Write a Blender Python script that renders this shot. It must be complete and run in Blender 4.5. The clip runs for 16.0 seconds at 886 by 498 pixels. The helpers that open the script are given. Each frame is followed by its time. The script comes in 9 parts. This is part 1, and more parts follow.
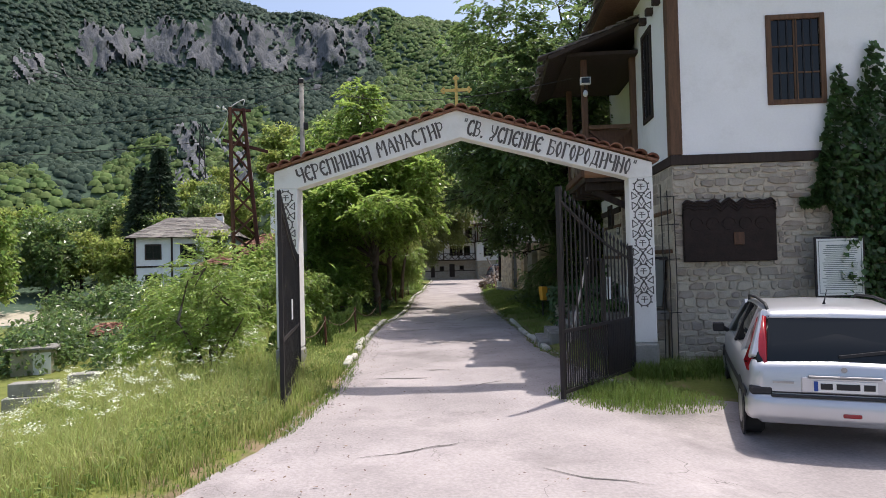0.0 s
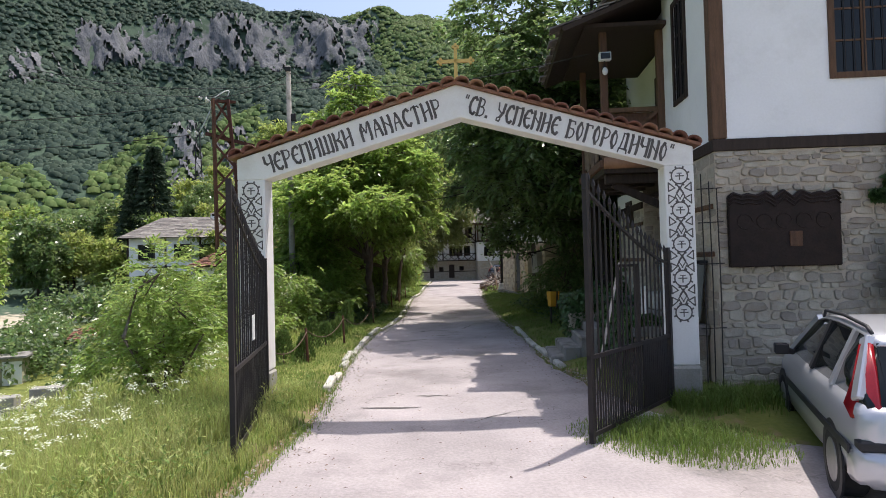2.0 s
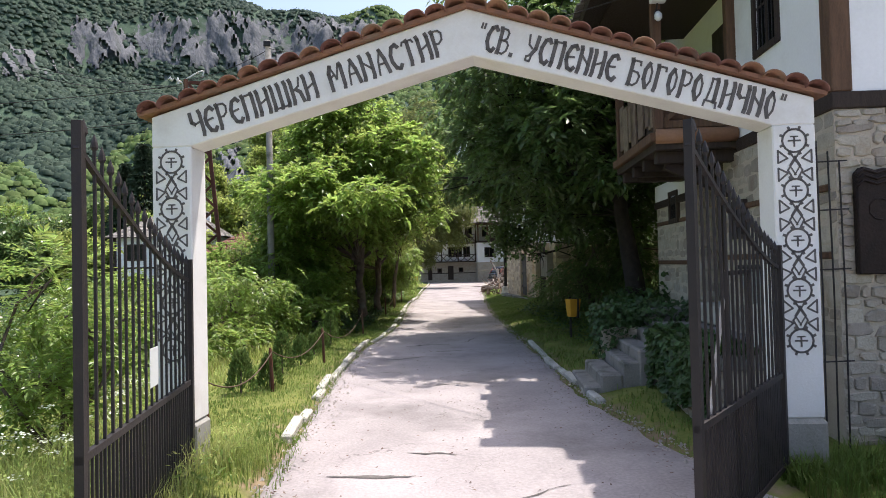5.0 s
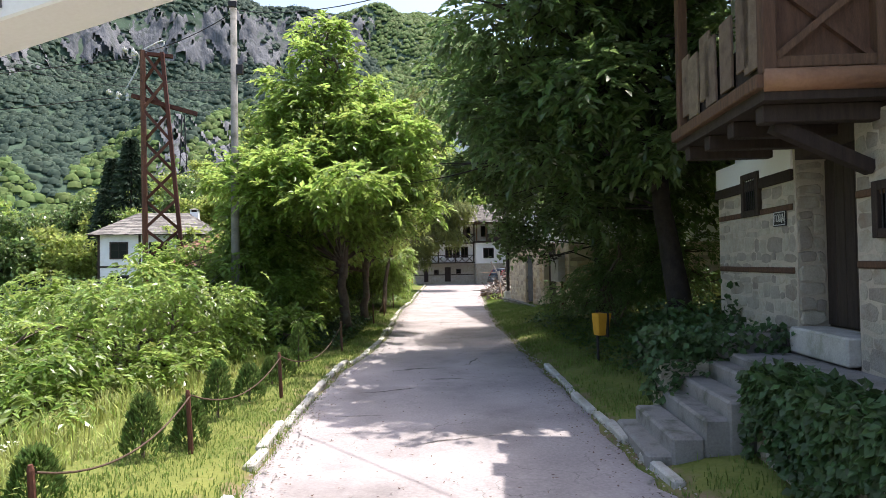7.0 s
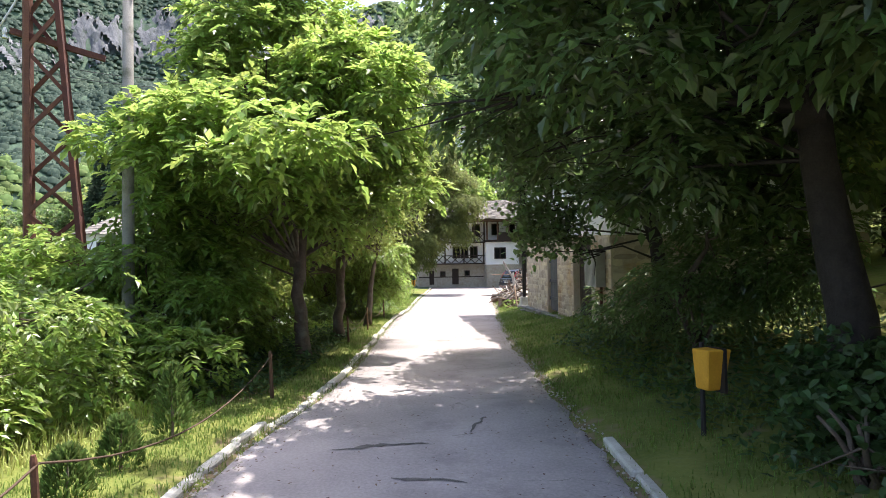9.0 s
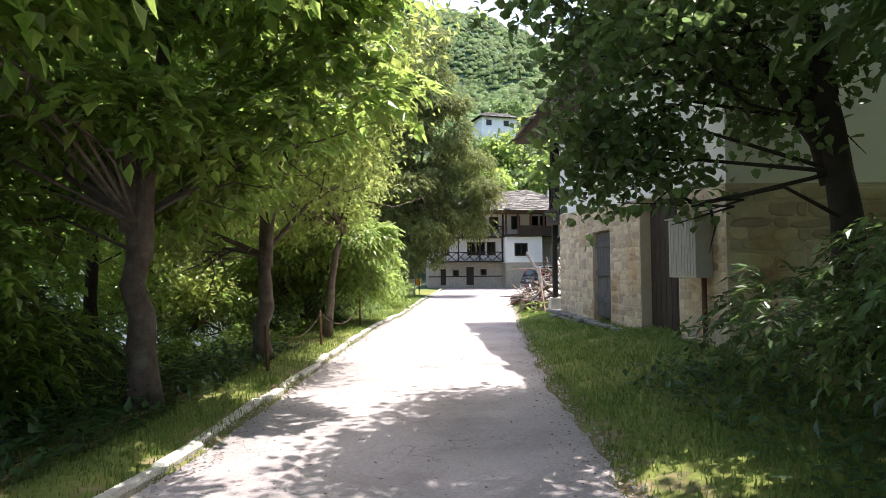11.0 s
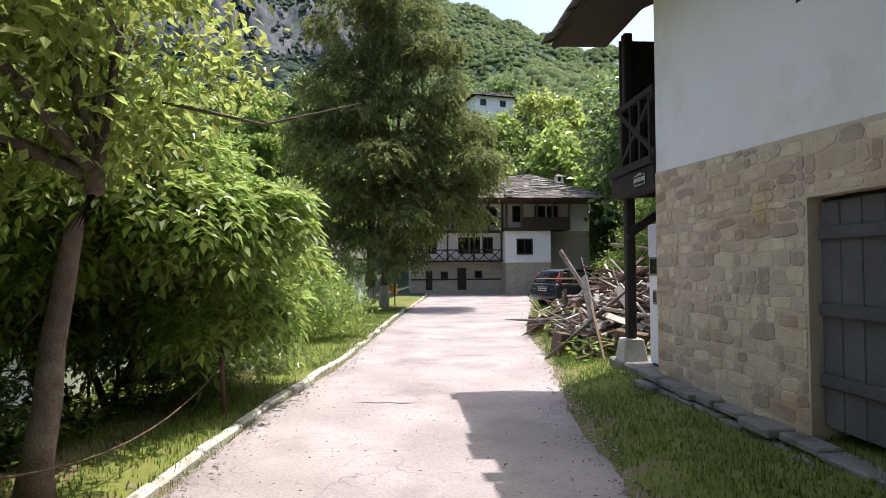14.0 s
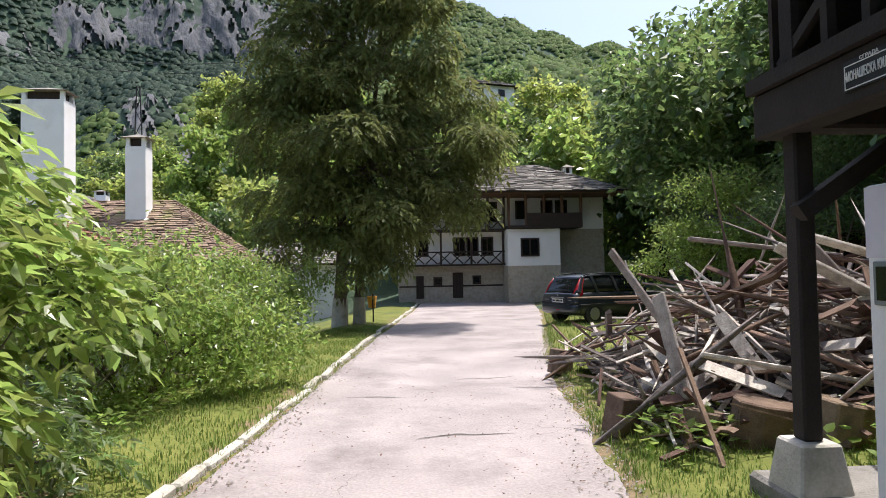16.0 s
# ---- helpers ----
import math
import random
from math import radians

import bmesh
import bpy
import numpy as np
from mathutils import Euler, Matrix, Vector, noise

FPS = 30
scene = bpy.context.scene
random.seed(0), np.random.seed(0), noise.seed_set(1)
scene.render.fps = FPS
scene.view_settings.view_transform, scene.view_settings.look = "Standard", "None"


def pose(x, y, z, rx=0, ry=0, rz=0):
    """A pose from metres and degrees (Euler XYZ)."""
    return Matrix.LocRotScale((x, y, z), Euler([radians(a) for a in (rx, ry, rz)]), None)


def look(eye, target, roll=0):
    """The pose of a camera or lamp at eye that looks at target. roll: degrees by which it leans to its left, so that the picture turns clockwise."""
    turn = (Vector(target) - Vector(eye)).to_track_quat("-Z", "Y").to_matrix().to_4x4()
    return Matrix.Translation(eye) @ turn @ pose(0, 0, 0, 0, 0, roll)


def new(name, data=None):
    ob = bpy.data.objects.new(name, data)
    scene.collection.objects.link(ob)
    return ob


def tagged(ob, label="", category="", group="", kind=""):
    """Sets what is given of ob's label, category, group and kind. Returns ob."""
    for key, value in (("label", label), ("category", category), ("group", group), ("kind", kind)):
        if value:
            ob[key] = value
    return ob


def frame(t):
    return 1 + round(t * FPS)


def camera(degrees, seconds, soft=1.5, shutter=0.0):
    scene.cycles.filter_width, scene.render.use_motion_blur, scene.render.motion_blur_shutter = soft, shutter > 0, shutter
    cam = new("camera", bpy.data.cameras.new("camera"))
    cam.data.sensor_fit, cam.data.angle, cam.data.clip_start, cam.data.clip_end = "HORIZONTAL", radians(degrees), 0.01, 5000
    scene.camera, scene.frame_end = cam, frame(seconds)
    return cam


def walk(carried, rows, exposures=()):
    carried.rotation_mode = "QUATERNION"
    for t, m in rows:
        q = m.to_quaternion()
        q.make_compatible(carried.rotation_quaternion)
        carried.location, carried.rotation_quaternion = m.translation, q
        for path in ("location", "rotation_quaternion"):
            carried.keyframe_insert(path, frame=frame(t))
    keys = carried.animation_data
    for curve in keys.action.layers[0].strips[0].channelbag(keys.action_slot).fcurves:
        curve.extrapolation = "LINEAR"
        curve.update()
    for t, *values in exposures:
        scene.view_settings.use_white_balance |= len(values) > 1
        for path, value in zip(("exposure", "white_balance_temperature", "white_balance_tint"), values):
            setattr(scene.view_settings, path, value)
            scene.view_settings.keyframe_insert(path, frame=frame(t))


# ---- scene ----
# ---- camera and walk
cam = camera(71.7, 16.0, soft=0.9)
EXPOSURES = [(t, stops, 6500, 13) for t, stops in ((0.0, 0.5), (2.5, 0.68), (4.0, 0.84), (6.5, 1.14), (8.0, 1.46), (10.3, 1.76), (11.6, 1.6), (12.5, 1.26), (14.0, 0.96), (16.0, 0.78))]
PATH = [
    (0.0, (-0.514, -0.643, 1.792), (-0.439, 1.355, 1.836), -1.4),
    (0.5, (-0.475, -0.211, 1.799), (-0.399, 1.787, 1.842), -1.4),
    (1.0, (-0.445, 0.212, 1.815), (-0.369, 2.21, 1.858), -1.4),
    (1.5, (-0.427, 0.599, 1.846), (-0.352, 2.597, 1.888), -1.5),
    (2.0, (-0.417, 0.984, 1.87), (-0.341, 2.983, 1.913), -1.5),
    (2.5, (-0.402, 1.379, 1.873), (-0.326, 3.377, 1.916), -1.4),
    (3.0, (-0.396, 1.793, 1.879), (-0.319, 3.792, 1.923), -1.4),
    (3.5, (-0.391, 2.196, 1.885), (-0.312, 4.194, 1.928), -1.3),
    (4.0, (-0.396, 2.573, 1.888), (-0.316, 4.57, 1.932), -1.4),
    (6.5, (-0.3, 5.366, 1.929), (-0.21, 7.364, 1.976), -1.0),
    (7.0, (-0.252, 6.234, 1.957), (-0.16, 8.232, 2.004), -0.9),
    (7.5, (-0.178, 7.244, 1.989), (-0.086, 9.241, 2.037), -0.9),
    (8.0, (-0.091, 8.366, 1.941), (0.001, 10.363, 1.991), -1.0),
    (10.5, (0.894, 15.852, 1.649), (0.888, 17.851, 1.711), -0.5),
    (11.0, (0.961, 17.287, 1.476), (0.953, 19.286, 1.541), -0.6),
    (11.5, (0.999, 18.773, 1.454), (0.982, 20.772, 1.518), -0.5),
    (12.0, (1.022, 20.275, 1.496), (1.009, 22.274, 1.557), -0.4),
    (12.5, (1.092, 21.675, 1.588), (1.08, 23.675, 1.647), -0.6),
    (13.0, (1.162, 23.082, 1.606), (1.165, 25.081, 1.666), -0.7),
    (13.5, (1.191, 24.487, 1.663), (1.209, 26.486, 1.721), -0.8),
    (14.0, (1.198, 25.808, 1.712), (1.222, 27.808, 1.768), -0.4),
    (14.5, (1.312, 27.16, 1.68), (1.333, 29.159, 1.739), -1.0),
    (15.0, (1.405, 28.45, 1.737), (1.428, 30.449, 1.794), -1.0),
    (15.5, (1.506, 29.645, 1.771), (1.53, 31.644, 1.83), -1.1),
    (16.0, (1.595, 30.788, 1.827), (1.622, 32.787, 1.891), -1.1),
]
walk(cam, [(t, look(eye, to, lean)) for t, eye, to, lean in PATH], EXPOSURES)

# ---- sky and sun
SUN_ELEV, SUN_AZ = radians(70), radians(52)
world = bpy.data.worlds.new("sky")
scene.world = world
world.use_nodes = True
wn = world.node_tree
wn.nodes.clear()
sky = wn.nodes.new("ShaderNodeTexSky")
sky.sky_type = "NISHITA"
sky.sun_disc = False
sky.sun_elevation, sky.sun_rotation = SUN_ELEV, SUN_AZ
sky.air_density, sky.dust_density, sky.ozone_density = 1.0, 3.5, 1.2
bg = wn.nodes.new("ShaderNodeBackground")
bg.inputs["Strength"].default_value = 0.15
wout = wn.nodes.new("ShaderNodeOutputWorld")
wn.links.new(sky.outputs[0], bg.inputs["Color"])
wn.links.new(bg.outputs[0], wout.inputs["Surface"])

sun_data = bpy.data.lights.new("sun", "SUN")
sun_data.energy, sun_data.angle, sun_data.color = 3.2, radians(0.55), (1.0, 0.95, 0.88)
sun = new("sun", sun_data)
to_sun = Vector((math.sin(SUN_AZ) * math.cos(SUN_ELEV), math.cos(SUN_AZ) * math.cos(SUN_ELEV), math.sin(SUN_ELEV)))
sun.matrix_world = look(to_sun * 60, (0, 0, 0))

# ---- materials
def material(name, c1, c2, size=1.0, fine=0.03, rough=0.85, bump=0.3, metal=0.0, spread=0.0, amount=0.5, detail=6.0, grain=None,
             leaf=0.0, stain=None, stain_size=1.5, stain_amount=0.5, spec=0.3, bump_size=None, attr=None):
    """Two colours mixed by broad and fine noise, with relief; spread varies value from object or island to another."""
    m = bpy.data.materials.new(name)
    m.use_nodes = True
    t = m.node_tree
    b = t.nodes["Principled BSDF"]
    L = t.links.new
    co = t.nodes.new("ShaderNodeTexCoord")
    geo = t.nodes.new("ShaderNodeNewGeometry")
    mp = t.nodes.new("ShaderNodeMapping")
    L(geo.outputs["Position"], mp.inputs["Vector"])
    if grain:
        mp.inputs["Scale"].default_value = grain
        L(co.outputs["Object"], mp.inputs["Vector"])
    n1 = t.nodes.new("ShaderNodeTexNoise")
    n1.inputs["Scale"].default_value, n1.inputs["Detail"].default_value = 1.0 / size, detail
    n2 = t.nodes.new("ShaderNodeTexNoise")
    n2.inputs["Scale"].default_value, n2.inputs["Detail"].default_value = 1.0 / fine, 4.0
    for n in (n1, n2):
        L(mp.outputs[0], n.inputs["Vector"])
    ramp = t.nodes.new("ShaderNodeMapRange")
    ramp.inputs[1].default_value, ramp.inputs[2].default_value = 0.5 - 0.28, 0.5 + 0.28
    add = t.nodes.new("ShaderNodeMath")
    add.operation = "MULTIPLY_ADD"
    L(n2.outputs[0], add.inputs[0])
    add.inputs[1].default_value = 0.6
    L(n1.outputs[0], add.inputs[2])
    sub = t.nodes.new("ShaderNodeMath")
    sub.operation = "SUBTRACT"
    L(add.outputs[0], sub.inputs[0])
    sub.inputs[1].default_value = 0.3
    L(sub.outputs[0], ramp.inputs[0])
    mix = t.nodes.new("ShaderNodeMix")
    mix.data_type = "RGBA"
    mix.inputs[6].default_value, mix.inputs[7].default_value = (*c1, 1), (*c2, 1)
    L(ramp.outputs[0], mix.inputs[0])
    col = mix.outputs[2]
    if stain:
        ns = t.nodes.new("ShaderNodeTexNoise")
        ns.inputs["Scale"].default_value, ns.inputs["Detail"].default_value, ns.inputs["Roughness"].default_value = 1.0 / stain_size, 8.0, 0.65
        L(mp.outputs[0], ns.inputs["Vector"])
        rs = t.nodes.new("ShaderNodeMapRange")
        rs.inputs[1].default_value, rs.inputs[2].default_value, rs.inputs[4].default_value = 0.52, 0.7, stain_amount
        L(ns.outputs[0], rs.inputs[0])
        ms = t.nodes.new("ShaderNodeMix")
        ms.data_type = "RGBA"
        ms.inputs[7].default_value = (*stain, 1)
        L(rs.outputs[0], ms.inputs[0])
        L(col, ms.inputs[6])
        col = ms.outputs[2]
    if attr:
        for aname, acol, asize in attr:
            at = t.nodes.new("ShaderNodeAttribute")
            at.attribute_name = aname
            nn = t.nodes.new("ShaderNodeTexNoise")
            nn.inputs["Scale"].default_value, nn.inputs["Detail"].default_value = 1.0 / asize, 7.0
            L(geo.outputs["Position"], nn.inputs["Vector"])
            sm = t.nodes.new("ShaderNodeMath")
            sm.operation = "MULTIPLY_ADD"
            L(nn.outputs[0], sm.inputs[0])
            sm.inputs[1].default_value = 1.6
            L(at.outputs["Fac"], sm.inputs[2])
            mr = t.nodes.new("ShaderNodeMapRange")
            mr.inputs[1].default_value, mr.inputs[2].default_value = 1.15, 1.45
            L(sm.outputs[0], mr.inputs[0])
            ma = t.nodes.new("ShaderNodeMix")
            ma.data_type = "RGBA"
            hv = t.nodes.new("ShaderNodeHueSaturation")
            hv.inputs["Color"].default_value = (*acol, 1)
            vr = t.nodes.new("ShaderNodeMapRange")
            vr.inputs[3].default_value, vr.inputs[4].default_value = 0.55, 1.45
            L(nn.outputs[0], vr.inputs[0])
            L(vr.outputs[0], hv.inputs["Value"])
            L(mr.outputs[0], ma.inputs[0])
            L(col, ma.inputs[6])
            L(hv.outputs[0], ma.inputs[7])
            col = ma.outputs[2]
    if spread:
        info = t.nodes.new("ShaderNodeObjectInfo")
        sm = t.nodes.new("ShaderNodeMath")
        sm.operation = "ADD"
        L(info.outputs["Random"], sm.inputs[0])
        L(geo.outputs["Random Per Island"], sm.inputs[1])
        fr = t.nodes.new("ShaderNodeMath")
        fr.operation = "FRACT"
        L(sm.outputs[0], fr.inputs[0])
        vr = t.nodes.new("ShaderNodeMapRange")
        vr.inputs[3].default_value, vr.inputs[4].default_value = 1 - spread, 1 + spread
        L(fr.outputs[0], vr.inputs[0])
        hv = t.nodes.new("ShaderNodeHueSaturation")
        L(vr.outputs[0], hv.inputs["Value"])
        hr = t.nodes.new("ShaderNodeMapRange")
        hr.inputs[3].default_value, hr.inputs[4].default_value = 0.5 - spread * 0.05, 0.5 + spread * 0.05
        L(fr.outputs[0], hr.inputs[0])
        L(hr.outputs[0], hv.inputs["Hue"])
        L(col, hv.inputs["Color"])
        col = hv.outputs[0]
    L(col, b.inputs["Base Color"])
    b.inputs["Roughness"].default_value, b.inputs["Metallic"].default_value = rough, metal
    b.inputs["Specular IOR Level"].default_value = spec
    if bump:
        bp = t.nodes.new("ShaderNodeBump")
        bp.inputs["Strength"].default_value, bp.inputs["Distance"].default_value = bump, (bump_size or fine) * 0.6
        L((n1 if bump_size else n2).outputs[0], bp.inputs["Height"])
        L(bp.outputs[0], b.inputs["Normal"])
    if leaf:
        tr = t.nodes.new("ShaderNodeBsdfTranslucent")
        hs = t.nodes.new("ShaderNodeHueSaturation")
        hs.inputs["Hue"].default_value, hs.inputs["Value"].default_value, hs.inputs["Saturation"].default_value = 0.485, 2.2, 0.92
        L(col, hs.inputs["Color"])
        L(hs.outputs[0], tr.inputs["Color"])
        mx = t.nodes.new("ShaderNodeMixShader")
        mx.inputs[0].default_value = leaf
        L(b.outputs[0], mx.inputs[1])
        L(tr.outputs[0], mx.inputs[2])
        L(mx.outputs[0], t.nodes["Material Output"].inputs["Surface"])
    return m


def glass(name, tint=(0.008, 0.009, 0.01), rough=0.12):
    m = bpy.data.materials.new(name)
    m.use_nodes = True
    b = m.node_tree.nodes["Principled BSDF"]
    b.inputs["Base Color"].default_value = (*tint, 1)
    b.inputs["Roughness"].default_value = rough
    b.inputs["Specular IOR Level"].default_value = 0.35
    return m


ASPHALT = material("pale_worn_asphalt", (0.25, 0.225, 0.222), (0.44, 0.395, 0.39), 1.3, 0.03, 0.9, 0.4, stain=(0.17, 0.152, 0.148), stain_size=1.7, stain_amount=0.75)

def crack_lines(m, size, width, dark):
    """Adds thin dark cracks to a material's base colour."""
    t = m.node_tree
    b = t.nodes["Principled BSDF"]
    old = b.inputs["Base Color"].links[0].from_socket
    geo = t.nodes.new("ShaderNodeNewGeometry")
    nz = t.nodes.new("ShaderNodeTexNoise")
    nz.inputs["Scale"].default_value, nz.inputs["Detail"].default_value = 1.4, 5.0
    t.links.new(geo.outputs["Position"], nz.inputs["Vector"])
    vm = t.nodes.new("ShaderNodeVectorMath")
    vm.operation = "MULTIPLY_ADD"
    vm.inputs[1].default_value = (0.9, 0.9, 0.9)
    t.links.new(nz.outputs["Color"], vm.inputs[0])
    t.links.new(geo.outputs["Position"], vm.inputs[2])
    vo = t.nodes.new("ShaderNodeTexVoronoi")
    vo.feature = "DISTANCE_TO_EDGE"
    vo.inputs["Scale"].default_value = 1.0 / size
    t.links.new(vm.outputs[0], vo.inputs["Vector"])
    mr = t.nodes.new("ShaderNodeMapRange")
    mr.inputs[1].default_value, mr.inputs[2].default_value, mr.inputs[3].default_value, mr.inputs[4].default_value = 0.0, width, 1.0, 0.0
    t.links.new(vo.outputs["Distance"], mr.inputs[0])
    n2 = t.nodes.new("ShaderNodeTexNoise")
    n2.inputs["Scale"].default_value = 0.7
    t.links.new(geo.outputs["Position"], n2.inputs["Vector"])
    gate_ = t.nodes.new("ShaderNodeMapRange")
    gate_.inputs[1].default_value, gate_.inputs[2].default_value = 0.5, 0.62
    t.links.new(n2.outputs[0], gate_.inputs[0])
    mu = t.nodes.new("ShaderNodeMath")
    mu.operation = "MULTIPLY"
    t.links.new(mr.outputs[0], mu.inputs[0])
    t.links.new(gate_.outputs[0], mu.inputs[1])
    mx = t.nodes.new("ShaderNodeMix")
    mx.data_type = "RGBA"
    mx.inputs[7].default_value = (*dark, 1)
    t.links.new(mu.outputs[0], mx.inputs[0])
    t.links.new(old, mx.inputs[6])
    t.links.new(mx.outputs[2], b.inputs["Base Color"])


crack_lines(ASPHALT, 1.2, 0.006, (0.17, 0.155, 0.145))
GROUND = material("meadow_ground", (0.1, 0.13, 0.025), (0.19, 0.2, 0.05), 0.6, 0.05, 0.95, 0.6, bump_size=0.3,
                  attr=[("soil", (0.2, 0.15, 0.09), 0.25), ("forest", (0.055, 0.09, 0.058), 3.0), ("rock", (0.11, 0.115, 0.12), 4.0), ("pale", (0.4, 0.36, 0.28), 0.8)])
CLIFF = material("limestone_cliff", (0.085, 0.09, 0.1), (0.165, 0.168, 0.178), 7.0, 1.3, 0.95, 0.8, spread=0.0, grain=(1, 1, 0.45), stain=(0.05, 0.066, 0.05), stain_size=4.0, stain_amount=0.95)
STEPSTONE = material("dark_worn_step_stone", (0.3, 0.285, 0.265), (0.18, 0.17, 0.155), 0.3, 0.02, 0.92, 0.7, stain=(0.06, 0.07, 0.035), stain_size=0.3, stain_amount=0.7)
STUMP = material("grey_brown_cut_wood", (0.24, 0.175, 0.125), (0.13, 0.09, 0.065), 0.12, 0.015, 0.92, 0.8, spread=0.25, stain=(0.06, 0.045, 0.035), stain_size=0.25, stain_amount=0.6)
GRAVEL = material("pale_gravel", (0.3, 0.27, 0.24), (0.5, 0.46, 0.42), 0.5, 0.02, 0.95, 0.8, stain=(0.16, 0.17, 0.1), stain_size=0.7, stain_amount=0.4)
LIME = material("white_painted_kerb", (0.6, 0.58, 0.53), (0.36, 0.34, 0.29), 0.25, 0.02, 0.9, 0.5, stain=(0.25, 0.25, 0.17), stain_size=0.3, stain_amount=0.7, spread=0.1)
PLASTER = material("white_lime_plaster", (0.87, 0.87, 0.865), (0.8, 0.8, 0.79), 0.8, 0.03, 0.9, 0.15, stain=(0.5, 0.48, 0.43), stain_size=1.1, stain_amount=0.3)
PLASTER_GATE = material("white_gate_plaster", (0.84, 0.83, 0.8), (0.76, 0.74, 0.7), 0.5, 0.02, 0.9, 0.15, stain=(0.55, 0.5, 0.42), stain_size=0.5, stain_amount=0.3)
PLASTER_OLD = material("ochre_old_plaster", (0.42, 0.4, 0.3), (0.3, 0.29, 0.23), 0.9, 0.05, 0.92, 0.3, stain=(0.2, 0.18, 0.13), stain_size=0.8)
STONE = material("grey_limestone_block", (0.46, 0.415, 0.345), (0.31, 0.275, 0.225), 0.14, 0.02, 0.9, 0.9, spread=0.24, stain=(0.27, 0.19, 0.12), stain_size=0.35, stain_amount=0.6)
STONE_BARN = material("warm_limestone_block", (0.62, 0.53, 0.41), (0.47, 0.385, 0.28), 0.15, 0.02, 0.9, 0.8, spread=0.28, stain=(0.42, 0.26, 0.11), stain_size=0.9, stain_amount=0.85)
MORTAR_BARN = material("pale_warm_mortar", (0.64, 0.55, 0.43), (0.5, 0.415, 0.31), 0.2, 0.02, 0.95, 0.6, stain=(0.42, 0.26, 0.11), stain_size=0.9, stain_amount=0.7)
MORTAR = material("sandy_mortar", (0.55, 0.485, 0.395), (0.42, 0.36, 0.285), 0.3, 0.02, 0.95, 0.6)
CONCRETE = material("grey_concrete", (0.36, 0.35, 0.32), (0.24, 0.23, 0.21), 0.35, 0.02, 0.92, 0.5, stain=(0.12, 0.13, 0.08), stain_size=0.4)
DARKWOOD = material("dark_stained_timber", (0.06, 0.042, 0.032), (0.028, 0.02, 0.016), 0.25, 0.03, 0.75, 0.4, grain=(6, 6, 0.7), spread=0.15)
BROWNWOOD = material("brown_oak_timber", (0.17, 0.095, 0.055), (0.08, 0.045, 0.028), 0.25, 0.03, 0.75, 0.5, grain=(6, 6, 0.7), spread=0.15)
TANWOOD = material("tan_log_timber", (0.36, 0.2, 0.11), (0.25, 0.13, 0.07), 0.3, 0.03, 0.7, 0.3, spread=0.1)
GREYWOOD = material("weathered_grey_timber", (0.52, 0.475, 0.435), (0.24, 0.21, 0.19), 0.12, 0.02, 0.9, 0.6, spread=0.6, stain=(0.13, 0.08, 0.05), stain_size=0.4, stain_amount=0.6)
REDWOOD = material("reddish_rotten_timber", (0.2, 0.13, 0.1), (0.1, 0.065, 0.05), 0.15, 0.02, 0.9, 0.6, spread=0.4)
IRON = material("black_painted_iron", (0.022, 0.02, 0.022), (0.035, 0.028, 0.026), 0.3, 0.02, 0.55, 0.2)
RUST = material("rusty_steel", (0.14, 0.055, 0.035), (0.075, 0.035, 0.028), 0.4, 0.03, 0.85, 0.4, spread=0.2)
BRONZE = material("dark_bronze_relief", (0.032, 0.02, 0.017), (0.015, 0.01, 0.009), 0.15, 0.03, 0.5, 0.5, metal=0.4)
TILE = material("red_clay_tile", (0.28, 0.135, 0.09), (0.19, 0.095, 0.068), 0.12, 0.02, 0.85, 0.4, spread=0.35, stain=(0.2, 0.17, 0.13), stain_size=0.3, stain_amount=0.6)
SLATE = material("grey_stone_slate", (0.26, 0.24, 0.215), (0.14, 0.128, 0.117), 0.25, 0.03, 0.9, 0.6, spread=0.35)
GOLD = material("gilded_metal", (0.75, 0.5, 0.16), (0.6, 0.38, 0.11), 0.1, 0.01, 0.4, 0.1, metal=0.7)
LETTER = material("dark_lettering_paint", (0.1, 0.09, 0.085), (0.16, 0.145, 0.135), 0.08, 0.01, 0.85, 0.0)
YELLOW = material("orange_yellow_plastic", (0.75, 0.38, 0.04), (0.6, 0.29, 0.03), 0.2, 0.02, 0.55, 0.1)
BARK = material("grey_brown_bark", (0.17, 0.13, 0.1), (0.08, 0.06, 0.05), 0.12, 0.02, 0.95, 0.9, stain=(0.25, 0.24, 0.2), stain_size=0.3)
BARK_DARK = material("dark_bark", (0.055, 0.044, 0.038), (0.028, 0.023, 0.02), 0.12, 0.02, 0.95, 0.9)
CHARRED = material("black_charred_post", (0.022, 0.018, 0.016), (0.04, 0.032, 0.028), 0.2, 0.02, 0.8, 0.4)
PANE = glass("window_glass")
LEAF_A = material("walnut_leaf", (0.1, 0.175, 0.03), (0.175, 0.25, 0.048), 0.8, 0.05, 0.33, 0.0, leaf=0.6, spread=0.32, spec=0.55)
LEAF_B = material("linden_leaf_dark", (0.06, 0.112, 0.03), (0.105, 0.16, 0.048), 0.8, 0.05, 0.3, 0.0, leaf=0.5, spread=0.36, spec=0.8)
LEAF_C = material("shrub_leaf_bright", (0.115, 0.19, 0.034), (0.185, 0.255, 0.056), 0.8, 0.05, 0.33, 0.0, leaf=0.5, spread=0.36, spec=0.6)
LEAF_E = material("plum_leaf_olive", (0.12, 0.175, 0.036), (0.215, 0.255, 0.06), 0.8, 0.05, 0.4, 0.0, leaf=0.6, spread=0.32, spec=0.5)
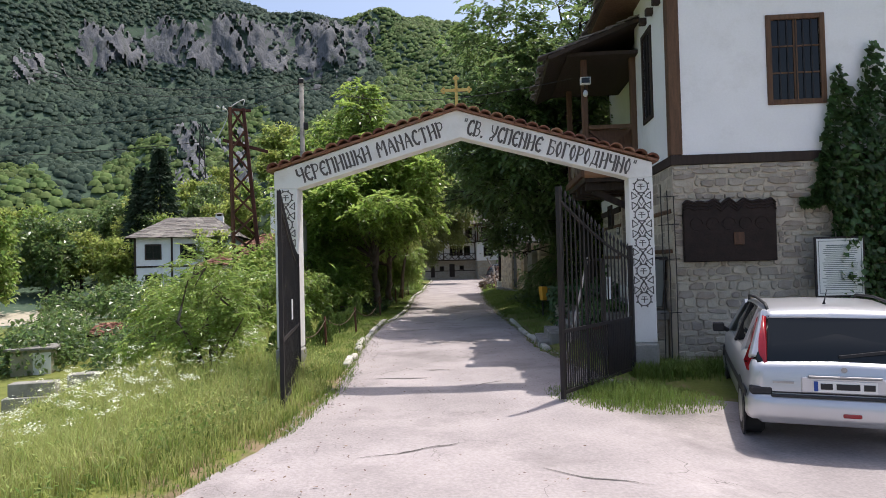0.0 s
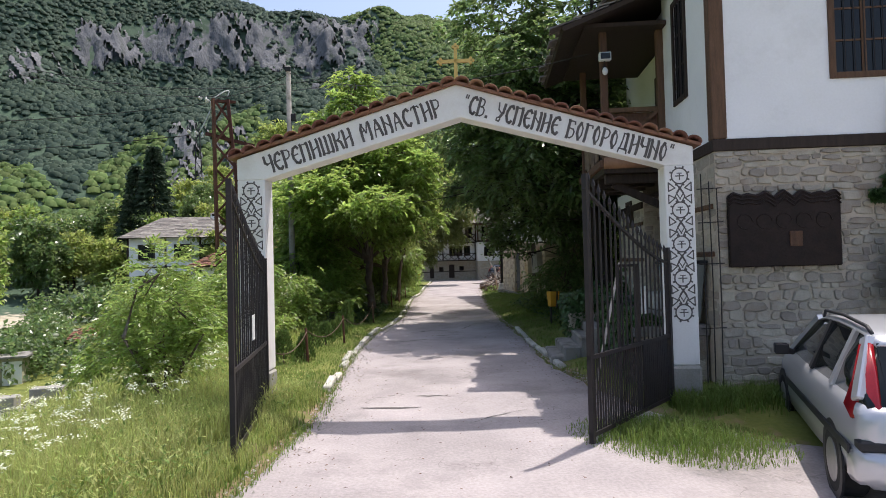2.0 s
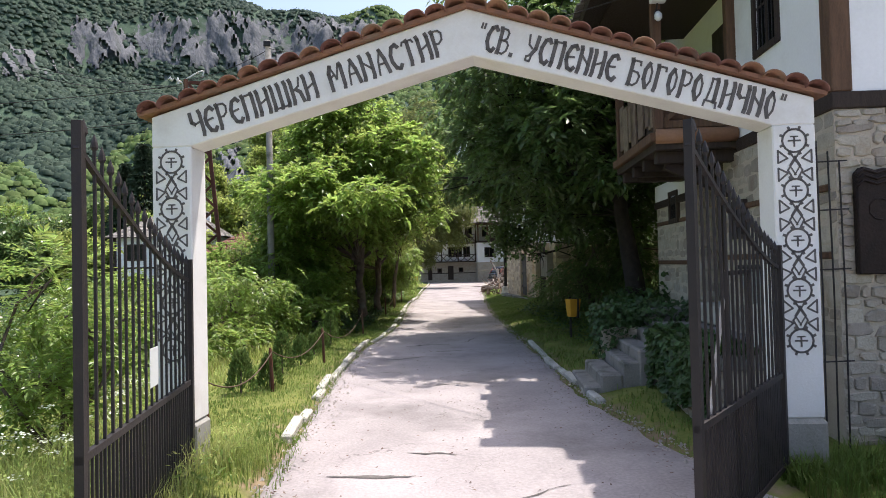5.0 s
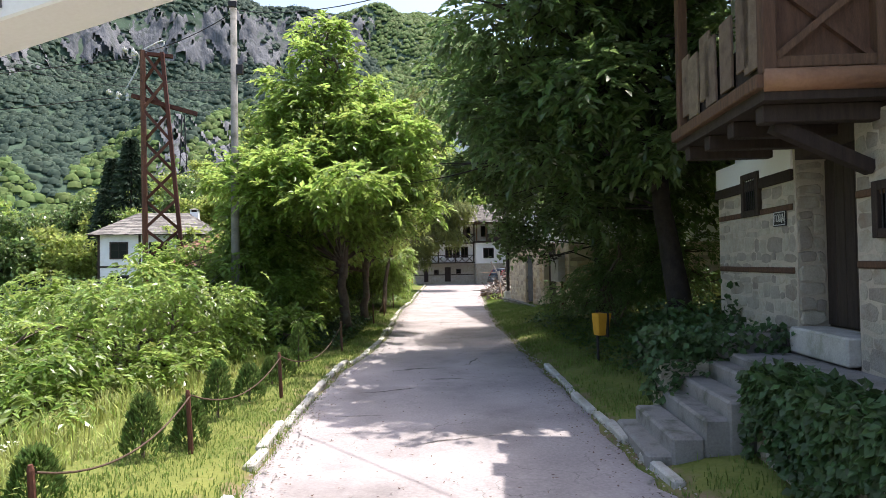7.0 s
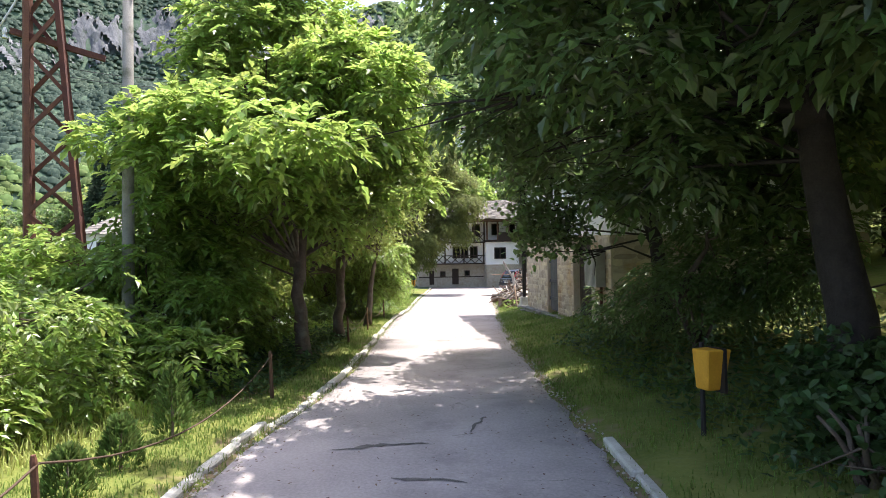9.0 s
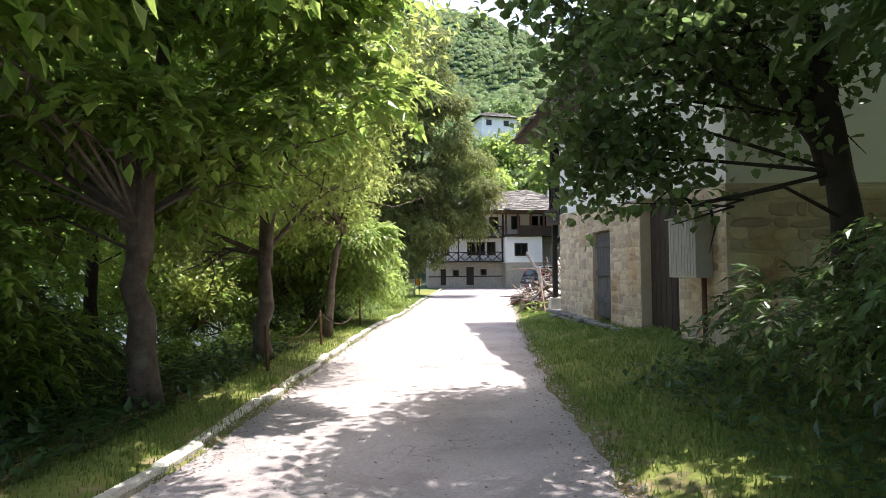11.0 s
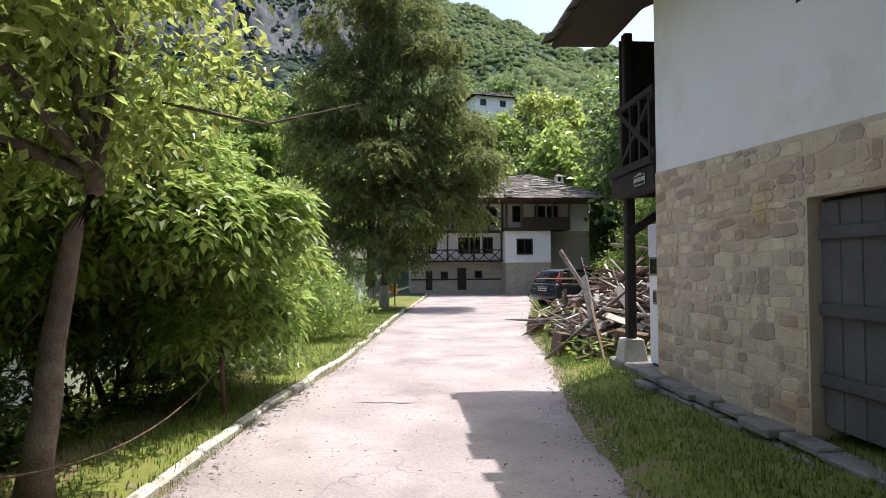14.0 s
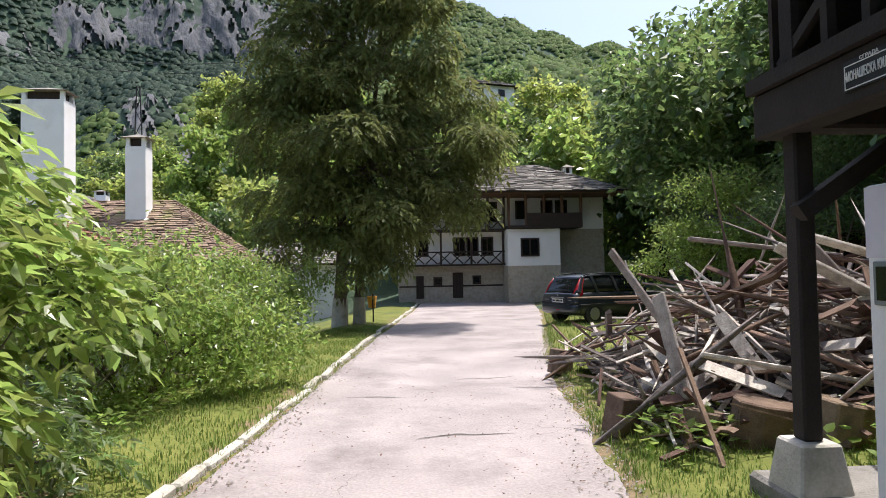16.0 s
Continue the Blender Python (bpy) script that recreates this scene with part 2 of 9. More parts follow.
LEAF_D = material("conifer_scale_leaf", (0.085, 0.118, 0.036), (0.16, 0.178, 0.052), 1.2, 0.05, 0.6, 0.0, leaf=0.36, spread=0.3)
LEAF_THUJA = material("thuja_scale_leaf", (0.06, 0.115, 0.026), (0.11, 0.165, 0.04), 0.3, 0.05, 0.6, 0.0, leaf=0.25, spread=0.35)
LEAF_S = material("spruce_needles", (0.03, 0.055, 0.03), (0.05, 0.08, 0.042), 1.0, 0.05, 0.7, 0.0, leaf=0.1, spread=0.3)
LEAF_IVY = material("dark_ivy_leaf", (0.03, 0.07, 0.02), (0.06, 0.11, 0.03), 0.6, 0.05, 0.5, 0.0, leaf=0.25, spread=0.35, spec=0.45)
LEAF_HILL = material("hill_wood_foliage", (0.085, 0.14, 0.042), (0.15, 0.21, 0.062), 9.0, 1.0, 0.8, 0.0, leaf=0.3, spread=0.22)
# duller and bluer than the hill foliage: distance haze is put into this colour
LEAF_FAR_HAZED = material("far_wood_foliage_hazed", (0.035, 0.064, 0.05), (0.062, 0.094, 0.062), 16.0, 1.2, 0.85, 0.0, leaf=0.25, spread=0.16)
GRASS = material("grass_blade", (0.085, 0.15, 0.026), (0.145, 0.205, 0.046), 0.7, 0.1, 0.6, 0.0, leaf=0.35, spread=0.3)
GRASS_DRY = material("tall_meadow_grass", (0.19, 0.265, 0.055), (0.36, 0.36, 0.14), 0.9, 0.1, 0.65, 0.0, leaf=0.35, spread=0.35)
FLOWER = material("white_umbel_flower", (0.75, 0.77, 0.68), (0.6, 0.63, 0.5), 0.2, 0.03, 0.8, 0.0, leaf=0.3, spread=0.15)
RUBBER = material("black_rubber", (0.02, 0.02, 0.02), (0.03, 0.03, 0.03), 0.2, 0.01, 0.8, 0.1)
PAPER = material("printed_paper", (0.72, 0.74, 0.72), (0.66, 0.68, 0.66), 0.4, 0.02, 0.5, 0.0)
GREYPLASTIC = material("grey_green_plastic", (0.22, 0.24, 0.235), (0.17, 0.19, 0.185), 0.4, 0.02, 0.5, 0.05)

# ---- building helpers
rng = np.random.default_rng(7)


class Shape:
    """Collects points and faces of one mesh."""

    def __init__(self):
        self.v, self.f = [], []

    def add(self, v, f):
        n = len(self.v)
        self.v += [tuple(p) for p in v]
        self.f += [tuple(i + n for i in q) for q in f]
        return self

    def box(self, x0, x1, y0, y1, z0, z1):
        v = [(x, y, z) for z in (z0, z1) for x, y in ((x0, y0), (x1, y0), (x1, y1), (x0, y1))]
        return self.add(v, [(3, 2, 1, 0), (4, 5, 6, 7), (0, 1, 5, 4), (1, 2, 6, 5), (2, 3, 7, 6), (3, 0, 4, 7)])

    def beam(self, a, b, w, h, up=(0, 0, 1)):
        a, b, up = Vector(a), Vector(b), Vector(up)
        d = (b - a).normalized()
        s = d.cross(up)
        if s.length < 1e-4:
            s = d.cross(Vector((0, 1, 0)))
        s.normalize()
        u = s.cross(d)
        v = [p + s * (i * w / 2) + u * (j * h / 2) for p in (a, b) for i, j in ((-1, -1), (1, -1), (1, 1), (-1, 1))]
        return self.add(v, [(3, 2, 1, 0), (4, 5, 6, 7), (0, 1, 5, 4), (1, 2, 6, 5), (2, 3, 7, 6), (3, 0, 4, 7)])

    def tube(self, pts, radii, n=8, caps=True):
        pts = [Vector(p) for p in pts]
        rings = []
        for i, p in enumerate(pts):
            d = (pts[min(i + 1, len(pts) - 1)] - pts[max(i - 1, 0)]).normalized()
            s = d.cross(Vector((0.13, 0.31, 1)) if abs(d.z) < 0.95 else Vector((1, 0.2, 0))).normalized()
            u = s.cross(d)
            r = radii[i] if hasattr(radii, "__len__") else radii
            rings.append([p + (s * math.cos(k * math.tau / n) + u * math.sin(k * math.tau / n)) * r for k in range(n)])
        v = [p for ring in rings for p in ring]
        f = []
        for i in range(len(pts) - 1):
            for k in range(n):
                f.append((i * n + k, i * n + (k + 1) % n, (i + 1) * n + (k + 1) % n, (i + 1) * n + k))
        if caps:
            f.append(tuple(range(n))[::-1])
            f.append(tuple((len(pts) - 1) * n + k for k in range(n)))
        return self.add(v, f)

    def prism(self, outline, axis, a, b):
        """A closed outline of 2D points pushed along an axis from a to b."""
        def at(p, q):
            return {"x": (q, p[0], p[1]), "y": (p[0], q, p[1]), "z": (p[0], p[1], q)}[axis]
        n = len(outline)
        v = [at(p, a) for p in outline] + [at(p, b) for p in outline]
        f = [(i, (i + 1) % n, n + (i + 1) % n, n + i) for i in range(n)]
        return self.add(v, f + [tuple(range(n))[::-1], tuple(range(n, 2 * n))])

    def mesh(self, name, smooth=False, bevel=0.0):
        me = bpy.data.meshes.new(name)
        bm = bmesh.new()
        vs = [bm.verts.new(p) for p in self.v]
        for q in self.f:
            try:
                bm.faces.new([vs[i] for i in q])
            except ValueError:
                pass
        bmesh.ops.recalc_face_normals(bm, faces=bm.faces)
        if bevel:
            es = [e for e in bm.edges if len(e.link_faces) == 2 and e.calc_face_angle(0) > 0.6]
            bmesh.ops.bevel(bm, geom=es, offset=bevel, segments=1, affect="EDGES", clamp_overlap=True)
        for fc in bm.faces:
            fc.smooth = smooth
        bm.to_mesh(me)
        bm.free()
        return me


def part(name, shape, mat, parent=None, label="", smooth=False, bevel=0.0, m=None):
    """Links a shape or mesh as one mesh object under a thing or a part."""
    me = shape.mesh(name, smooth, bevel) if isinstance(shape, Shape) else shape
    if mat and not me.materials:
        me.materials.append(mat)
    ob = new(name, me)
    ob.parent = parent
    if m is not None:
        ob.matrix_basis = m
    if label:
        tagged(ob, label)
    return ob


def thing(name, label, category, m=None, group="", kind=""):
    """An Empty at the base of a thing."""
    ob = new(name)
    ob.empty_display_size = 0.2
    ob.matrix_basis = m if m is not None else Matrix()
    return tagged(ob, label, category, group, kind)


def lone(name, shape, mat, label, category, group="", kind="", smooth=False, bevel=0.0, m=None):
    return tagged(part(name, shape, mat, None, "", smooth, bevel, m), label, category, group, kind)


def big_mesh(name, v, f, mat, smooth=False):
    """A mesh from arrays: v of N x 3 points, f of M x k corners."""
    me = bpy.data.meshes.new(name)
    v, f = np.asarray(v, dtype=np.float32), np.asarray(f, dtype=np.int32)
    k = f.shape[1]
    me.vertices.add(len(v))
    me.vertices.foreach_set("co", v.ravel())
    me.loops.add(f.size)
    me.loops.foreach_set("vertex_index", f.ravel())
    me.polygons.add(len(f))
    me.polygons.foreach_set("loop_start", np.arange(0, f.size, k, dtype=np.int32))
    me.polygons.foreach_set("loop_total", np.full(len(f), k, dtype=np.int32))
    me.update(calc_edges=True)
    me.polygons.foreach_set("use_smooth", np.full(len(f), smooth, dtype=bool))
    me.materials.append(mat)
    return me


def unit(a):
    return a / np.maximum(np.linalg.norm(a, axis=-1, keepdims=True), 1e-6)


def smooth_step(a, b, x):
    t = np.clip((x - a) / (b - a), 0, 1)
    return t * t * (3 - 2 * t)


def leaf_faces(base, way, side, length, width, fold=0.25, rounded=False):
    """Folded pointed leaves: base points, directions along and across, in arrays. Two triangles-pairs a leaf."""
    n = len(base)
    up = np.cross(side, way)
    length, width = np.broadcast_to(length, n)[:, None], np.broadcast_to(width, n)[:, None]
    if rounded:
        v = np.empty((n, 6, 3))
        v[:, 0], v[:, 3] = base, base + way * length
        for k, (t, q) in {1: (0.22, 0.5), 2: (0.62, 0.42), 4: (0.62, -0.42), 5: (0.22, -0.5)}.items():
            v[:, k] = base + way * length * t + side * width * q + up * width * fold * 0.7
        i = np.arange(n)[:, None] * 6
        f = np.concatenate([i + np.array([c]) for c in ([0, 2, 1], [0, 3, 2], [0, 4, 3], [0, 5, 4])])
        return v.reshape(-1, 3), f
    v = np.empty((n, 4, 3))
    v[:, 0] = base
    v[:, 1] = base + way * length * 0.42 + side * width * 0.5 + up * width * fold
    v[:, 2] = base + way * length
    v[:, 3] = base + way * length * 0.42 - side * width * 0.5 + up * width * fold
    i = np.arange(n)[:, None] * 4
    f = np.concatenate([i + np.array([[0, 2, 1]]), i + np.array([[0, 3, 2]])])
    return v.reshape(-1, 3), f


def sprays(at, way, r, pairs=4, rachis=0.3, leaf=0.1, ratio=0.4, droop=0.6):
    """Compound leaves: leaflets in pairs along a drooping stalk."""
    n = len(at)
    way = unit(way)
    side = unit(np.cross(way, np.array([0, 0, 1.0])) + r.normal(0, 0.15, (n, 3)))
    scale = r.uniform(0.7, 1.2, n)
    bs, ws, ss, ls = [], [], [], []
    for k in range(pairs + 1):
        t = 0.25 + 0.75 * k / pairs
        p = at + way * (rachis * t * scale)[:, None]
        p[:, 2] -= droop * rachis * t * t * scale
        w = unit(way + np.array([0, 0, -1.0]) * droop * 1.4 * t)
        for sg in ((-1, 1) if k < pairs else (0,)):
            d = unit(w * (0.55 if sg else 1.0) + side * sg * 0.85 + np.array([0, 0, -0.35]) * droop + r.normal(0, 0.14, (n, 3)))
            bs.append(p)
            ws.append(d)
            ss.append(unit(np.cross(d, np.array([0, 0, 1.0]) + r.normal(0, 0.35, (n, 3)))))
            ls.append(leaf * scale * r.uniform(0.8, 1.15, n) * (1.0 if k else 0.7))
    b, w, s, ln = np.concatenate(bs), np.concatenate(ws), np.concatenate(ss), np.concatenate(ls)
    return leaf_faces(b, w, s, ln, ln * ratio)


def tufts(at, way, r, count=5, leaf=0.09, ratio=0.65, reach=0.16):
    """Simple leaves spread round twig ends."""
    n = len(at)
    bs = np.repeat(at, count, 0) + r.normal(0, reach, (n * count, 3))
    d = unit(np.repeat(unit(way), count, 0) * 0.5 + r.normal(0, 0.7, (n * count, 3)) + np.array([0, 0, -0.35]))
    s = unit(np.cross(d, np.array([0, 0, 1.0]) + r.normal(0, 0.5, (n * count, 3))))
    ln = leaf * r.uniform(0.7, 1.3, n * count)
    return leaf_faces(bs, d, s, ln, ln * ratio, 0.2, ratio >= 0.75)


def in_lobes(lobes, n, r, shell=0.45, gaps=0.35, clumps=10):
    """Points in clumps on the outer shell of several ellipsoids (x, y, z, rx, ry, rz), and the outward directions."""
    lobes = np.asarray(lobes, dtype=float)
    d = unit(r.normal(0, 1, (len(lobes), clumps, 3)) + np.array([0, 0, 0.15]))
    c = lobes[:, None, :3] + d * lobes[:, None, 3:6] * r.uniform(1 - shell, 0.95, (len(lobes), clumps, 1))
    size = lobes[:, None, 3:6].mean(2, keepdims=True) * r.uniform(0.26, 0.48, (len(lobes), clumps, 1)) * np.array([1.2, 1.2, 0.62])
    c, size = c.reshape(-1, 3), size.reshape(-1, 3)
    w = size[:, 0] * size[:, 1]
    pick = r.choice(len(c), n, p=w / w.sum())
    q = unit(r.normal(0, 1, (n, 3)) + np.array([0, 0, 0.35]))
    p = c[pick] + q * size[pick] * (1 - 0.7 * r.random((n, 1)) ** 2)
    loose = r.random(n) < 0.06
    p[loose] += r.normal(0, 0.2, (loose.sum(), 3))
    out = unit(p - lobes[pick // clumps, :3])
    return p, unit(q + out)


def tree(name, base, trunks, lobes, n, leafmat, bark, label, category="tree", style="spray", leaf=0.11, pairs=4, rachis=0.3, droop=0.6,
         ratio=0.42, count=5, shell=0.5, gaps=0.3, limbs=3, seed=1, reach=0.16, group=""):
    """trunks: lists of (x, y, z, radius) relative to the base; limbs run from them into the lobes."""
    r = np.random.default_rng(seed)
    t = thing(name, label, category, Matrix.Translation(base), group)
    wood = Shape()
    for tr in trunks:
        wood.tube([p[:3] for p in tr], [p[3] for p in tr], 10)
    ends = [Vector(p[:3]) for tr in trunks for p in tr[len(tr) // 2:]]
    for lb in lobes:
        c = Vector(lb[:3])
        near = min(ends, key=lambda e: (e - c).length + max(0, e.z - c.z) * 2)
        thin = lb[5] < 0.62
        for k in range(1 if thin else limbs):
            tip = c + Vector(r.normal(0, 0.45, 3) * np.array(lb[3:6]))
            mid = near.lerp(tip, 0.5) + Vector(r.normal(0, 0.12, 3)) + Vector((0, 0, 0.15))
            q = near.lerp(tip, 0.8) + Vector(r.normal(0, 0.1, 3))
            wood.tube([near, mid, q, tip], [0.025, 0.016, 0.01, 0.004] if thin else [0.05, 0.032, 0.018, 0.006], 6, False)
            for j in range(3):
                e = q + Vector(r.normal(0, 0.5, 3) * np.array(lb[3:6]))
                wood.tube([mid.lerp(q, 0.3 + 0.3 * j), (mid + e) / 2 + Vector(r.normal(0, 0.08, 3)), e], [0.02, 0.012, 0.004], 5, False)
    part("trunk", wood, bark, t, smooth=True)
    p, d = in_lobes(lobes, n, r, shell, gaps)
    way = d + r.normal(0, 0.32, p.shape) + np.array([0, 0, -0.12])
    if style == "spray":
        v, f = sprays(p, way, r, pairs, rachis, leaf, ratio, droop)
    else:
        v, f = tufts(p, way, r, count, leaf, ratio, reach)
    part("crown", big_mesh("crown", v, f, leafmat), None, t)
    return t


def words(text, size, mat, m, parent, name="lettering", squeeze=0.8, depth=0.004, align="CENTER", bold=0.0):
    """Raised lettering with the built-in font; lies in the local x, z plane, facing -y."""
    cu = bpy.data.curves.new(name, "FONT")
    cu.offset = size * bold
    cu.body, cu.size, cu.extrude, cu.align_x, cu.align_y = text, size, depth, align, "CENTER"
    tmp = bpy.data.objects.new(name, cu)
    scene.collection.objects.link(tmp)
    bpy.context.view_layer.update()
    me = bpy.data.meshes.new_from_object(tmp.evaluated_get(bpy.context.evaluated_depsgraph_get()))
    bpy.data.objects.remove(tmp)
    bpy.data.curves.remove(cu)
    me.transform(m @ pose(0, 0, 0, 90, 0, 0) @ Matrix.Diagonal((squeeze, 1, 1, 1)))
    me.materials.clear()
    me.materials.append(mat)
    return part(name, me, None, parent)


def table(rows, x):
    a = np.array(rows)
    return np.interp(x, a[:, 0], a[:, 1])

# ---- ground, road, kerbs
LEFT_EDGE = [(-60, -30), (-12, -9), (-4, -5.6), (0, -4.1), (4.2, -2.75), (6, -2.1), (8.3, -1.82), (15, -1.82), (17.5, -1.7), (20, -1.28), (22.5, -1.1), (25, -1.04), (29, -0.97), (33, -0.88),
             (36, -0.55), (41, -0.32), (47, -0.1), (58, 0.55), (66, 0.8), (80, 1.0)]
RIGHT_EDGE = [(-60, 30), (4, 12), (7.2, 3.2), (8.6, 2.25), (11.5, 1.9), (17, 2.05), (23, 2.2), (26, 2.35), (33, 2.85), (36.8, 3.25), (42.6, 3.75), (50, 5.0), (55, 5.8), (66, 7.2), (80, 8)]
FAR_AZ = [-180, -100, -70, -45, -30, -20, -12, -5, 0, 6, 14, 25, 45, 70, 100, 180]
FAR_R = [15, 40, 65, 85, 120, 160, 220, 300, 330, 480]
FAR_Z = [
    [0, 0, 0, 0, 2, 5, 15, 30, 34, 40],
    [-2, -3, -3, -3, 0, 10, 30, 60, 66, 80],
    [-2.2, -3.2, -3.4, -3.2, 2, 22, 55, 100, 112, 135],
    [-2.2, -3.3, -3.4, -3.2, 0, 14, 50, 110, 136, 150],
    [-2, -3.2, -3.4, -3, 2, 16, 46, 88, 142, 165],
    [-1.6, -2.6, -3, -2, 12, 30, 48, 84, 142, 165],
    [-1, -1.6, -1.5, 2, 22, 38, 54, 88, 137, 155],
    [-0.3, -0.8, 0, 6, 24, 38, 60, 104, 136, 150],
    [0, 0, 0.6, 8, 23, 36, 60, 104, 131, 140],
    [0, 0.1, 1.0, 11, 25, 37, 60, 100, 123, 130],
    [0.2, 0.6, 3, 13, 26, 36, 56, 86, 101, 108],
    [0.4, 2, 9, 17, 26, 34, 42, 50, 52, 54],
    [0.6, 6, 18, 28, 40, 50, 60, 66, 68, 70],
    [0.6, 7, 18, 26, 34, 40, 46, 50, 52, 54],
    [0.3, 3, 9, 12, 18, 22, 28, 34, 36, 40],
    [0, 0, 0, 0, 2, 5, 15, 30, 34, 40],
]


def far_height(x, y):
    r, az = np.hypot(x, y), np.degrees(np.arctan2(x, y))
    za = np.array([np.interp(r, FAR_R, row) for row in FAR_Z])
    i = np.clip(np.searchsorted(FAR_AZ, az) - 1, 0, len(FAR_AZ) - 2)
    a0, a1 = np.array(FAR_AZ)[i], np.array(FAR_AZ)[i + 1]
    t = smooth_step(0, 1, (az - a0) / (a1 - a0))
    k = np.arange(len(r))
    z = za[i, k] * (1 - t) + za[i + 1, k] * t
    rough = smooth_step(90, 200, r)
    z = z + rough * (5 * np.sin(x * 0.05 + 2 * np.sin(y * 0.021)) + 4 * np.sin(y * 0.043 + x * 0.03 + 1) + 2.2 * np.sin(x * 0.17 + y * 0.11) + 2 * np.sin(y * 0.19 - x * 0.13))
    return z


def ground_height(x, y):
    """Height of the land at places given as arrays."""
    x, y = np.atleast_1d(np.asarray(x, float)), np.atleast_1d(np.asarray(y, float))
    L, R = table(LEFT_EDGE, y), table(RIGHT_EDGE, y)
    dl, dr = L - x, x - R
    drop = table([(-10, 0.2), (6, 0.24), (12, 0.14), (20, 0.13), (30, 0.25), (60, 0.22)], y)
    zl = 0.06 * smooth_step(0, 0.25, dl) - drop * np.clip(dl - table([(-10, 0.5), (8, 0.6), (14, 1.6), (24, 1.2), (60, 1.6)], y), 0, None)
    zl = zl - table([(0, 0.0), (8, 0.25), (24, 0.25), (32, 0.0)], y) * np.clip(dl - 4.5, 0, 6)
    low = table([(-20, -2.2), (10, -2.4), (30, -2.0), (60, -1.8)], y)
    zl = np.maximum(zl, low - 0.03 * np.clip(dl - 10, 0, 40))
    rise = table([(-10, 0), (8, 0), (11, 0.09), (20, 0.14), (27, 0.2), (34, 0.16), (38, 0.06), (70, 0.05)], y)
    zr = 0.05 * smooth_step(0, 0.3, dr) + rise * np.clip(dr - 0.1, 0, 6) + table([(-10, 0), (12, 0.02), (20, 0.2), (40, 0.25), (70, 0.3)], y) * np.clip(dr - 5, 0, 30)
    z = np.where(dl > 0, zl, np.where(dr > 0, zr, -0.03))
    z = z + (np.maximum(dl, dr) > 0.3) * 0.03 * (np.sin(x * 2.1 + y) * np.sin(y * 1.7 - x))
    z = z - 0.2 * smooth_step(1.3, 2.9, x) * smooth_step(8.3, 6.2, y)
    w = smooth_step(26, 60, np.maximum(np.abs(x), np.abs(y - 30) - 8))
    return z * (1 - w) + far_height(x, y) * w


def spread_lines(lo, hi, step, far_lo, far_hi, grow):
    a = list(np.arange(lo, hi, step))
    s, p = step, hi
    while p < far_hi:
        a.append(p)
        s *= grow
        p += s
    s, p = step * grow, lo - step * grow
    while p > far_lo:
        a.insert(0, p)
        s *= grow
        p -= s
    return np.array(a)


def rock_mask(x, y):
    """Bare limestone: a cliff belt high on the mountain, its broken ends, and an outcrop on the nearer hill."""
    r, az = np.hypot(x, y), np.degrees(np.arctan2(x, y))
    up = np.degrees(np.arctan2(far_height(x, y) - 1.8, r))
    w = 0.5 * np.sin(az * 2.1 + up * 1.3) + 0.4 * np.sin(az * 4.7 - up * 3.1 + 1) + 0.3 * np.sin(az * 9.1 + up * 6.0) + 0.25 * np.sin(az * 17 - up * 11)
    w2 = 0.5 * np.sin(az * 1.4 + 2) + 0.4 * np.sin(az * 6.3 + up * 4) + 0.3 * np.sin(az * 14 + up * 9)

    def band(a0, a1, u0, u1, soft=0.5):
        e, f = up + 0.55 * w, az + 0.8 * w2
        return (smooth_step(a0 - soft, a0 + soft, f) - smooth_step(a1 - soft, a1 + soft, f)) * smooth_step(u0 - soft * 0.6, u0 + soft * 0.6, e) * (1 - smooth_step(u1 - soft * 0.6, u1 + soft * 0.6, e))
    far = r > 180
    main = band(-29, -4, 16.8 + 0.12 * np.clip(az + 16, 0, 12), 19.0 + 0.25 * np.clip(az + 28, 0, 10)) * (w + 0.6 * w2 > -0.6)
    link = band(-33, -20.5, 14.3 + 0.26 * (az + 33), 16.3 + 0.26 * (az + 33)) * (w2 > 0.0)
    right = band(-10, -4.5, 16.2, 19.6) * (w + w2 > 0.25)
    knob = (r > 95) * (r < 180) * band(-23, -15.5, 6.5, 12.5) * (w - w2 > 0.1)
    return np.clip(far * (main + link + right) + 0.9 * knob, 0, 1)


gx = spread_lines(-9, 9, 0.3, -520, 420, 1.05)
gy = spread_lines(-4, 60, 0.35, -260, 520, 1.05)
GX, GY = np.meshgrid(gx, gy)
fx, fy = GX.ravel(), GY.ravel()
fz = ground_height(fx, fy)
nx, ny = len(gx), len(gy)
idx = (np.arange(ny - 1)[:, None] * nx + np.arange(nx - 1)[None]).ravel()
ground_mesh = big_mesh("ground", np.stack([fx, fy, fz], 1), np.stack([idx, idx + 1, idx + nx + 1, idx + nx], 1), GROUND, True)
fr, faz = np.hypot(fx, fy), np.degrees(np.arctan2(fx, fy))
dl, dr = table(LEFT_EDGE, fy) - fx, fx - table(RIGHT_EDGE, fy)
slope = np.gradient(fz.reshape(ny, nx), gy, axis=0).ravel()
masks = {
    "soil": 0.55 * smooth_step(0.5, 0.1, np.maximum(dl, dr)) + 0.6 * ((fy > 19.5) & (fy < 36) & (dl > 0.8) & (dl < 6)) + 0.3 * ((fy > 12) & (fy < 25) & (dr > 1.2)),
    "forest": smooth_step(45, 75, fr) * 1.0,
    "rock": 0.6 * rock_mask(fx, fy),
    "pale": 1.0 * 1.2 * np.exp(-(((fx + 44) / 14) ** 2) - ((fy - 63) / 10) ** 2) + 0.9 * ((fy > 27) & (fy < 50) & (dl > 5) & (dl < 11)),
}
